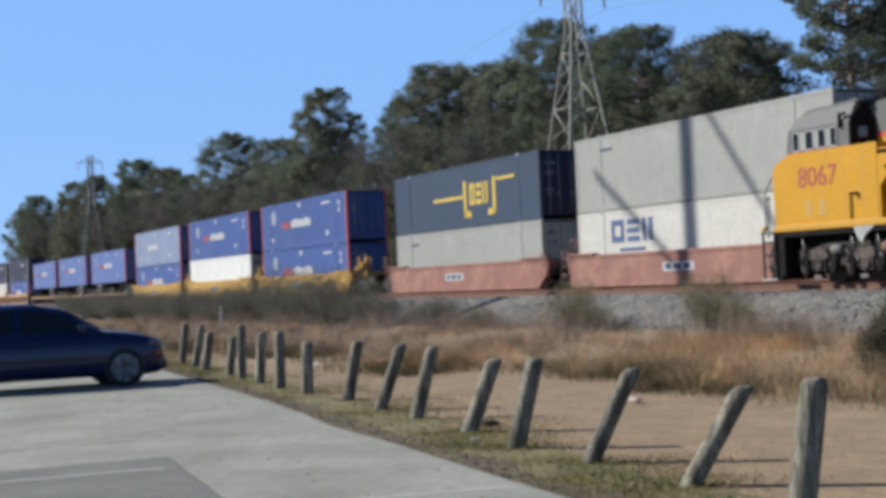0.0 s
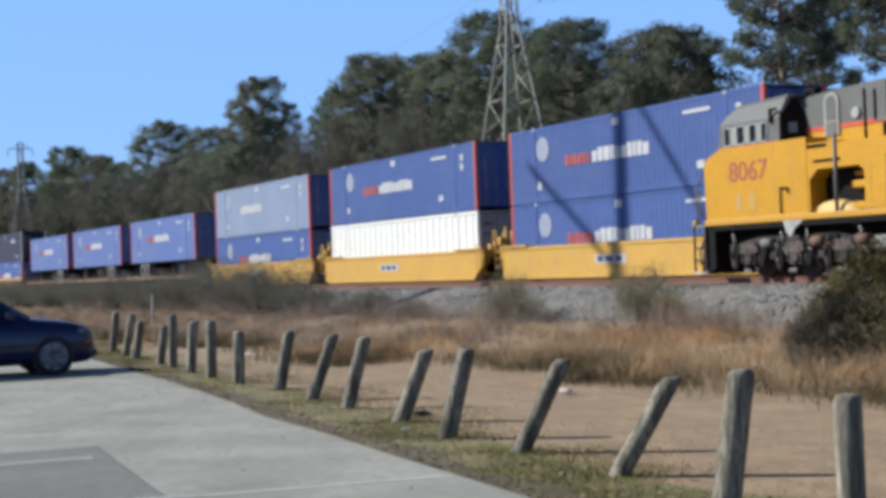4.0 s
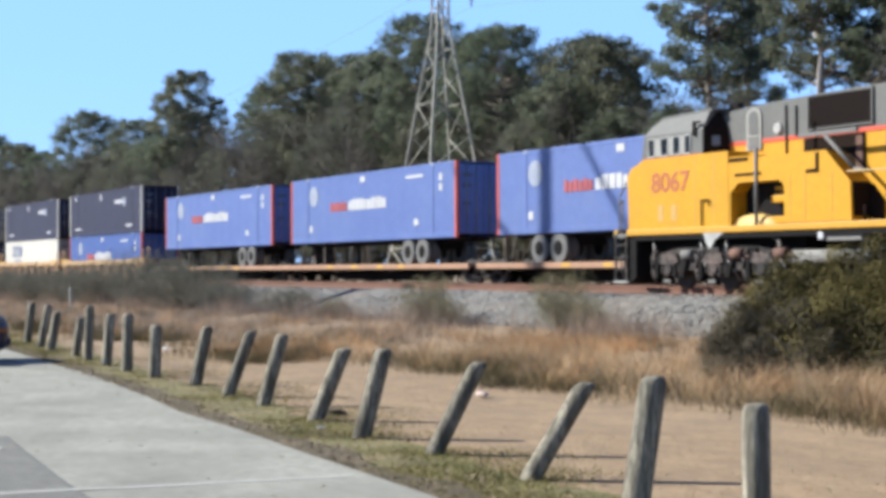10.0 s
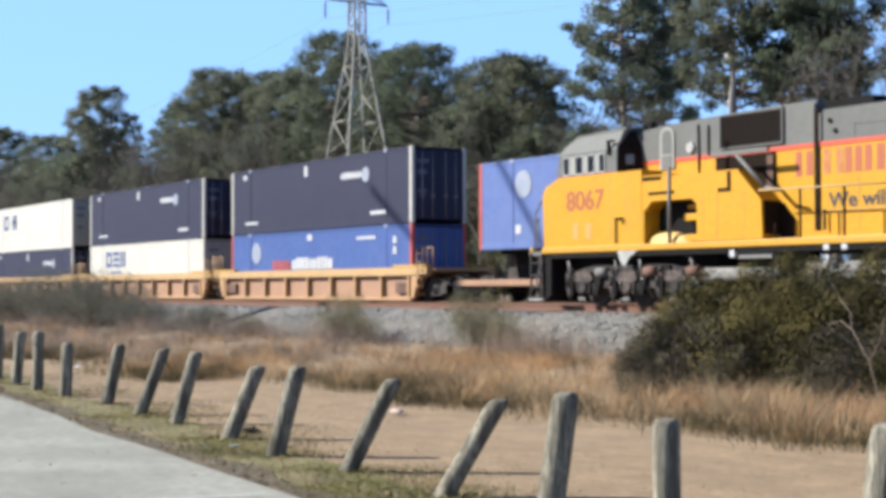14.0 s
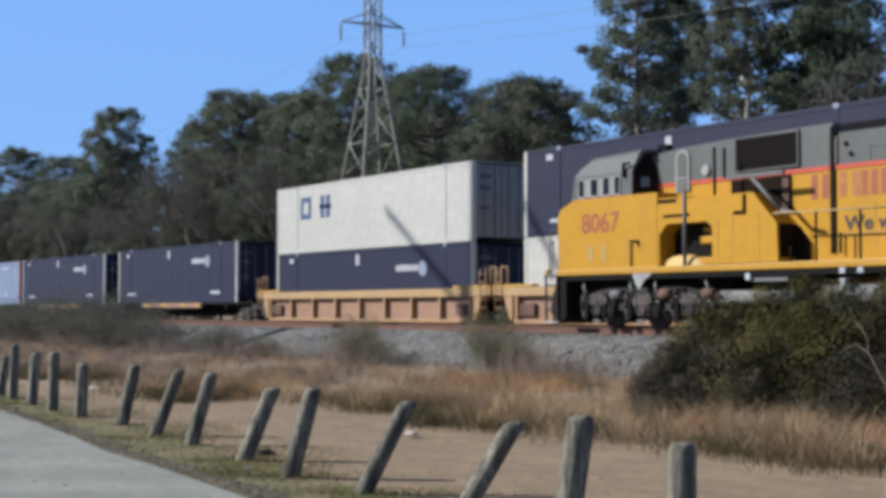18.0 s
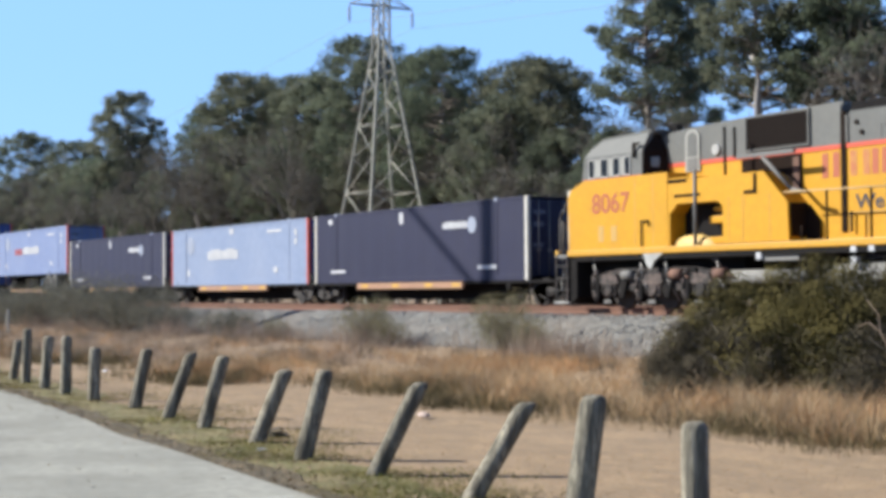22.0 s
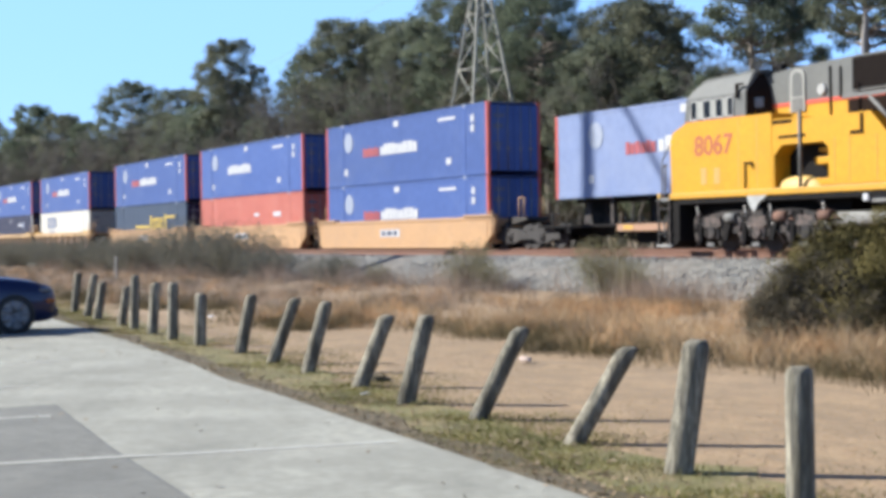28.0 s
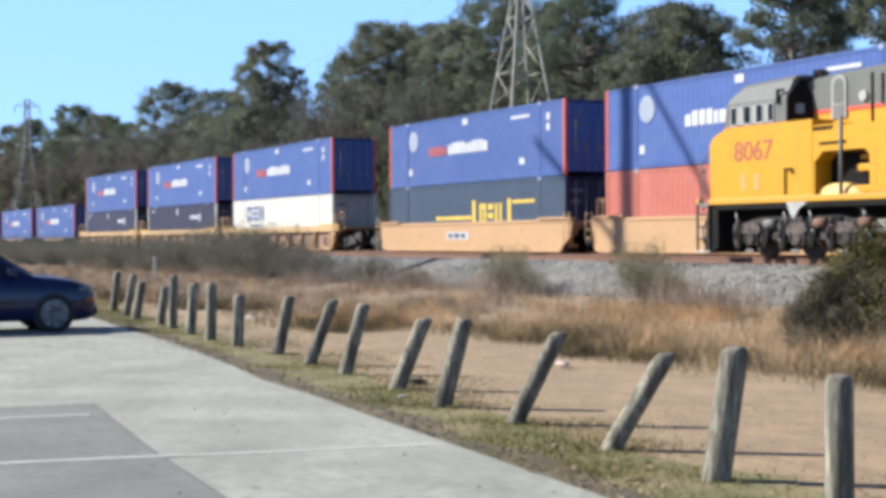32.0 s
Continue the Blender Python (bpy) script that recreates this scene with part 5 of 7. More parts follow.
for x, z0, z1 in ((9.78, 1.72, 2.22), (10.32, 1.72, 2.22), (10.85, 1.72, 2.9), (11.9, 1.72, 2.9), (13.1, 1.7, 2.85), (13.8, 1.7, 2.85)):
    bm = bmesh.new()
    box(bm, x, x + 0.02, -0.858, -0.84, z0, z1)
    part("door_seam", bm, M["ghost"], hood)
bm = bmesh.new()
box(bm, 9.74, 23.0, -0.856, -0.84, 2.20, 2.23)
part("hood_ledge", bm, M["ghost"], hood)
bm = bmesh.new()
for a, b, c, d in ((10.74, 10.76, 3.80, 4.14), (11.78, 11.80, 3.80, 4.08), (10.74, 11.80, 4.10, 4.12)):
    box(bm, a, b, -0.872, -0.85, c, d)
part("hatch_outline", bm, M["tank"], top)
bm = bmesh.new()
box(bm, 9.76, 11.2, -0.74, 0.74, 4.50, 4.72, 0.03)
part("roof_fan_housing", bm, M["black"], top)
bm = bmesh.new()
box(bm, 3.42, 3.62, -0.62, -0.40, 4.58, 4.80, 0.02)
tube(bm, (3.2, -0.51, 4.80), (3.66, -0.51, 4.80), 0.09, 0.04, n=8)
part("air_horn", bm, M["black"], top)
# handrails and stanchions
for x, z1, r in ((5.30, 3.50, 0.05), (8.94, 1.95, 0.03), (9.72, 2.70, 0.03), (11.02, 2.68, 0.03), (12.30, 2.66, 0.03), (14.5, 2.66, 0.03), (16.6, 2.66, 0.03), (18.7, 2.66, 0.03), (20.8, 2.66, 0.03), (22.9, 2.66, 0.03)):
    bm = bmesh.new()
    tube(bm, (x, -1.5, 1.58), (x, -1.5, z1), r, n=6)
    part("stanchion", bm, M["grille_and_shade"] if r < 0.04 else M["tank"], loco)
for x, z0, z1 in ((9.92, 1.78, 2.24), (12.03, 1.72, 2.08)):
    bm = bmesh.new()
    tube(bm, (x, -0.93, z0), (x, -0.93, z1), 0.03, n=6)
    part("door_handle", bm, M["grille_and_shade"], loco)
bm = bmesh.new()
tube(bm, (8.4, -1.5, 2.74), (12.3, -1.5, 2.68), 0.022, n=6)
tube(bm, (12.3, -1.5, 2.68), (23.9, -1.5, 2.66), 0.022, n=6)
part("handrail", bm, M["handrail"], loco)
bm = bmesh.new()
tube(bm, (6.33, -1.42, 2.84), (6.31, -1.42, 4.46), 0.04, n=6)
box(bm, 6.28, 6.42, -1.46, -1.38, 2.80, 2.90)
part("grab_iron", bm, M["black"], loco)
# pilot, steps, hoses and the front rail
bm = bmesh.new()
prism(bm, [(-0.30, 0.12), (-0.12, 1.44), (0.34, 1.44), (0.34, 0.3), (0.05, 0.12)], -1.48, 1.48)
part("pilot", bm, M["black"], loco)
for k in range(4):
    bm = bmesh.new()
    box(bm, -0.62 + 0.04 * k, 0.05, -1.56, -1.22, 0.14 + 0.34 * k, 0.19 + 0.34 * k, 0.01)
    part("step", bm, M["paleplate"] if k == 0 else M["truckgrey"], loco)
for x in (-0.56, -0.05):
    bm = bmesh.new()
    box(bm, x, x + 0.05, -1.55, -1.50, 0.14, 1.44)
    part("step_side", bm, M["truckgrey"], loco)
bm = bmesh.new()
tube(bm, (-0.48, -1.45, 1.45), (-0.44, -1.45, 2.55), 0.024, n=6)
tube(bm, (-0.44, -1.45, 2.55), (-0.12, -1.45, 2.92), 0.024, n=6)
tube(bm, (-0.72, -1.2, 1.3), (-0.62, -1.2, 2.45), 0.024, n=6)
tube(bm, (-0.62, -1.2, 2.45), (-0.48, -1.45, 2.30), 0.024, n=6)
box(bm, -0.66, 0.0, -1.5, 1.5, 1.40, 1.50)
part("front_rail", bm, M["tank"], loco)
bm = bmesh.new()
box(bm, -0.64, -0.52, -1.50, -1.36, 1.42, 1.62, 0.02)
part("step_light", bm, M["wellyellow"], loco)
bm = bmesh.new()
box(bm, -1.05, -0.2, -0.22, 0.22, 0.68, 1.0, 0.04)
part("coupler", bm, M["truckgrey"], loco)
for y in (-1.32, -1.05, -0.75, -0.55, 0.6):
    bm = bmesh.new()
    tube(bm, (-0.3, y, 1.15), (-0.58, y, 0.75), 0.035, n=6)
    tube(bm, (-0.58, y, 0.75), (-0.52, y, 0.38), 0.035, n=6)
    part("air_hose", bm, M["tank"] if y < -1.0 else M["black"], loco)
# two three-axle trucks and the fuel tank
for c in (3.5, 20.6):
    bm = bmesh.new()
    for sd in (-1, 1):
        prism(bm, [(c - 2.75, 0.66), (c - 2.75, 0.90), (c - 2.2, 0.96), (c - 1.5, 1.08), (c + 1.5, 1.08), (c + 2.2, 0.96), (c + 2.75, 0.90), (c + 2.75, 0.66), (c + 2.25, 0.62), (c + 2.05, 0.76), (c + 1.5, 0.76), (c + 1.3, 0.50), (c + 0.75, 0.48), (c + 0.55, 0.74), (c - 0.55, 0.74), (c - 0.75, 0.48), (c - 1.3, 0.50), (c - 1.5, 0.76), (c - 2.05, 0.76), (c - 2.25, 0.62)], sd * 1.14, sd * 1.28)
    box(bm, c - 0.4, c + 0.4, -1.14, 1.14, 0.62, 0.95)
    truck = part("truck_frame", bm, M["truckgrey"], loco)
    for sd in (-1, 1):
        for x in (-1.85, 0.0, 1.85):
            bm = bmesh.new()
            tube(bm, (c + x, sd * 0.69, 0.53), (c + x, sd * 0.83, 0.53), 0.53, n=24)
            tube(bm, (c + x, sd * 0.83, 0.53), (c + x, sd * 1.12, 0.53), 0.14, n=10)
            part("wheel", bm, M["darktruck"], truck)
            bm = bmesh.new()
            box(bm, c + x - 0.24, c + x + 0.24, min(sd * 1.06, sd * 1.36), max(sd * 1.06, sd * 1.36), 0.33, 0.74, 0.05)
            tube(bm, (c + x, sd * 1.34, 0.53), (c + x, sd * 1.42, 0.53), 0.15, n=12)
            part("axle_box", bm, M["dustytruck"] if x == 0.0 else M["truckgrey"], truck)
            bm = bmesh.new()
            prism(bm, [(c + x - 0.42, 0.70), (c + x - 0.30, 0.92), (c + x + 0.30, 0.92), (c + x + 0.42, 0.70), (c + x + 0.24, 0.64), (c + x - 0.24, 0.64)], min(sd * 1.26, sd * 1.40), max(sd * 1.26, sd * 1.40))
            part("journal_cap", bm, M["dustytruck"], truck)
            for d in (-0.36, 0.36):
                bm = bmesh.new()
                for k in range(6):
                    tube(bm, (c + x + d, sd * 1.22, 0.42 + 0.065 * k), (c + x + d, sd * 1.22, 0.455 + 0.065 * k), 0.115, n=10)
                tube(bm, (c + x + d, sd * 1.22, 0.40), (c + x + d, sd * 1.22, 0.82), 0.075, n=8)
                part("coil_spring", bm, M["darktruck"], truck)
        for x in (-0.98, 0.98, 2.6):
            bm = bmesh.new()
            tube(bm, (c + x - 0.26, sd * 1.36, 0.90), (c + x + 0.16, sd * 1.36, 0.90), 0.13, n=12)
            tube(bm, (c + x + 0.16, sd * 1.36, 0.90), (c + x + 0.42, sd * 1.36, 0.78), 0.035, n=6)
            part("brake_cylinder", bm, M["rustplate"] if x > 0 else M["tank"], truck)
        for x in (-2.5, -0.5, 0.5, 2.45):
            bm = bmesh.new()
            tube(bm, (c + x, sd * 1.38, 1.28), (c + x + 0.08, sd * 1.38, 0.75), 0.025, n=6)
            tube(bm, (c + x + 0.08, sd * 1.38, 0.75), (c + x + 0.22, sd * 1.1, 0.22), 0.025, n=6)
            part("sand_pipe", bm, M["steel"], truck)
        for x in (-1.85, 0.0, 1.85):
            bm = bmesh.new()
            for a, b in (((-0.52, 1.02), (-0.66, 0.86)), ((-0.66, 0.86), (-0.70, 0.52)), ((-0.70, 0.52), (-0.56, 0.16))):
                tube(bm, (c + x + a[0], sd * 1.36, a[1]), (c + x + b[0], sd * 1.36, b[1]), 0.055, n=6)
            part("brake_hanger", bm, M["dustytruck"], truck)
            bm = bmesh.new()
            box(bm, c + x - 0.58, c + x - 0.44, min(sd * 1.30, sd * 1.40), max(sd * 1.30, sd * 1.40), 0.26, 0.78, 0.03)
            part("brake_shoe", bm, M["black"], truck)
            bm = bmesh.new()
            prism(bm, [(c + x + 0.42, 0.30), (c + x + 0.50, 0.98), (c + x + 0.66, 1.04), (c + x + 0.78, 0.86), (c + x + 0.58, 0.30)], min(sd * 1.30, sd * 1.37), max(sd * 1.30, sd * 1.37))
            part("brake_lever", bm, M["black"], truck)
            bm = bmesh.new()
            box(bm, c + x - 0.16, c + x + 0.14, min(sd * 1.40, sd * 1.44), max(sd * 1.40, sd * 1.44), 0.14, 0.24, 0.02)
            part("tie_bar", bm, M["tank"], truck)
        for x, w, z, h in ((-2.42, 0.30, 0.60, 0.34), (-1.30, 0.24, 0.70, 0.36), (0.20, 0.30, 0.78, 0.30), (1.28, 0.34, 0.74, 0.32)):
            bm = bmesh.new()
            box(bm, c + x, c + x + w, min(sd * 1.27, sd * 1.35), max(sd * 1.27, sd * 1.35), z, z + h, 0.03)
            part("cover_plate", bm, M["black"], truck)
# black motor and bolster blocks, added to stand in for underframe shade
for c in (3.5, 20.6):
    for x in (-1.2, 0.65):
        bm = bmesh.new()
        box(bm, c + x - 0.62, c + x + 0.62, -0.62, 0.62, 0.22, 1.28, 0.08)
        part("traction_motor", bm, M["black"], loco)
    bm = bmesh.new()
    box(bm, c - 3.0, c + 2.9, -0.9, 0.9, 1.0, 1.30)
    part("bolster", bm, M["black"], loco)
bm = bmesh.new()
box(bm, 9.4, 16.4, -1.35, 1.35, 0.25, 1.06, 0.12)
part("fuel_tank", bm, M["paletank"], loco)
bm = bmesh.new()
tube(bm, (6.15, -1.16, 0.80), (8.9, -1.16, 0.80), 0.17, n=14)
part("air_reservoir", bm, M["paletank"], loco)
bm = bmesh.new()
box(bm, 7.60, 8.78, -1.45, -1.0, 1.16, 1.38, 0.03)
part("equipment_box", bm, M["paletank"], loco)
for x in (9.08, 9.62):
    bm = bmesh.new()
    tube(bm, (x, -1.30, 1.22), (x, -1.0, 1.22), 0.20, n=14)
    part("air_filter", bm, M["grille_and_shade"], loco)
bm = bmesh.new()
bend = [(5.25, -1.36, 1.36), (5.6, -1.36, 1.34), (5.9, -1.36, 1.22), (6.08, -1.36, 1.02), (6.15, -1.30, 0.82)]
for p, q in zip(bend, bend[1:]):
    tube(bm, p, q, 0.045, n=8)
part("brake_hose", bm, M["dustytruck"], loco)
bm = bmesh.new()
prism(bm, [(3.30, 1.44), (3.42, 1.16), (3.58, 1.02), (3.74, 1.24), (4.10, 1.44)], -1.545, -1.50)
part("hanging_bracket", bm, M["paleplate"], loco)
for x, z in ((7.46, 1.20), (10.42, 1.30), (10.94, 1.30), (10.42, 1.02)):
    bm = bmesh.new()
    box(bm, x, x + 0.17, -1.53, -1.40, z, z + 0.17, 0.02)
    part("marker_lamp", bm, M["mark"], loco)

# ---- plants ----
def faces_of(name, V, material, parent=None):
    """A mesh of loose triangles or quads from an array of corners."""
    n, k = V.shape[:2]
    me = bpy.data.meshes.new(name)
    me.vertices.add(n * k)
    me.vertices.foreach_set("co", V.reshape(-1).astype(np.float32))
    me.loops.add(n * k)
    me.loops.foreach_set("vertex_index", np.arange(n * k, dtype=np.int32))
    me.polygons.add(n)
    me.polygons.foreach_set("loop_start", np.arange(0, n * k, k, dtype=np.int32))
    me.polygons.foreach_set("loop_total", np.full(n, k, dtype=np.int32))
    me.update(calc_edges=True)
    me.materials.append(material)
    ob = new(name, me)
    ob.parent = parent
    return ob


def unit(v):
    return v / np.maximum(np.linalg.norm(v, axis=-1, keepdims=True), 1e-9)


def leaf_quads(rng, centres, radii, per, length, width, up=0.3, facing=True):
    """Leaves strewn through soft clumps, thicker towards each clump's skin."""
    c, r = np.repeat(centres, per, 0), np.repeat(radii, per, 0)
    n = len(c)
    d = unit(rng.normal(size=(n, 3)))
    p = c + d * r * (rng.uniform(0.25, 1.08, (n, 1)) ** 0.6)
    u = unit(d * 0.7 + rng.normal(size=(n, 3)) * 0.7 + np.array([0, 0, up]))
    v = unit(np.cross(u, rng.normal(size=(n, 3))))
    if facing:
        f = unit(d + 0.55 * rng.normal(size=(n, 3)) + np.array([0, 0, 0.25]))
        u = unit(np.cross(f, rng.normal(size=(n, 3))))
        v = np.cross(f, u)
        p = p - u * length * 0.4
    ln, wd = length * rng.uniform(0.55, 1.3, (n, 1)), width * rng.uniform(0.6, 1.3, (n, 1))
    return np.stack([p - v * wd * 0.5, p + u * ln * 0.5 - v * wd * 0.62, p + u * ln, p + u * ln * 0.45 + v * wd * 0.62], 1)


def limb(bm, pts, r0, r1, n=6):
    """A bent, tapering limb."""
    rings = []
    for i, p in enumerate(pts):
        a, b = pts[max(i - 1, 0)], pts[min(i + 1, len(pts) - 1)]
        q = (Vector(b) - Vector(a)).to_track_quat('Z', 'Y')
        r = r0 + (r1 - r0) * i / (len(pts) - 1)
        rings.append([bm.verts.new(Vector(p) + q @ Vector((math.cos(2 * math.pi * k / n) * r, math.sin(2 * math.pi * k / n) * r, 0))) for k in range(n)])
    for a, b in zip(rings, rings[1:]):
        for k in range(n):
            bm.faces.new((a[k], a[(k + 1) % n], b[(k + 1) % n], b[k])).smooth = True
    bm.faces.new(rings[-1])


def needle_tufts(rng, centres, radii, per, length, width):
    """Needle sprays: slim triangles, strewn evenly through flat clumps."""
    c, r = np.repeat(centres, per, 0), np.repeat(radii, per, 0)
    n = len(c)
    d = unit(rng.normal(size=(n, 3)))
    p = c + r * d * rng.uniform(0, 1, (n, 1)) ** 0.55
    f = unit(0.6 * d + 0.8 * rng.normal(size=(n, 3)) + np.array([0, 0, 0.45]))
    u = unit(np.cross(f, rng.normal(size=(n, 3))))
    v = np.cross(f, u)
    ln, wd = length * rng.uniform(0.6, 1.35, (n, 1)), width * rng.uniform(0.6, 1.3, (n, 1))
    return np.stack([p - u * ln * 0.5 - v * wd * 0.5, p - u * ln * 0.5 + v * wd * 0.5, p + u * ln * 0.5], 1)


def pine(seed, high, spread, start, sprays, per, dark=False, gaps=0.0, tiers=False):
    """A tall pine: bare lower trunk, limbs out to many sprays of needles that make up an uneven crown with gaps."""
    rng, r = np.random.default_rng(seed), random.Random(seed)
    t = thing("pine_tree", Matrix(), "slender dark pine with ragged crown" if dark else "tall open pine with layered branches and bare trunk" if tiers else "tall pine with bare trunk and rounded grey-green crown", "tree", "pines behind the tracks")
    bm = bmesh.new()
    lean = (r.uniform(-0.5, 0.5), r.uniform(-0.5, 0.5))
    def axis(z):
        k = z / high
        return Vector((lean[0] * k * k + 0.12 * math.sin(k * 7 + seed), lean[1] * k * k, z))
    limb(bm, [axis(high * k / 10 * 0.96) for k in range(11)], 0.011 * high + 0.03, 0.03, 8)
    cs, rs = [], []
    for i in range(sprays):
        k = 0.97 * (i + r.random()) / sprays
        z = high * (start + (1.0 - start) * k)
        if tiers:
            reach = (1.0 - 0.62 * k ** 1.6) * (0.86 + 0.2 * math.sin(z * 2.1 + seed))
        else:
            reach = (0.62 + 0.38 * math.sin(min(1.0, k / 0.45) * math.pi / 2)) if k < 0.45 else math.sqrt(max(0.02, 1 - ((k - 0.45) / 0.57) ** 2))
        f = 0.28 + 0.72 * math.sqrt(r.random())
        a = i * 2.39996 + r.uniform(-0.4, 0.4)
        w = r.uniform(0.55, 1.0) * (0.66 + 0.08 * spread)
        out = max(0.15, spread * reach * f - 0.35 * w)
        p = axis(z) + Vector((math.cos(a) * out, math.sin(a) * out, -0.45 * w))
        if noise.noise((p.x * 0.30 + seed * 3.7, p.y * 0.30, p.z * 0.42)) < gaps - 0.55 and k < 0.9:
            continue
        o = axis(max(high * start * 0.9, z - out * r.uniform(0.15, 0.55) - 0.3))
        if f > 0.5:
            limb(bm, [o, o.lerp(p, 0.5) - Vector((0, 0, 0.06 * out)), p], 0.07 * (1.1 - k) + 0.02, 0.015, 4)
        cs.append(tuple(p))
        rs.append((w, w, w * (r.uniform(0.5, 0.72) if tiers else r.uniform(0.55, 0.8))))
    for k in range(9):
        a, z = r.uniform(0, 6.28), high * start * r.uniform(0.5, 0.98)
        o = axis(z)
        limb(bm, [o, o + Vector((math.cos(a), math.sin(a), 0.2)) * r.uniform(0.5, 2.2)], 0.05, 0.015, 5)
    part("trunk", bm, M["bark"], t)
    V = needle_tufts(rng, np.array(cs), np.array(rs), per, 0.25, 0.11)
    faces_of("crown", V, M["needles_dark"] if dark else M["needles"], t)
    return t


def bare_tree(seed, high):
    """A leafless grey hardwood with forked limbs and fine twigs."""
    rng, r = np.random.default_rng(seed), random.Random(seed)
    t = thing("bare_tree", Matrix(), "leafless grey hardwood tree with fine twigs", "tree", "bare trees behind the tracks")
    bm = bmesh.new()
    tips = []
    def grow(p, d, ln, rad, depth):
        e = p + d * ln
        mid = p.lerp(e, 0.5) + Vector((r.uniform(-1, 1), r.uniform(-1, 1), 0)) * ln * 0.06
        limb(bm, [p, mid, e], rad, rad * 0.62, 5)
        if depth == 0:
            tips.append((mid, d))
            tips.append((e, d))
            return
        for k in range(r.choice((2, 3, 3))):
            nd = (d + Vector((r.uniform(-1, 1), r.uniform(-1, 1), r.uniform(-0.1, 0.7))) * 0.62).normalized()
            grow(e, nd, ln * r.uniform(0.6, 0.8), rad * 0.58, depth - 1)
    grow(Vector((0, 0, 0)), Vector((0, 0, 1)), high * 0.36, 0.012 * high, 4)
    part("trunk", bm, M["twig"], t)
    P = np.array([tuple(p) for p, d in tips])
    V = leaf_quads(rng, P, np.full((len(P), 3), 0.07 * high), 7, 0.9, 0.03, 0.5, False)
    faces_of("twig_crown", V, M["bareleaf"], t)
    return t


def shrub(name, label, seed, rad, high, material, leaves, length, width, wood="twig", twiggy=0.35, airy=False, group="shrubs"):
    """A bush of many stems with small leaves in uneven clumps."""
    rng, r = np.random.default_rng(seed), random.Random(seed)
    t = thing(name, Matrix(), label, "bush", group)
    bm = bmesh.new()
    cs, rs = [], []
    for k in range(int(16 + 10 * rad)):
        a, f = r.uniform(0, 6.28), math.sqrt(r.random())
        e = Vector((math.cos(a) * rad * f, math.sin(a) * rad * f, high * (0.35 + 0.62 * math.sqrt(max(0.0, 1 - f * f * 0.8))) * r.uniform(0.6, 1.05)))
        m = Vector((e.x * 0.45, e.y * 0.45, e.z * 0.6))
        limb(bm, [Vector((e.x * 0.12, e.y * 0.12, -0.03)), m, e], 0.022, 0.006, 5)
        for s in (0.45, 0.75, 1.0):
            if r.random() > twiggy * (1.2 - s):
                cs.append(tuple(Vector((0, 0, 0)).lerp(e, s)))
                w = rad * r.uniform(0.12, 0.30)
                rs.append((w, w, w * 0.8))
    part("branchwork", bm, M[wood], t)
    C, R = np.array(cs), np.array(rs)
    V = leaf_quads(rng, C, R * (1.5 if airy else 1.0), max(8, leaves // len(C)), length, width, 0.4, not airy)
    V[..., 2] = np.maximum(V[..., 2], 0.0)
    faces_of("foliage", V, material, t)
    return t


def mound(name, label, seed, rad, high, material, lumps, per, length, width, group="shrubs"):
    """A dense bush: many rounded lumps of small leaves over a frame of stems, dark between the lumps."""
    rng, r = np.random.default_rng(seed), random.Random(seed)
    t = thing(name, Matrix(), label, "bush", group)
    bm = bmesh.new()
    cs, rs = [], []
    for k in range(lumps):
        a, f = k * 2.4 + r.uniform(-0.5, 0.5), math.sqrt((k + 0.5) / lumps)
        top = high * math.sqrt(max(0.08, 1 - 0.86 * f * f)) * r.uniform(0.72, 1.04)
        for q in (1.0, 0.62, 0.3):
            if q < 1 and f < 0.55:
                continue
            w = rad * r.uniform(0.11, 0.27)
            e = Vector((math.cos(a) * rad * f * (0.93 + 0.1 * q), math.sin(a) * rad * f * (0.93 + 0.1 * q), max(w * 0.5, top * q - w * 0.6)))
            cs.append(tuple(e))
            rs.append((w * 1.15, w * 1.15, w * 0.85))
            limb(bm, [Vector((e.x * 0.12, e.y * 0.12, -0.03)), Vector((e.x * 0.45, e.y * 0.45, e.z * 0.62)), e], 0.022, 0.007, 5)
    part("branchwork", bm, M["twig"], t)
    C, R = np.repeat(np.array(cs), per, 0), np.repeat(np.array(rs), per, 0)
    n = len(C)
    d = unit(rng.normal(size=(n, 3)) + np.array([0, 0, 0.15]))
    p = C + d * R * rng.uniform(0.72, 1.10, (n, 1))
    f = unit(d + 0.22 * rng.normal(size=(n, 3)))
    u = unit(np.cross(f, rng.normal(size=(n, 3))))
    v = np.cross(f, u)
    ln, wd = length * rng.uniform(0.6, 1.3, (n, 1)), width * rng.uniform(0.6, 1.3, (n, 1))
    V = np.stack([p - v * wd * 0.5, p + v * wd * 0.5, p + u * ln], 1)
    V[..., 2] = np.maximum(V[..., 2], 0.0)
    faces_of("foliage", V, material, t)
    return t


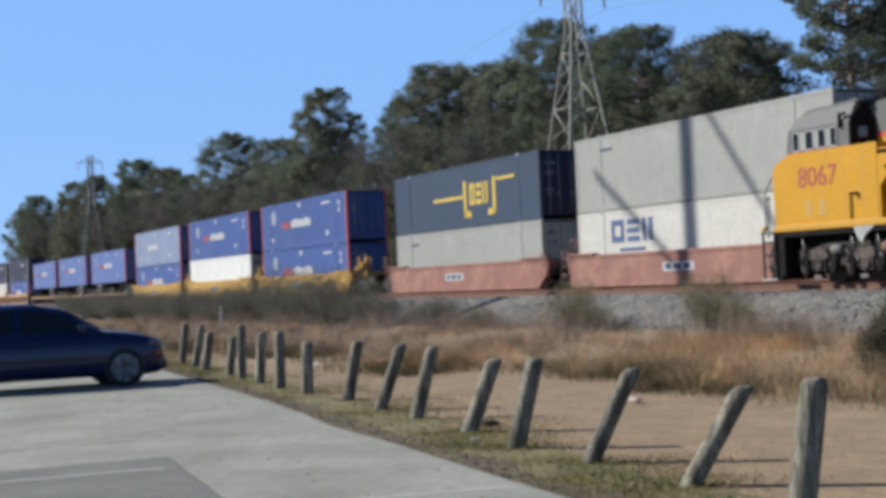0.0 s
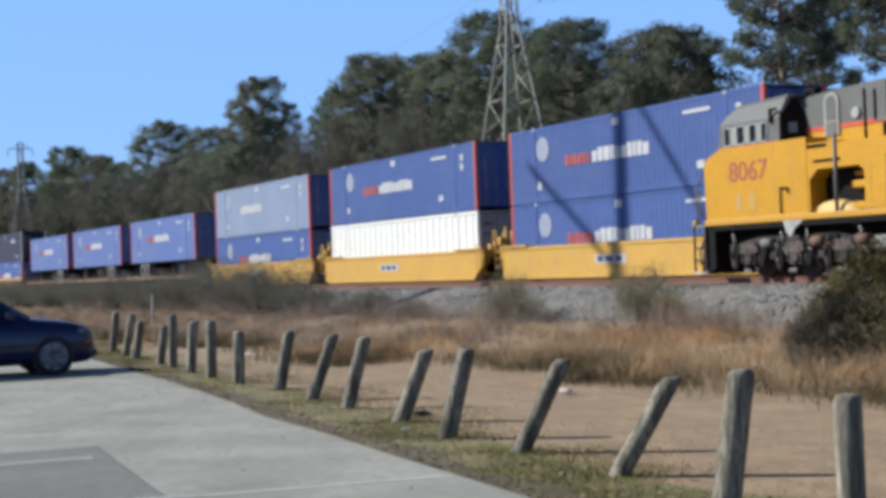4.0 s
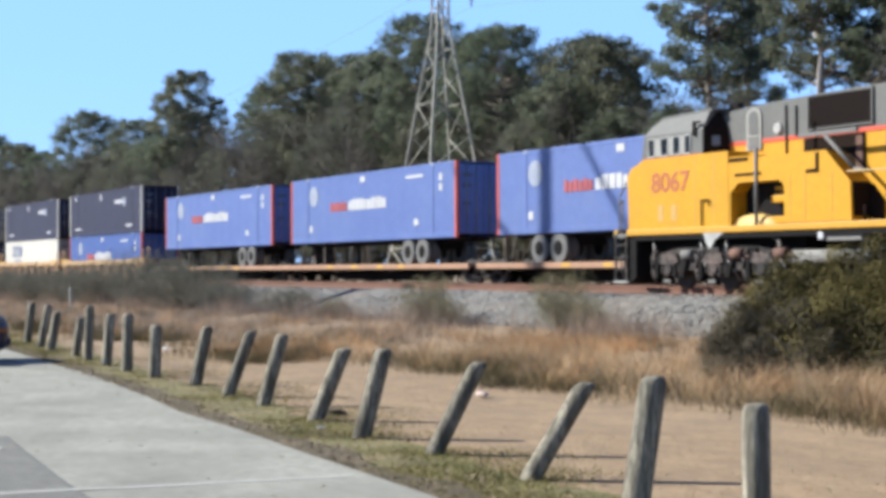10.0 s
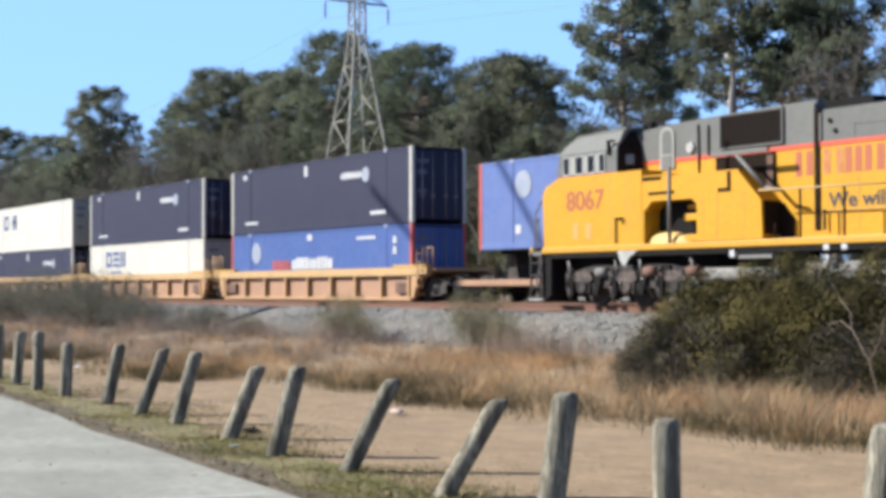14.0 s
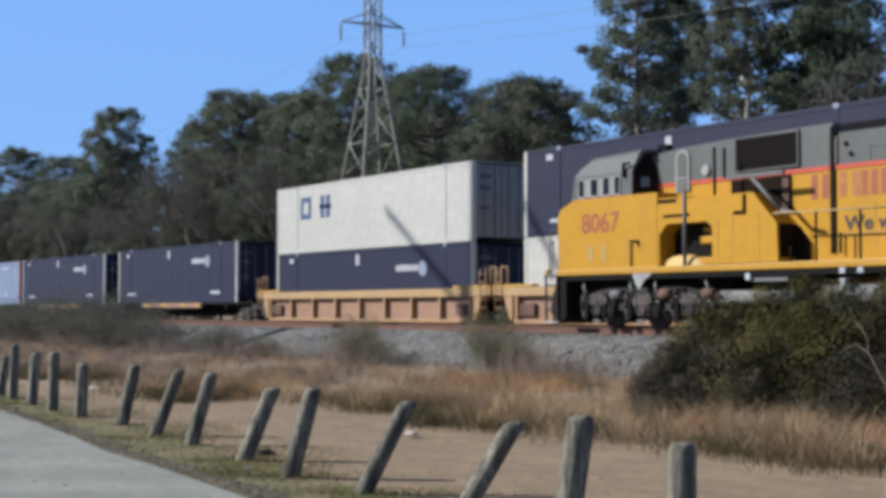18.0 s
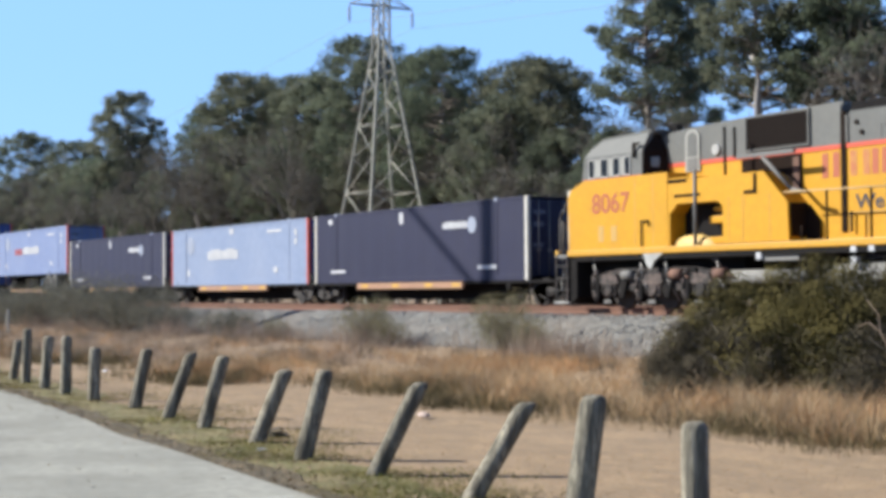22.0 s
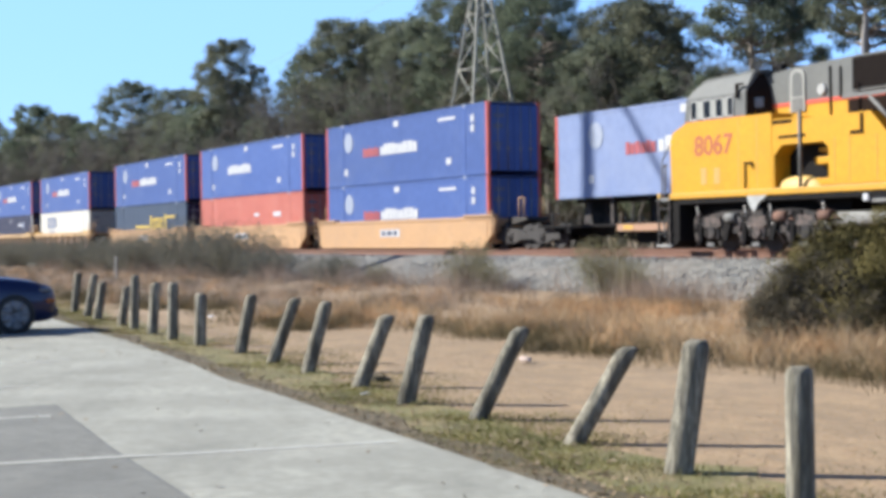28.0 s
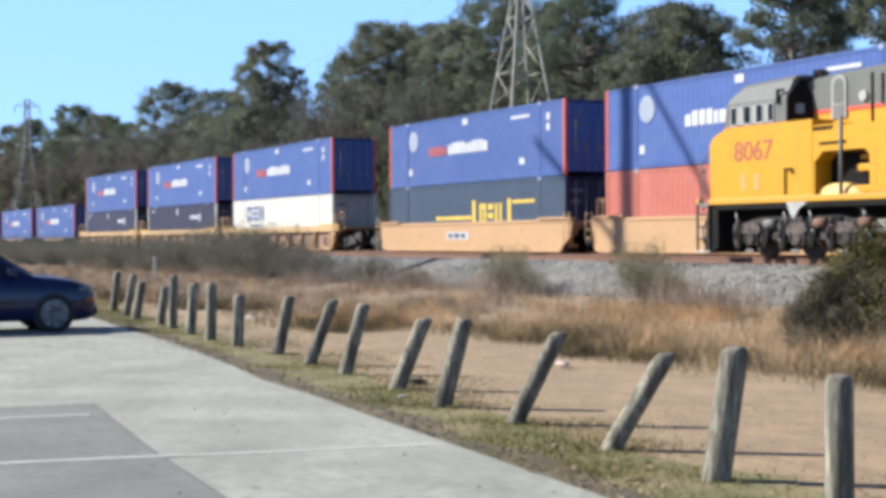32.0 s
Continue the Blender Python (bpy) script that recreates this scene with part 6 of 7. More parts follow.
def blades(name, label, pts, height, width, material, seed, bend=0.45):
    """Grass: one curved blade of two faces for every point."""
    rng = np.random.default_rng(seed)
    n = len(pts)
    a = rng.uniform(0, 2 * np.pi, n)
    h = height * rng.uniform(0.6, 1.25, n)
    side = np.stack([np.cos(a), np.sin(a), np.zeros(n)], 1) * (width * rng.uniform(0.6, 1.3, n))[:, None]
    b = rng.uniform(0, 2 * np.pi, n)
    out = np.stack([np.cos(b), np.sin(b), np.zeros(n)], 1) * (h * bend * rng.uniform(0.1, 1.0, n))[:, None]
    up = np.stack([np.zeros(n), np.zeros(n), h], 1)
    V = np.stack([pts - side, pts + out * 0.3 + up * 0.55 - side * 0.8, pts + out + up * 0.98, pts + out * 0.3 + up * 0.55 + side * 0.8], 1)
    return tagged(faces_of(name, V, material), label, kind="stuff")


# tall orange grass between the field and the railway
def tufts(count, x0, x1, y0, y1, per, spread, seed, patchy=0.5, west=1.0):
    """Points in tufts, thinner and thicker in patches."""
    g = np.random.default_rng(seed)
    x = g.uniform(x0, x1, count)
    y = y0 + (y1 - y0) * g.random(count) + 0.45 * np.sin(x * 0.55) + 0.3 * np.sin(x * 1.9) + np.where(x < -24, -0.8, 0.0)
    k = g.random(count) < np.clip(patchy + 0.5 * np.sin(x * 0.8 + y * 0.9) + 0.3 * np.sin(x * 0.31 - y * 0.5), 0.12, 1) * np.where(x < -27 + 3 * np.sin(y), west, 1.0)
    x, y = x[k], y[k]
    px, py = np.repeat(x, per) + g.normal(0, spread, len(x) * per), np.repeat(y, per) + g.normal(0, spread, len(x) * per)
    far = np.hypot(px - np.repeat(x, per), py - np.repeat(y, per)) / spread
    return np.stack([px, py, np.full(len(px), -0.05)], 1), np.repeat(g.uniform(0.45, 1.4, len(x)), per) * np.clip(1.15 - 0.3 * far, 0.35, 1.2) * np.clip(1.06 - 0.045 * (py - 12), 0.6, 1.1)


p, k = tufts(9600, -95, -4, 11.3, 21.6, 52, 0.15, 41, 0.42, 0.15)
blades("tall_grass", "uneven clumps of tall dry orange-tan grass", p, 0.34 * k, 0.0046, M["sedge"], 5, 1.1)
p, k = tufts(6000, -95, -4, 11.4, 21.8, 34, 0.14, 42, 0.30, 1.9)
p2, k2 = tufts(900, -22, -4, 11.3, 14.6, 40, 0.15, 49, 0.45)
p, k = np.concatenate([p, p2]), np.concatenate([k, k2 * 1.25])
w = p[:, 0] < -29 + 4 * np.sin(p[:, 1] * 1.3)
blades("pale_grass", "pale pinkish grey dry grass", p[w], 0.32 * k[w], 0.0048, M["paleweed"], 15, 1.1)
blades("straw_grass", "yellow-tan straw grass among the orange clumps", p[~w], 0.32 * k[~w], 0.0048, M["straw"], 19, 1.1)
p, k = tufts(3400, -90, -4, 11.4, 21.8, 30, 0.14, 43, 0.24)
blades("brown_weeds", "brown-grey dead weeds among the tall grass", p, 0.42 * k, 0.005, M["brownweed"], 16, 0.7)
p, k = tufts(2600, -85, -8, 20.2, 22.4, 14, 0.3, 45, 0.45)
blades("stalk_weeds", "sparse tall grey-brown weed stalks by the ballast", p, 1.05 * k, 0.006, M["stalk"], 18, 0.5)
p, k = tufts(3600, -75, -4, 10.7, 12.6, 34, 0.22, 44, 0.34)
blades("green_weeds", "low dark olive weeds at the foot of the tall grass", p, 0.24 * k, 0.006, M["oliveweed"], 17, 0.9)
# short mown grass: dry everywhere, green in patches by the posts
rng = np.random.default_rng(11)
n = 60000
fx = -4 - 40 * rng.random(n) ** 1.4
edge = 4.0 - 0.1 * fx
fy = edge + 0.35 + (11.6 - edge) * rng.random(n)
blades("mown_grass", "short dry tan mown grass", np.stack([fx, fy, np.full(n, -0.025)], 1), 0.010, 0.005, M["turf"], 6, 4.0)
n = 120000
fx = -4 - 40 * rng.random(n) ** 1.3
edge = 4.0 - 0.1 * fx
fy = edge + 0.16 + np.abs(rng.normal(0, 0.95, n))
keep = np.sin(fx * 1.7 + fy) + np.sin(fx * 0.47 + fy * 2.1) + np.sin(fx * 3.9 - fy * 2.7) * 0.7 + rng.normal(0, 0.7, n) > 0.45
blades("green_grass", "patchy green grass near the posts", np.stack([fx, fy, np.full(n, -0.03)], 1)[keep], 0.038, 0.005, M["greenturf"], 7, 1.3)
# fallen leaves along the edge of the pavement, a few blown onto it
n = 5200
fx = -3 - 34 * rng.random(n) ** 1.3
fy = 4.15 - 0.1 * fx + np.where(rng.random(n) < 0.025, -2.6 * rng.random(n), np.abs(rng.normal(0.0, 0.9, n)) * np.where(rng.random(n) < 0.5, 0.4, 1.0))
c = np.stack([fx, fy, np.where(fy > 4.15 - 0.1 * fx, -0.002, 0.008)], 1)
u = unit(rng.normal(size=(n, 3)) * np.array([1, 1, 0.3])) * (0.022 * rng.uniform(0.6, 1.5, (n, 1)))
v = np.cross(unit(u), np.array([0, 0, 1.0])) * (0.016 * rng.uniform(0.6, 1.4, (n, 1)))
V = np.stack([c - u, c - v + np.array([0, 0, 0.006]), c + u, c + v], 1)
tagged(faces_of("fallen_leaves", V, M["deadleaf"]), "scattered dry brown and pale fallen leaves", kind="stuff")

# shrubs by the line
grey = shrub("grey_bush", "twiggy grey-green winter bush on the ballast foot", 3, 2.2, 2.0, M["greybush"], 12000, 0.18, 0.015, twiggy=0.5, airy=True)
small = shrub("small_bush", "small olive-green bush below the track", 5, 1.0, 1.5, M["olivebush"], 5600, 0.15, 0.009, twiggy=0.5, airy=True)
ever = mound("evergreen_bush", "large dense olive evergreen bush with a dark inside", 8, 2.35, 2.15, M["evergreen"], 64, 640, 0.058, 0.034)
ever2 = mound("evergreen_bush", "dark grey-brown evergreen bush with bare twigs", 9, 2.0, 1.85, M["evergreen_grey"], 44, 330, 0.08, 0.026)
for proto, spots in ((grey, ((-58.5, 20.8, 20, 1.02), (-63.5, 21.0, 130, 1.12), (-69.0, 20.6, 250, 0.92), (-72.4, 20.9, 30, 0.8), (-75.8, 20.9, 310, 0.9), (-79.4, 20.3, 220, 0.78), (-83.2, 20.8, 80, 0.9), (-87.0, 20.3, 140, 0.8), (-91.0, 20.8, 170, 0.88), (-95.2, 20.3, 60, 0.8), (-99.6, 20.7, 30, 0.92), (-104.5, 20.4, 270, 0.85), (-110.0, 20.6, 200, 0.9), (-116.5, 20.4, 110, 0.9), (-54.8, 21.1, 60, 0.62), (-49.3, 21.4, 60, 0.5))),
                     (small, ((-38.6, 21.2, 0, 0.92), (-36.9, 20.9, 140, 0.55), (-31.2, 21.0, 70, 1.0), (-29.6, 20.6, 200, 0.6), (-44.5, 21.0, 100, 0.5))),
                     (ever, ((-17.0, 17.2, 10, 0.94), (-14.2, 16.2, 140, 0.93), (-11.8, 17.2, 250, 0.78))),
                     (ever2, ((-18.9, 17.6, 60, 0.74), (-15.6, 14.6, 100, 0.72), (-12.6, 14.9, 210, 0.72)))):
    for i, (x, y, rz, k) in enumerate(spots):
        ob = proto if i == 0 else copy_thing(proto, Matrix())
        ob.matrix_basis = pose(x, y, -0.02 if y < 20 else bed_z(y) - 0.04, 0, 0, rz) @ Matrix.Diagonal((k, k, k, 1))

stray = thing("dead_branch", pose(-11.73, 13.3, -0.05), "pale forked dead branch leaning in front of the evergreen bush", "branch")
for pts, r0 in ((((0, 0, 0), (0.02, 0, 0.42), (-0.08, 0, 0.74), (-0.36, 0.03, 1.10), (-0.56, 0.06, 1.20), (-0.74, 0.1, 1.15)), 0.012), (((-0.36, 0.03, 1.10), (-0.40, 0.05, 1.30), (-0.62, 0.1, 1.46)), 0.007), (((-0.08, 0, 0.74), (0.10, -0.02, 0.98), (0.14, 0, 1.25)), 0.006)):
    bm = bmesh.new()
    limb(bm, [Vector(q) for q in pts], r0, 0.004, 6)
    part("stem" if r0 > 0.01 else "fork", bm, M["stalk"], stray)

# pines along the far side: x, y, height
P1, P2, P3 = pine(21, 22.0, 5.0, 0.42, 235, 170, gaps=0.30), pine(22, 22.0, 4.2, 0.46, 200, 170, gaps=0.22), pine(23, 21.0, 5.4, 0.38, 260, 165, gaps=0.18)
P4, P5, P6 = pine(24, 20.0, 3.3, 0.42, 170, 170, True, 0.20), pine(25, 23.0, 3.5, 0.52, 185, 160, False, 0.39, True), pine(27, 15.0, 4.3, 0.26, 190, 170, gaps=0.20)
B1, B2 = bare_tree(31, 13.0), bare_tree(32, 11.0)
ROWS = (
    (P1, 22.0, ((-343, 54, 25.4, 0), (-241, 54, 24.0, 40), (-99.5, 54, 21.4, 300), (-104.5, 58, 20.6, 130), (-226, 55, 21.3, 60))),
    (P2, 22.0, ((-300, 55, 24.8, 0), (-151.5, 54, 23.2, 80), (-154.6, 56, 19.5, 200), (-262, 57, 22, 70), (-218, 56, 19.5, 150), (-110, 55, 19.4, 90), (-129.0, 54, 18.9, 20), (-92.8, 55, 18.9, 60), (-321, 58, 23, 330))),
    (P3, 21.0, ((-188, 54, 22.4, 0), (-120.5, 54, 21.3, 120), (-122.5, 56, 20.9, 30), (-176, 57, 20.4, 300), (-87.2, 54, 18.7, 240), (-114.5, 57, 20.6, 100), (-375, 56, 24, 50), (-79.8, 55, 17.0, 10))),
    (P4, 20.0, ((-277, 54, 24.4, 0), (-233, 58, 21, 130), (-56.0, 60, 17.0, 50), (-47.0, 60, 16.0, 300), (-253, 56, 22, 140))),
    (P5, 23.0, ((-63.9, 52.5, 23.5, 10), (-55.6, 53, 22.5, 130), (-53.4, 54.5, 21.5, 250), (-50.9, 55, 23.0, 60), (-43.6, 54, 20, 200), (-69.5, 60, 23.0, 280))),
    (P6, 15.0, ((-84.5, 56, 14.5, 0), (-90, 60, 15.5, 60), (-76.8, 52, 14.0, 140), (-72.5, 53, 11.5, 30), (-63, 50, 10.5, 220), (-76.3, 55, 16.4, 250), (-89, 56, 12.5, 190), (-96, 53, 13, 40), (-115, 60, 17, 180), (-125, 57, 16.5, 240), (-139.5, 54, 14.2, 100), (-145, 52, 11.0, 30), (-152.5, 53, 16.0, 120), (-166, 56, 17.6, 90), (-171, 54, 17.0, 150), (-206, 58, 16.5, 210), (-251, 60, 19, 0), (-97, 60, 17, 310), (-285, 60, 20, 170), (-330, 60, 21, 250), (-159, 52, 15, 20), (-122, 51, 13, 70), (-108, 51, 13.5, 260))),
    (B1, 13.0, ((-210, 50, 13, 0), (-176, 49, 14, 90), (-140, 50, 11, 30), (-121, 49, 11, 200), (-103, 50, 11.5, 120), (-84.5, 55, 10.5, 60), (-57, 48, 8, 100), (-44.2, 50, 12.2, 130), (-59.5, 51, 10.5, 70), (-66.5, 51, 11, 200), (-51.5, 52, 10, 140), (-155, 49, 12, 20), (-93, 50, 11.5, 290), (-98, 48, 13.5, 40), (-115, 48, 14, 75), (-126, 48, 13, 160), (-147, 48, 12.5, 310), (-166, 48, 14.5, 240), (-184, 48, 14, 15), (-200, 48, 15, 120), (-91, 54, 12.5, 210), (-74, 50, 11.5, 330), (-230, 48, 15, 50), (-262, 48, 16, 200), (-290, 48, 16, 100))),
    (B2, 11.0, ((-190, 48, 11, 0), (-160, 49, 11, 140), (-131, 49, 10, 250), (-112, 49, 10, 70), (-93, 52, 9.5, 180), (-70, 49, 9, 20), (-40, 47, 9, 210), (-68, 48, 7.5, 130), (-107, 47, 11.5, 10), (-120, 47, 12, 95), (-136, 47, 11.5, 170), (-94, 47, 10.5, 260), (-86, 54, 10.5, 330), (-172, 47, 12.5, 60), (-152, 47, 11.5, 220), (-192, 47, 12.5, 300), (-215, 47, 13, 40), (-245, 47, 14, 150))))
for proto, full, spots in ROWS:
    for i, (x, y, h, rz) in enumerate(spots):
        ob = proto if i == 0 else copy_thing(proto, Matrix())
        k = h / full
        ob.matrix_basis = pose(x, y, -0.05, 0, 0, rz) @ Matrix.Diagonal((k, k, k, 1))

# a bare bent trunk among the last pines
snag = thing("dead_tree", pose(-53.9, 51, 0), "bare pale dead pine trunk, bent at the top", "tree", "bare trees behind the tracks")
bm = bmesh.new()
limb(bm, [(0, 0, -0.1), (0.1, 0, 4), (0.05, 0, 8), (0.0, 0.1, 10.4), (0.15, 0.1, 11.6), (0.05, 0.1, 12.4), (-0.35, 0.1, 12.9)], 0.24, 0.09, 8)
part("trunk", bm, M["palebark"], snag)
for z, a, ln in ((6.2, 0.4, 1.4), (7.8, 2.6, 1.1), (9.4, 5.2, 1.2), (10.6, 0.9, 0.9)):
    bm = bmesh.new()
    limb(bm, [(0.05, 0, z), (0.05 + math.cos(a) * ln * 0.6, math.sin(a) * ln * 0.6, z + 0.25), (0.05 + math.cos(a) * ln, math.sin(a) * ln, z + 0.75)], 0.05, 0.015, 5)
    part("stub_branch", bm, M["palebark"], snag)

# the wood behind, too deep to tell trees apart
rng = np.random.default_rng(77)
n = 2300
cx = -420 + 405 * rng.random(n)
cy = rng.uniform(60, 86, n)
ways = np.array([math.atan2(x, y) for _, _, spots in ROWS[:5] for x, y, h, rz in spots])
rises = np.array([(h - 1.5) / math.hypot(x, y) for _, _, spots in ROWS[:5] for x, y, h, rz in spots])
near = rises[None] * np.exp(-((np.arctan2(cx, cy)[:, None] - ways[None]) / 0.02) ** 2)
near *= np.where(np.arctan2(cx, cy) > -0.92, 0.52, 1.0)[:, None]     # open behind the last pines
top_z = np.clip(1.0 + 0.74 * np.maximum(near.max(1), np.where(cx < -190, 0.085, 0.055)) * np.hypot(cx, cy), 5, 22)
cz = 0.6 + (top_z - 0.6) * rng.random(n) ** 0.8
R = np.stack([rng.uniform(1.2, 2.6, n), rng.uniform(1.2, 2.6, n), rng.uniform(1.0, 2.2, n)], 1)
V = needle_tufts(rng, np.stack([cx, cy, cz], 1), R, 120, 0.6, 0.3)
V[..., 2] = np.maximum(V[..., 2], 0.05)
tagged(faces_of("far_woods", V, M["farwood"]), "deep mixed wood of pines and bare hardwoods", kind="stuff")
n = 400
cx = -330 + 305 * rng.random(n)
cy = rng.uniform(46, 53, n)
cy = np.where(np.abs(cx + 85.5) < 7, cy + 8, cy)      # clear of the tower
cz = 0.4 + 7.0 * rng.random(n) ** 1.3
V = leaf_quads(rng, np.stack([cx, cy, cz], 1), np.full((n, 3), 1.7), 32, 1.1, 0.045, 0.8, False)
V[..., 2] = np.maximum(V[..., 2], 0.05)
tagged(faces_of("undergrowth", V, M["bareleaf"]), "grey-brown bare undergrowth at the wood's edge", kind="stuff")

# ---- leaning wooden posts between parking ground and grass: x, y, height, lean in x and y ----
POSTS = [
    (-5.04, 5.67, 0.89, 0.09, 0.06), (-6.70, 5.84, 0.78, 0.0, 0.0), (-8.00, 5.94, 0.86, 0.08, 0.10), (-9.55, 6.13, 0.71, 0.23, 0.35),
    (-11.28, 6.26, 0.77, 0.19, 0.34), (-12.70, 6.27, 0.82, 0.09, 0.19), (-14.43, 6.59, 0.74, 0.13, 0.27), (-16.38, 6.81, 0.82, 0.09, 0.21),
    (-17.85, 6.94, 0.81, 0.11, 0.28), (-19.72, 7.19, 0.80, 0.06, 0.16), (-21.47, 7.20, 0.77, 0.01, 0.02), (-23.08, 7.29, 0.90, 0.01, 0.02),
    (-24.71, 7.45, 0.86, 0.02, 0.07), (-26.51, 7.66, 0.95, 0.01, 0.03), (-27.74, 7.78, 0.71, 0.03, 0.10), (-30.08, 7.94, 0.75, 0.03, 0.12),
    (-31.60, 8.12, 0.87, 0.04, 0.17), (-33.85, 8.41, 0.88, 0.03, 0.10),
]
for i, (x, y, h, dx, dy) in enumerate(POSTS):
    bm = bmesh.new()
    r, n = random.Random(i), 14
    rad = r.uniform(0.082, 0.094)
    rings = []
    prof = [(-0.25, 1.02), (0.1, 1.03), (0.35, 1.0), (0.7, 0.98), (0.93, 0.97), (0.975, 0.86), (1.0, 0.6)]
    for s, w in prof:
        c = Vector((dx * s, dy * s, h * s))
        rings.append([bm.verts.new(c + Vector((math.cos(2 * math.pi * k / n), math.sin(2 * math.pi * k / n), 0)) * rad * w * (1 + 0.05 * noise.noise((k * 1.3, s * 3, i)))) for k in range(n)])
    for a, b in zip(rings, rings[1:]):
        for k in range(n):
            bm.faces.new((a[k], a[(k + 1) % n], b[(k + 1) % n], b[k])).smooth = True
    bm.faces.new(rings[-1])
    tilt = math.degrees(math.atan2(math.hypot(dx, dy), h))
    ob = link("wooden_post", bm, M["post"])
    ob.matrix_basis = pose(x, y, -0.005)
    tagged(ob, "upright weathered grey round wooden post in the grass" if tilt < 8 else "leaning weathered grey round wooden post in the grass" if tilt < 22 else "steeply leaning weathered grey round wooden post", "post", "row of posts")

rng = np.random.default_rng(61)
foot = np.array([(x, y) for x, y, h, dx, dy in POSTS])
feet = np.repeat(foot, 150, 0) + rng.normal(0, 0.14, (len(foot) * 150, 2)) * np.array([1.6, 1.0])
blades("post_grass", "small green grass tufts round the feet of the posts", np.column_stack([feet, np.full(len(feet), -0.03)]), 0.055, 0.005, M["greenturf"], 62, 1.2)

# ---- lattice towers of the power line along the railway ----
def lattice_tower(x, y, label, metal):
    t = thing("lattice_tower", pose(x, y, 0), label, "pylon", "power line towers")
    def half(z):
        return 2.85 - 0.139 * z if z < 17.5 else max(0.36, 0.42 - 0.005 * (z - 17.5))
    levels = [0, 3.0, 5.6, 8.0, 10.3, 12.4, 14.3, 16.0, 17.5, 18.7, 19.9, 21.1, 22.3, 23.5, 24.7]
    corners = ((-1, -1), (1, -1), (1, 1), (-1, 1))
    for a, b in corners:
        bm = bmesh.new()
        limb(bm, [(a * half(z), b * half(z), z) for z in levels], 0.112, 0.07, 5)
        part("leg", bm, metal, t)
    for i in range(4):
        (a0, b0), (a1, b1) = corners[i], corners[(i + 1) % 4]
        for k, (z0, z1) in enumerate(zip(levels, levels[1:])):
            h0, h1 = half(z0), half(z1)
            bm = bmesh.new()
            if k % 2:
                tube(bm, (a0 * h0, b0 * h0, z0), (a1 * h1, b1 * h1, z1), 0.042, n=5)
            else:
                tube(bm, (a1 * h0, b1 * h0, z0), (a0 * h1, b0 * h1, z1), 0.042, n=5)
            if z0 < 17.4 and k % 2 == 0 or z0 > 17.4:
                tube(bm, (a0 * h1, b0 * h1, z1), (a1 * h1, b1 * h1, z1), 0.04, n=5)
            part("brace", bm, metal, t)
    for z, w in ((20.2, 2.35), (23.6, 2.0)):
        for s in (-1, 1):
            for d in (-0.36, 0.36):
                bm = bmesh.new()
                tube(bm, (d, 0, z + 0.05), (0, s * w, z), 0.05, n=5)
                part("cross_arm", bm, metal, t)
                bm = bmesh.new()
                tube(bm, (d, s * 0.36, z + 0.75), (0, s * w, z), 0.04, n=5)
                part("arm_stay", bm, metal, t)
        for s in (-1, 1):
            bm = bmesh.new()
            tube(bm, (0, s * w, z), (0, s * w, z - 1.25), 0.03, n=6)
            for k in range(7):
                tube(bm, (0, s * w, z - 0.25 - 0.13 * k), (0, s * w, z - 0.31 - 0.13 * k), 0.10, n=8)
            part("insulator", bm, M["steel"], t)
    return t


lattice_tower(-85.5, 48.0, "galvanised steel lattice tower behind the tracks", M["galv"])
lattice_tower(-249.0, 48.0, "distant dull grey lattice tower of the power line", M["dullsteel"])
for y in (-2.35, 2.35):
    bm = bmesh.new()
    pts = []
    for x0, x1 in ((-249.0, -85.5), (-85.5, 78.0)):
        pts += [Vector((x0 + (x1 - x0) * k / 20, 48.0 + y, 18.95 - 4.4 * 4 * (k / 20) * (1 - k / 20))) for k in range(0 if not pts else 1, 21)]
    limb(bm, pts, 0.011, 0.011, 4)
    tagged(link("power_line", bm, M["dullsteel"]), "thin sagging power line wire", "cable", "power line wires")

# the tall pole out of view whose shade falls on the passing containers
pole = thing("transmission_pole", pose(-68.14, 1.92, 0), "tall wooden transmission pole with braced arm", "utility pole")
bm = bmesh.new()
limb(bm, [(0, 0, -0.5), (0, 0, 15), (0, 0, 33.5)], 0.40, 0.30, 12)
part("mast", bm, M["polewood"], pole)
bm = bmesh.new()
tube(bm, (-6.5, 0, 28.9), (0.0, 0, 24.6), 0.13, n=8)
part("arm", bm, M["polewood"], pole)
bm = bmesh.new()
tube(bm, (0.0, 0, 32.0), (6.6, 0, 24.4), 0.12, n=8)
part("stay", bm, M["polewood"], pole)

# ---- parked saloon car, nose towards the grass ----
car = thing("parked_car", pose(-27.1, 6.22, 0, 0, 0, 90), "dark blue four-door saloon parked on the pavement", "car")


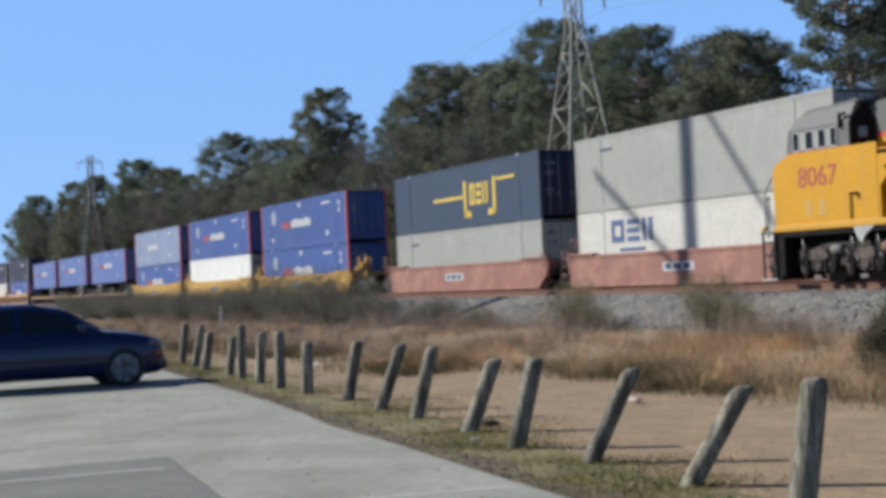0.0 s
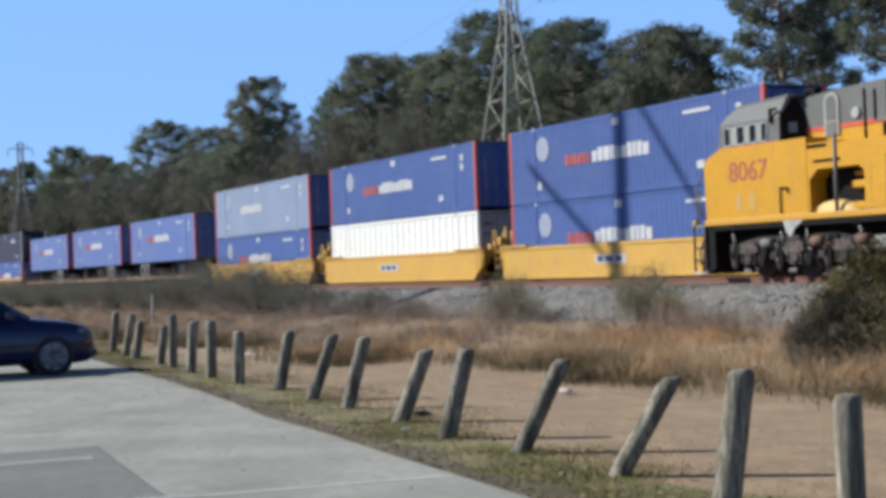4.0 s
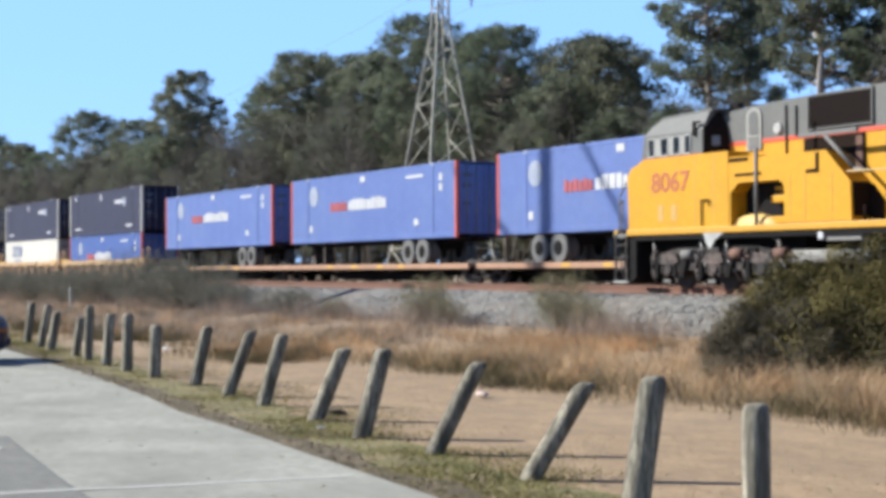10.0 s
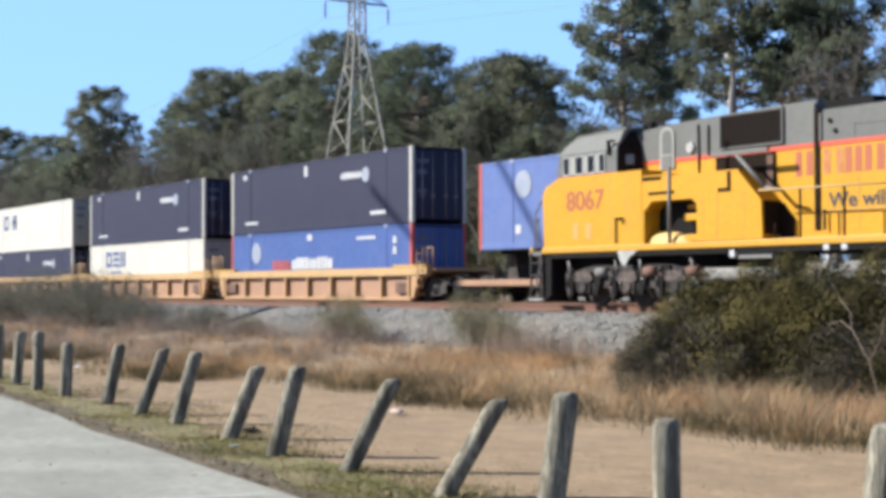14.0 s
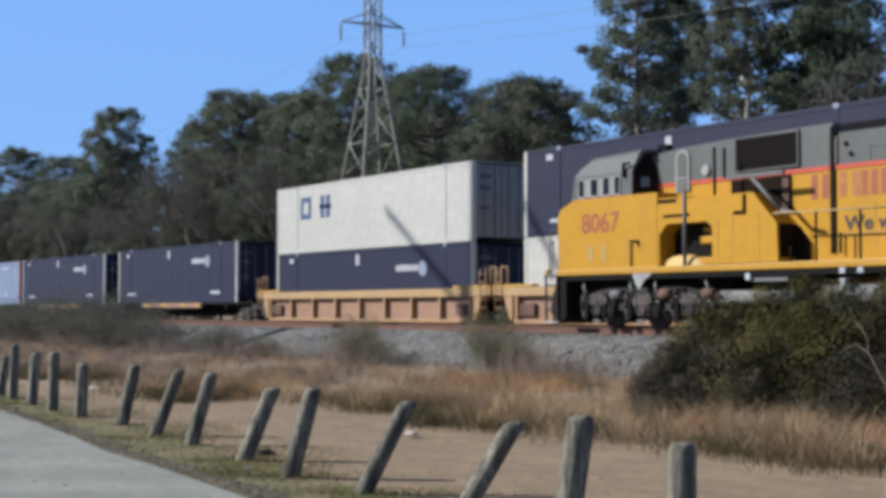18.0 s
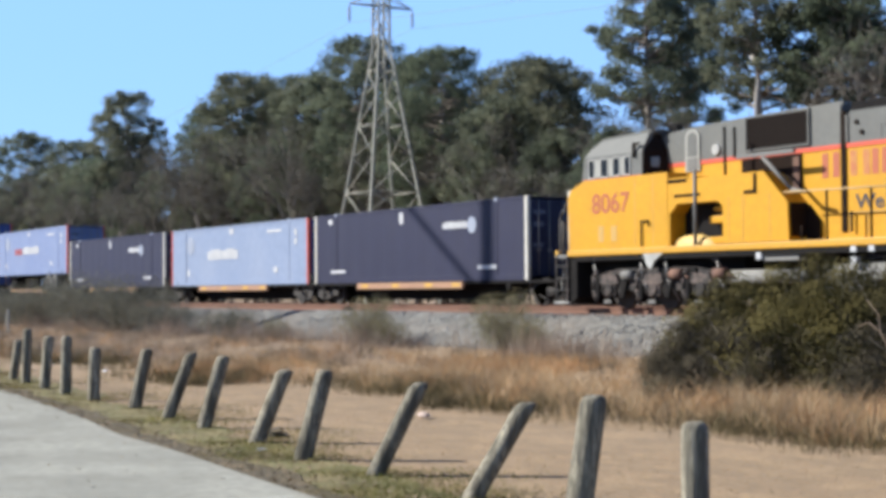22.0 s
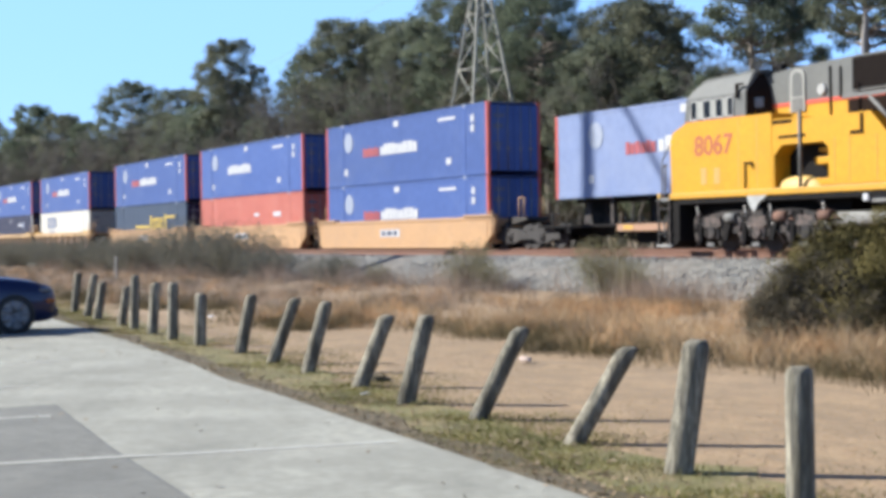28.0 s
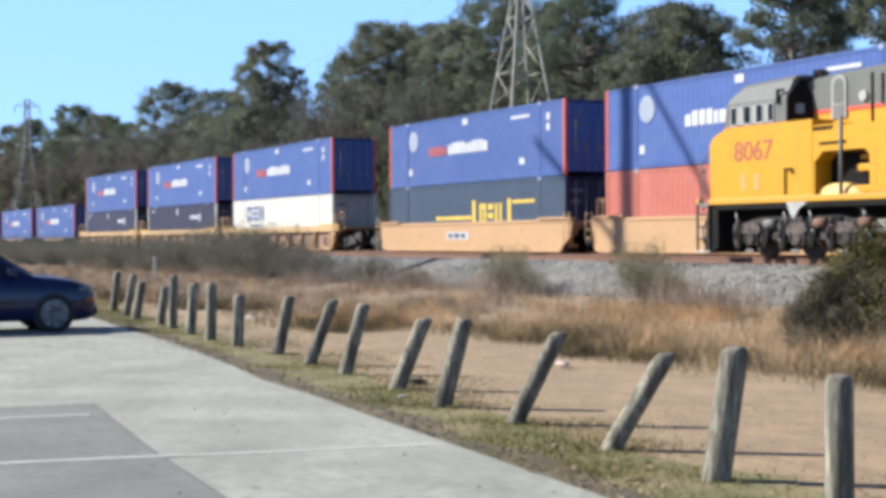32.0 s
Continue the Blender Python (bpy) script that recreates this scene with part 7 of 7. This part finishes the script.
def car_body():
    """Lofted body: sections along x, from the nose back."""
    bm = bmesh.new()
    secs = [(0.07, 0.48, 0.34, 0.62), (0.02, 0.62, 0.25, 0.72), (-0.10, 0.73, 0.20, 0.80), (-0.30, 0.79, 0.18, 0.86), (-0.60, 0.83, 0.18, 0.91), (-1.0, 0.85, 0.19, 0.955), (-1.35, 0.86, 0.19, 0.97), (-2.3, 0.87, 0.19, 0.96), (-3.4, 0.87, 0.19, 0.97), (-4.0, 0.84, 0.20, 0.98), (-4.4, 0.78, 0.25, 0.95), (-4.55, 0.66, 0.36, 0.86)]
    rings = []
    for x, w, z0, z1 in secs:
        pts = [(-w * 0.90, z0), (-w, z0 + 0.12), (-w * 1.005, (z0 + z1) / 2), (-w * 0.965, z1 - 0.08), (-w * 0.85, z1), (0, z1 + 0.03), (w * 0.85, z1), (w * 0.965, z1 - 0.08), (w * 1.005, (z0 + z1) / 2), (w, z0 + 0.12), (w * 0.90, z0)]
        rings.append([bm.verts.new((x, y, z)) for y, z in pts])
    for a, b in zip(rings, rings[1:]):
        for k in range(len(a)):
            bm.faces.new((a[k], a[(k + 1) % len(a)], b[(k + 1) % len(a)], b[k])).smooth = True
    bm.faces.new(rings[0])
    bm.faces.new(rings[-1])
    bmesh.ops.recalc_face_normals(bm, faces=bm.faces)
    return bm


part("body", car_body(), M["carpaint"], car)
bm = bmesh.new()
cabin = [(-1.00, 0.74, 0.95), (-1.72, 0.62, 1.38), (-2.20, 0.60, 1.48), (-3.1, 0.60, 1.47), (-3.55, 0.63, 1.37), (-4.10, 0.72, 0.98)]
rings = []
for x, w, z in cabin:
    rings.append([bm.verts.new(p) for p in ((x, -0.80, 0.92), (x, -w - 0.02, max(0.93, z - 0.10)), (x, -w * 0.85, z), (x, 0, z + 0.025), (x, w * 0.85, z), (x, w + 0.02, max(0.93, z - 0.10)), (x, 0.80, 0.92))])
for a, b in zip(rings, rings[1:]):
    for k in range(6):
        bm.faces.new((a[k], a[k + 1], b[k + 1], b[k])).smooth = True
bm.faces.new(rings[0])
bm.faces.new(rings[-1])
bmesh.ops.recalc_face_normals(bm, faces=bm.faces)
part("cabin_roof", bm, M["carpaint"], car)
for (xa, wa, za), (xb, wb, zb), name, s in (((-1.06, 0.66, 0.99), (-1.67, 0.55, 1.355), "windscreen", 1), ((-4.03, 0.64, 1.03), (-3.60, 0.55, 1.34), "rear_window", -1)):
    bm = bmesh.new()
    nx, nz = 0.5 * s, 0.86
    low = [bm.verts.new((x + nx * 0.004, y, z + nz * 0.004)) for x, y, z in ((xa, -wa, za), (xa, wa, za), (xb, wb, zb), (xb, -wb, zb))]
    high = [bm.verts.new((v.co.x + nx * 0.016, v.co.y, v.co.z + nz * 0.016)) for v in low]
    bm.faces.new(low)
    bm.faces.new(high)
    for k in range(4):
        bm.faces.new((low[k], low[(k + 1) % 4], high[(k + 1) % 4], high[k]))
    bmesh.ops.recalc_face_normals(bm, faces=bm.faces)
    part(name, bm, M["carglass"], car)
for s in (-1, 1):
    for pts in ([(-1.28, 0.99), (-1.80, 1.31), (-2.40, 1.38), (-2.48, 1.0)], [(-2.58, 1.0), (-2.51, 1.385), (-3.12, 1.37), (-3.45, 1.27), (-3.50, 1.01)], [(-3.58, 1.01), (-3.55, 1.20), (-3.85, 1.06)]):
        bm = bmesh.new()
        a = [bm.verts.new((x, s * (0.812 - 0.42 * (z - 0.92)), z)) for x, z in pts]
        b = [bm.verts.new((x, s * (0.790 - 0.42 * (z - 0.92)), z)) for x, z in pts]
        bm.faces.new(a)
        bm.faces.new(b)
        for k in range(len(pts)):
            bm.faces.new((a[k], a[(k + 1) % len(pts)], b[(k + 1) % len(pts)], b[k]))
        bmesh.ops.recalc_face_normals(bm, faces=bm.faces)
        part("side_window", bm, M["carglass"], car)
    bm = bmesh.new()
    box(bm, -1.52, -1.36, s * 0.80, s * 0.98, 0.98, 1.10, 0.03)
    part("wing_mirror", bm, M["carpaint"], car)
    bm = bmesh.new()
    box(bm, -0.30, -0.06, s * 0.46, s * 0.762, 0.69, 0.775, 0.03)
    part("headlight", bm, M["clear"], car)
    bm = bmesh.new()
    box(bm, -0.15, -0.02, s * 0.62, s * 0.76, 0.51, 0.575, 0.015)
    part("indicator", bm, M["amber"], car)
    bm = bmesh.new()
    box(bm, -3.5, -1.4, s * 0.86, s * 0.885, 0.50, 0.545, 0.008)
    part("side_trim", bm, M["carblack"], car)
    for x in (-2.52, -3.5):
        bm = bmesh.new()
        box(bm, x + 0.12, x + 0.30, s * 0.868, s * 0.895, 0.80, 0.83, 0.005)
        part("door_handle", bm, M["carpaint"], car)
    for x in (-0.72, -3.42):
        bm = bmesh.new()
        for k in range(24):
            a0, a1 = 2 * math.pi * k / 24, 2 * math.pi * (k + 1) / 24
            q = []
            for aa in (a0, a1):
                for rr, yy in ((0.24, 0.69), (0.315, 0.70), (0.325, 0.73), (0.325, 0.86), (0.31, 0.885), (0.245, 0.89)):
                    q.append(bm.verts.new((x + rr * math.cos(aa), s * yy, 0.325 + rr * math.sin(aa))))
            for j in range(5):
                bm.faces.new((q[j], q[j + 1], q[6 + j + 1], q[6 + j])).smooth = True
        bmesh.ops.remove_doubles(bm, verts=bm.verts, dist=0.0005)
        bmesh.ops.recalc_face_normals(bm, faces=bm.faces)
        w = part("wheel", bm, M["tyre"], car)
        bm = bmesh.new()
        tube(bm, (x, s * 0.80, 0.325), (x, s * 0.868, 0.325), 0.25, n=24)
        for k in range(7):
            aa = 2 * math.pi * k / 7
            tube(bm, (x + 0.04 * math.cos(aa), s * 0.87, 0.325 + 0.04 * math.sin(aa)), (x + 0.24 * math.cos(aa), s * 0.875, 0.325 + 0.24 * math.sin(aa)), 0.036, n=6)
        tube(bm, (x, s * 0.84, 0.325), (x, s * 0.89, 0.325), 0.05, n=12)
        part("rim", bm, M["hub"], w)
        bm = bmesh.new()
        tube(bm, (x, s * 0.60, 0.325), (x, s * 0.850, 0.325), 0.348, n=24)
        part("wheel_arch", bm, M["carblack"], car)
bm = bmesh.new()
box(bm, -0.16, 0.09, -0.60, 0.60, 0.27, 0.42, 0.04)
part("front_bumper", bm, M["carpaint"], car)

# ---- small things on the ground ----
bm = bmesh.new()
bmesh.ops.create_icosphere(bm, subdivisions=2, radius=0.07)
for v in bm.verts:
    v.co = Vector((v.co.x * 1.5, v.co.y * 1.0, v.co.z * 0.5)) * (1 + 0.35 * noise.noise(v.co * 14))
ob = link("crumpled_paper", bm, M["litter"])
ob.matrix_basis = pose(-16.05, 9.58, 0.02)
tagged(ob, "crumpled pale paper litter on the dry grass", "litter")
for x, y, r0, rz in ((-17.5, 8.09, 0.035, 20), (-13.68, 6.30, 0.03, 75), (-24.72, 10.26, 0.05, 130), (-29.4, 10.1, 0.06, 10)):
    bm = bmesh.new()
    bmesh.ops.create_icosphere(bm, subdivisions=2, radius=r0)
    for v in bm.verts:
        v.co = Vector((v.co.x * 1.7, v.co.y * 0.9, v.co.z * 0.4)) * (1 + 0.4 * noise.noise(v.co * 25 + Vector((x, y, 0))))
    ob = link("paper_scrap", bm, M["mark"])
    ob.matrix_basis = pose(x, y, -0.005, 0, 0, rz)
    tagged(ob, "small pale paper scrap on the dry grass", "litter", "paper scraps")
bm = bmesh.new()
bmesh.ops.create_icosphere(bm, subdivisions=3, radius=0.16)
for v in bm.verts:
    v.co = Vector((v.co.x * 1.5, v.co.y * 0.9, v.co.z * 0.45)) * (1 + 0.5 * noise.noise(v.co * 11))
ob = link("leaf_heap", bm, M["verge"])
ob.matrix_basis = pose(-15.0, 7.0, -0.02, 0, 0, 25)
tagged(ob, "small dark heap of leaves and soil by a post", "leaf heap")
bm = bmesh.new()
box(bm, -0.04, 0.04, -0.04, 0.04, -0.2, 1.0, 0.012)
ob = link("marker_post", bm, M["concrete_post"])
ob.matrix_basis = pose(-55.6, 15.4, 0)
tagged(ob, "slim pale marker post in the tall grass", "post")

# ---- ties, one by one near the camera, the rest as one ----
bm = bmesh.new()
box(bm, -0.11, 0.11, -1.3, 1.3, -0.17, 0.0)
tie_me = bpy.data.meshes.new("tie")
bm.to_mesh(tie_me)
bm.free()
tie_me.materials.append(M["tie"])
r = random.Random(4)
for tr in tracks:
    for k in range(150):
        piece("tie", tie_me, tr, pose(-88 + k * 0.55 + r.uniform(-0.03, 0.03), r.uniform(-0.05, 0.05), -0.003, 0, 0, r.uniform(-1, 1)))

# loose stones on the shoulder
rng = np.random.default_rng(9)
n = 10000
sx, sy = rng.uniform(-85, -20, n), rng.uniform(22.1, 24.4, n)
sz = np.array([bed_z(v) for v in sy]) + 0.035
rad = rng.uniform(0.025, 0.055, n)
T4 = np.array([[1, 0, -0.6], [-0.6, 0.85, -0.6], [-0.6, -0.85, -0.6], [0, 0, 0.8]])
tri = np.array([[0, 1, 3], [1, 2, 3], [2, 0, 3], [0, 2, 1]])
ang = rng.uniform(0, 6.28, n)
rot = np.stack([np.stack([np.cos(ang), -np.sin(ang), 0 * ang], 1), np.stack([np.sin(ang), np.cos(ang), 0 * ang], 1), np.stack([0 * ang, 0 * ang, 1 + 0 * ang], 1)], 1)
pts = np.einsum("nij,kj->nki", rot, T4) * rad[:, None, None] * rng.uniform(0.7, 1.3, (n, 4, 1)) + np.stack([sx, sy, sz], 1)[:, None, :]
tagged(faces_of("ballast_stones", pts[:, tri].reshape(-1, 3, 3), M["stone"]), "loose grey crushed stones on the ballast shoulder", kind="stuff")


# ---- what moves: the train on the far track ----
def motions():
    for ob, x, z in moving:
        walk(ob, [(t, pose(x + train_at(t), FAR_Y, z)) for t in (0, 4, 8, 12, 16, 20, 24, 28, 32)])


motions()
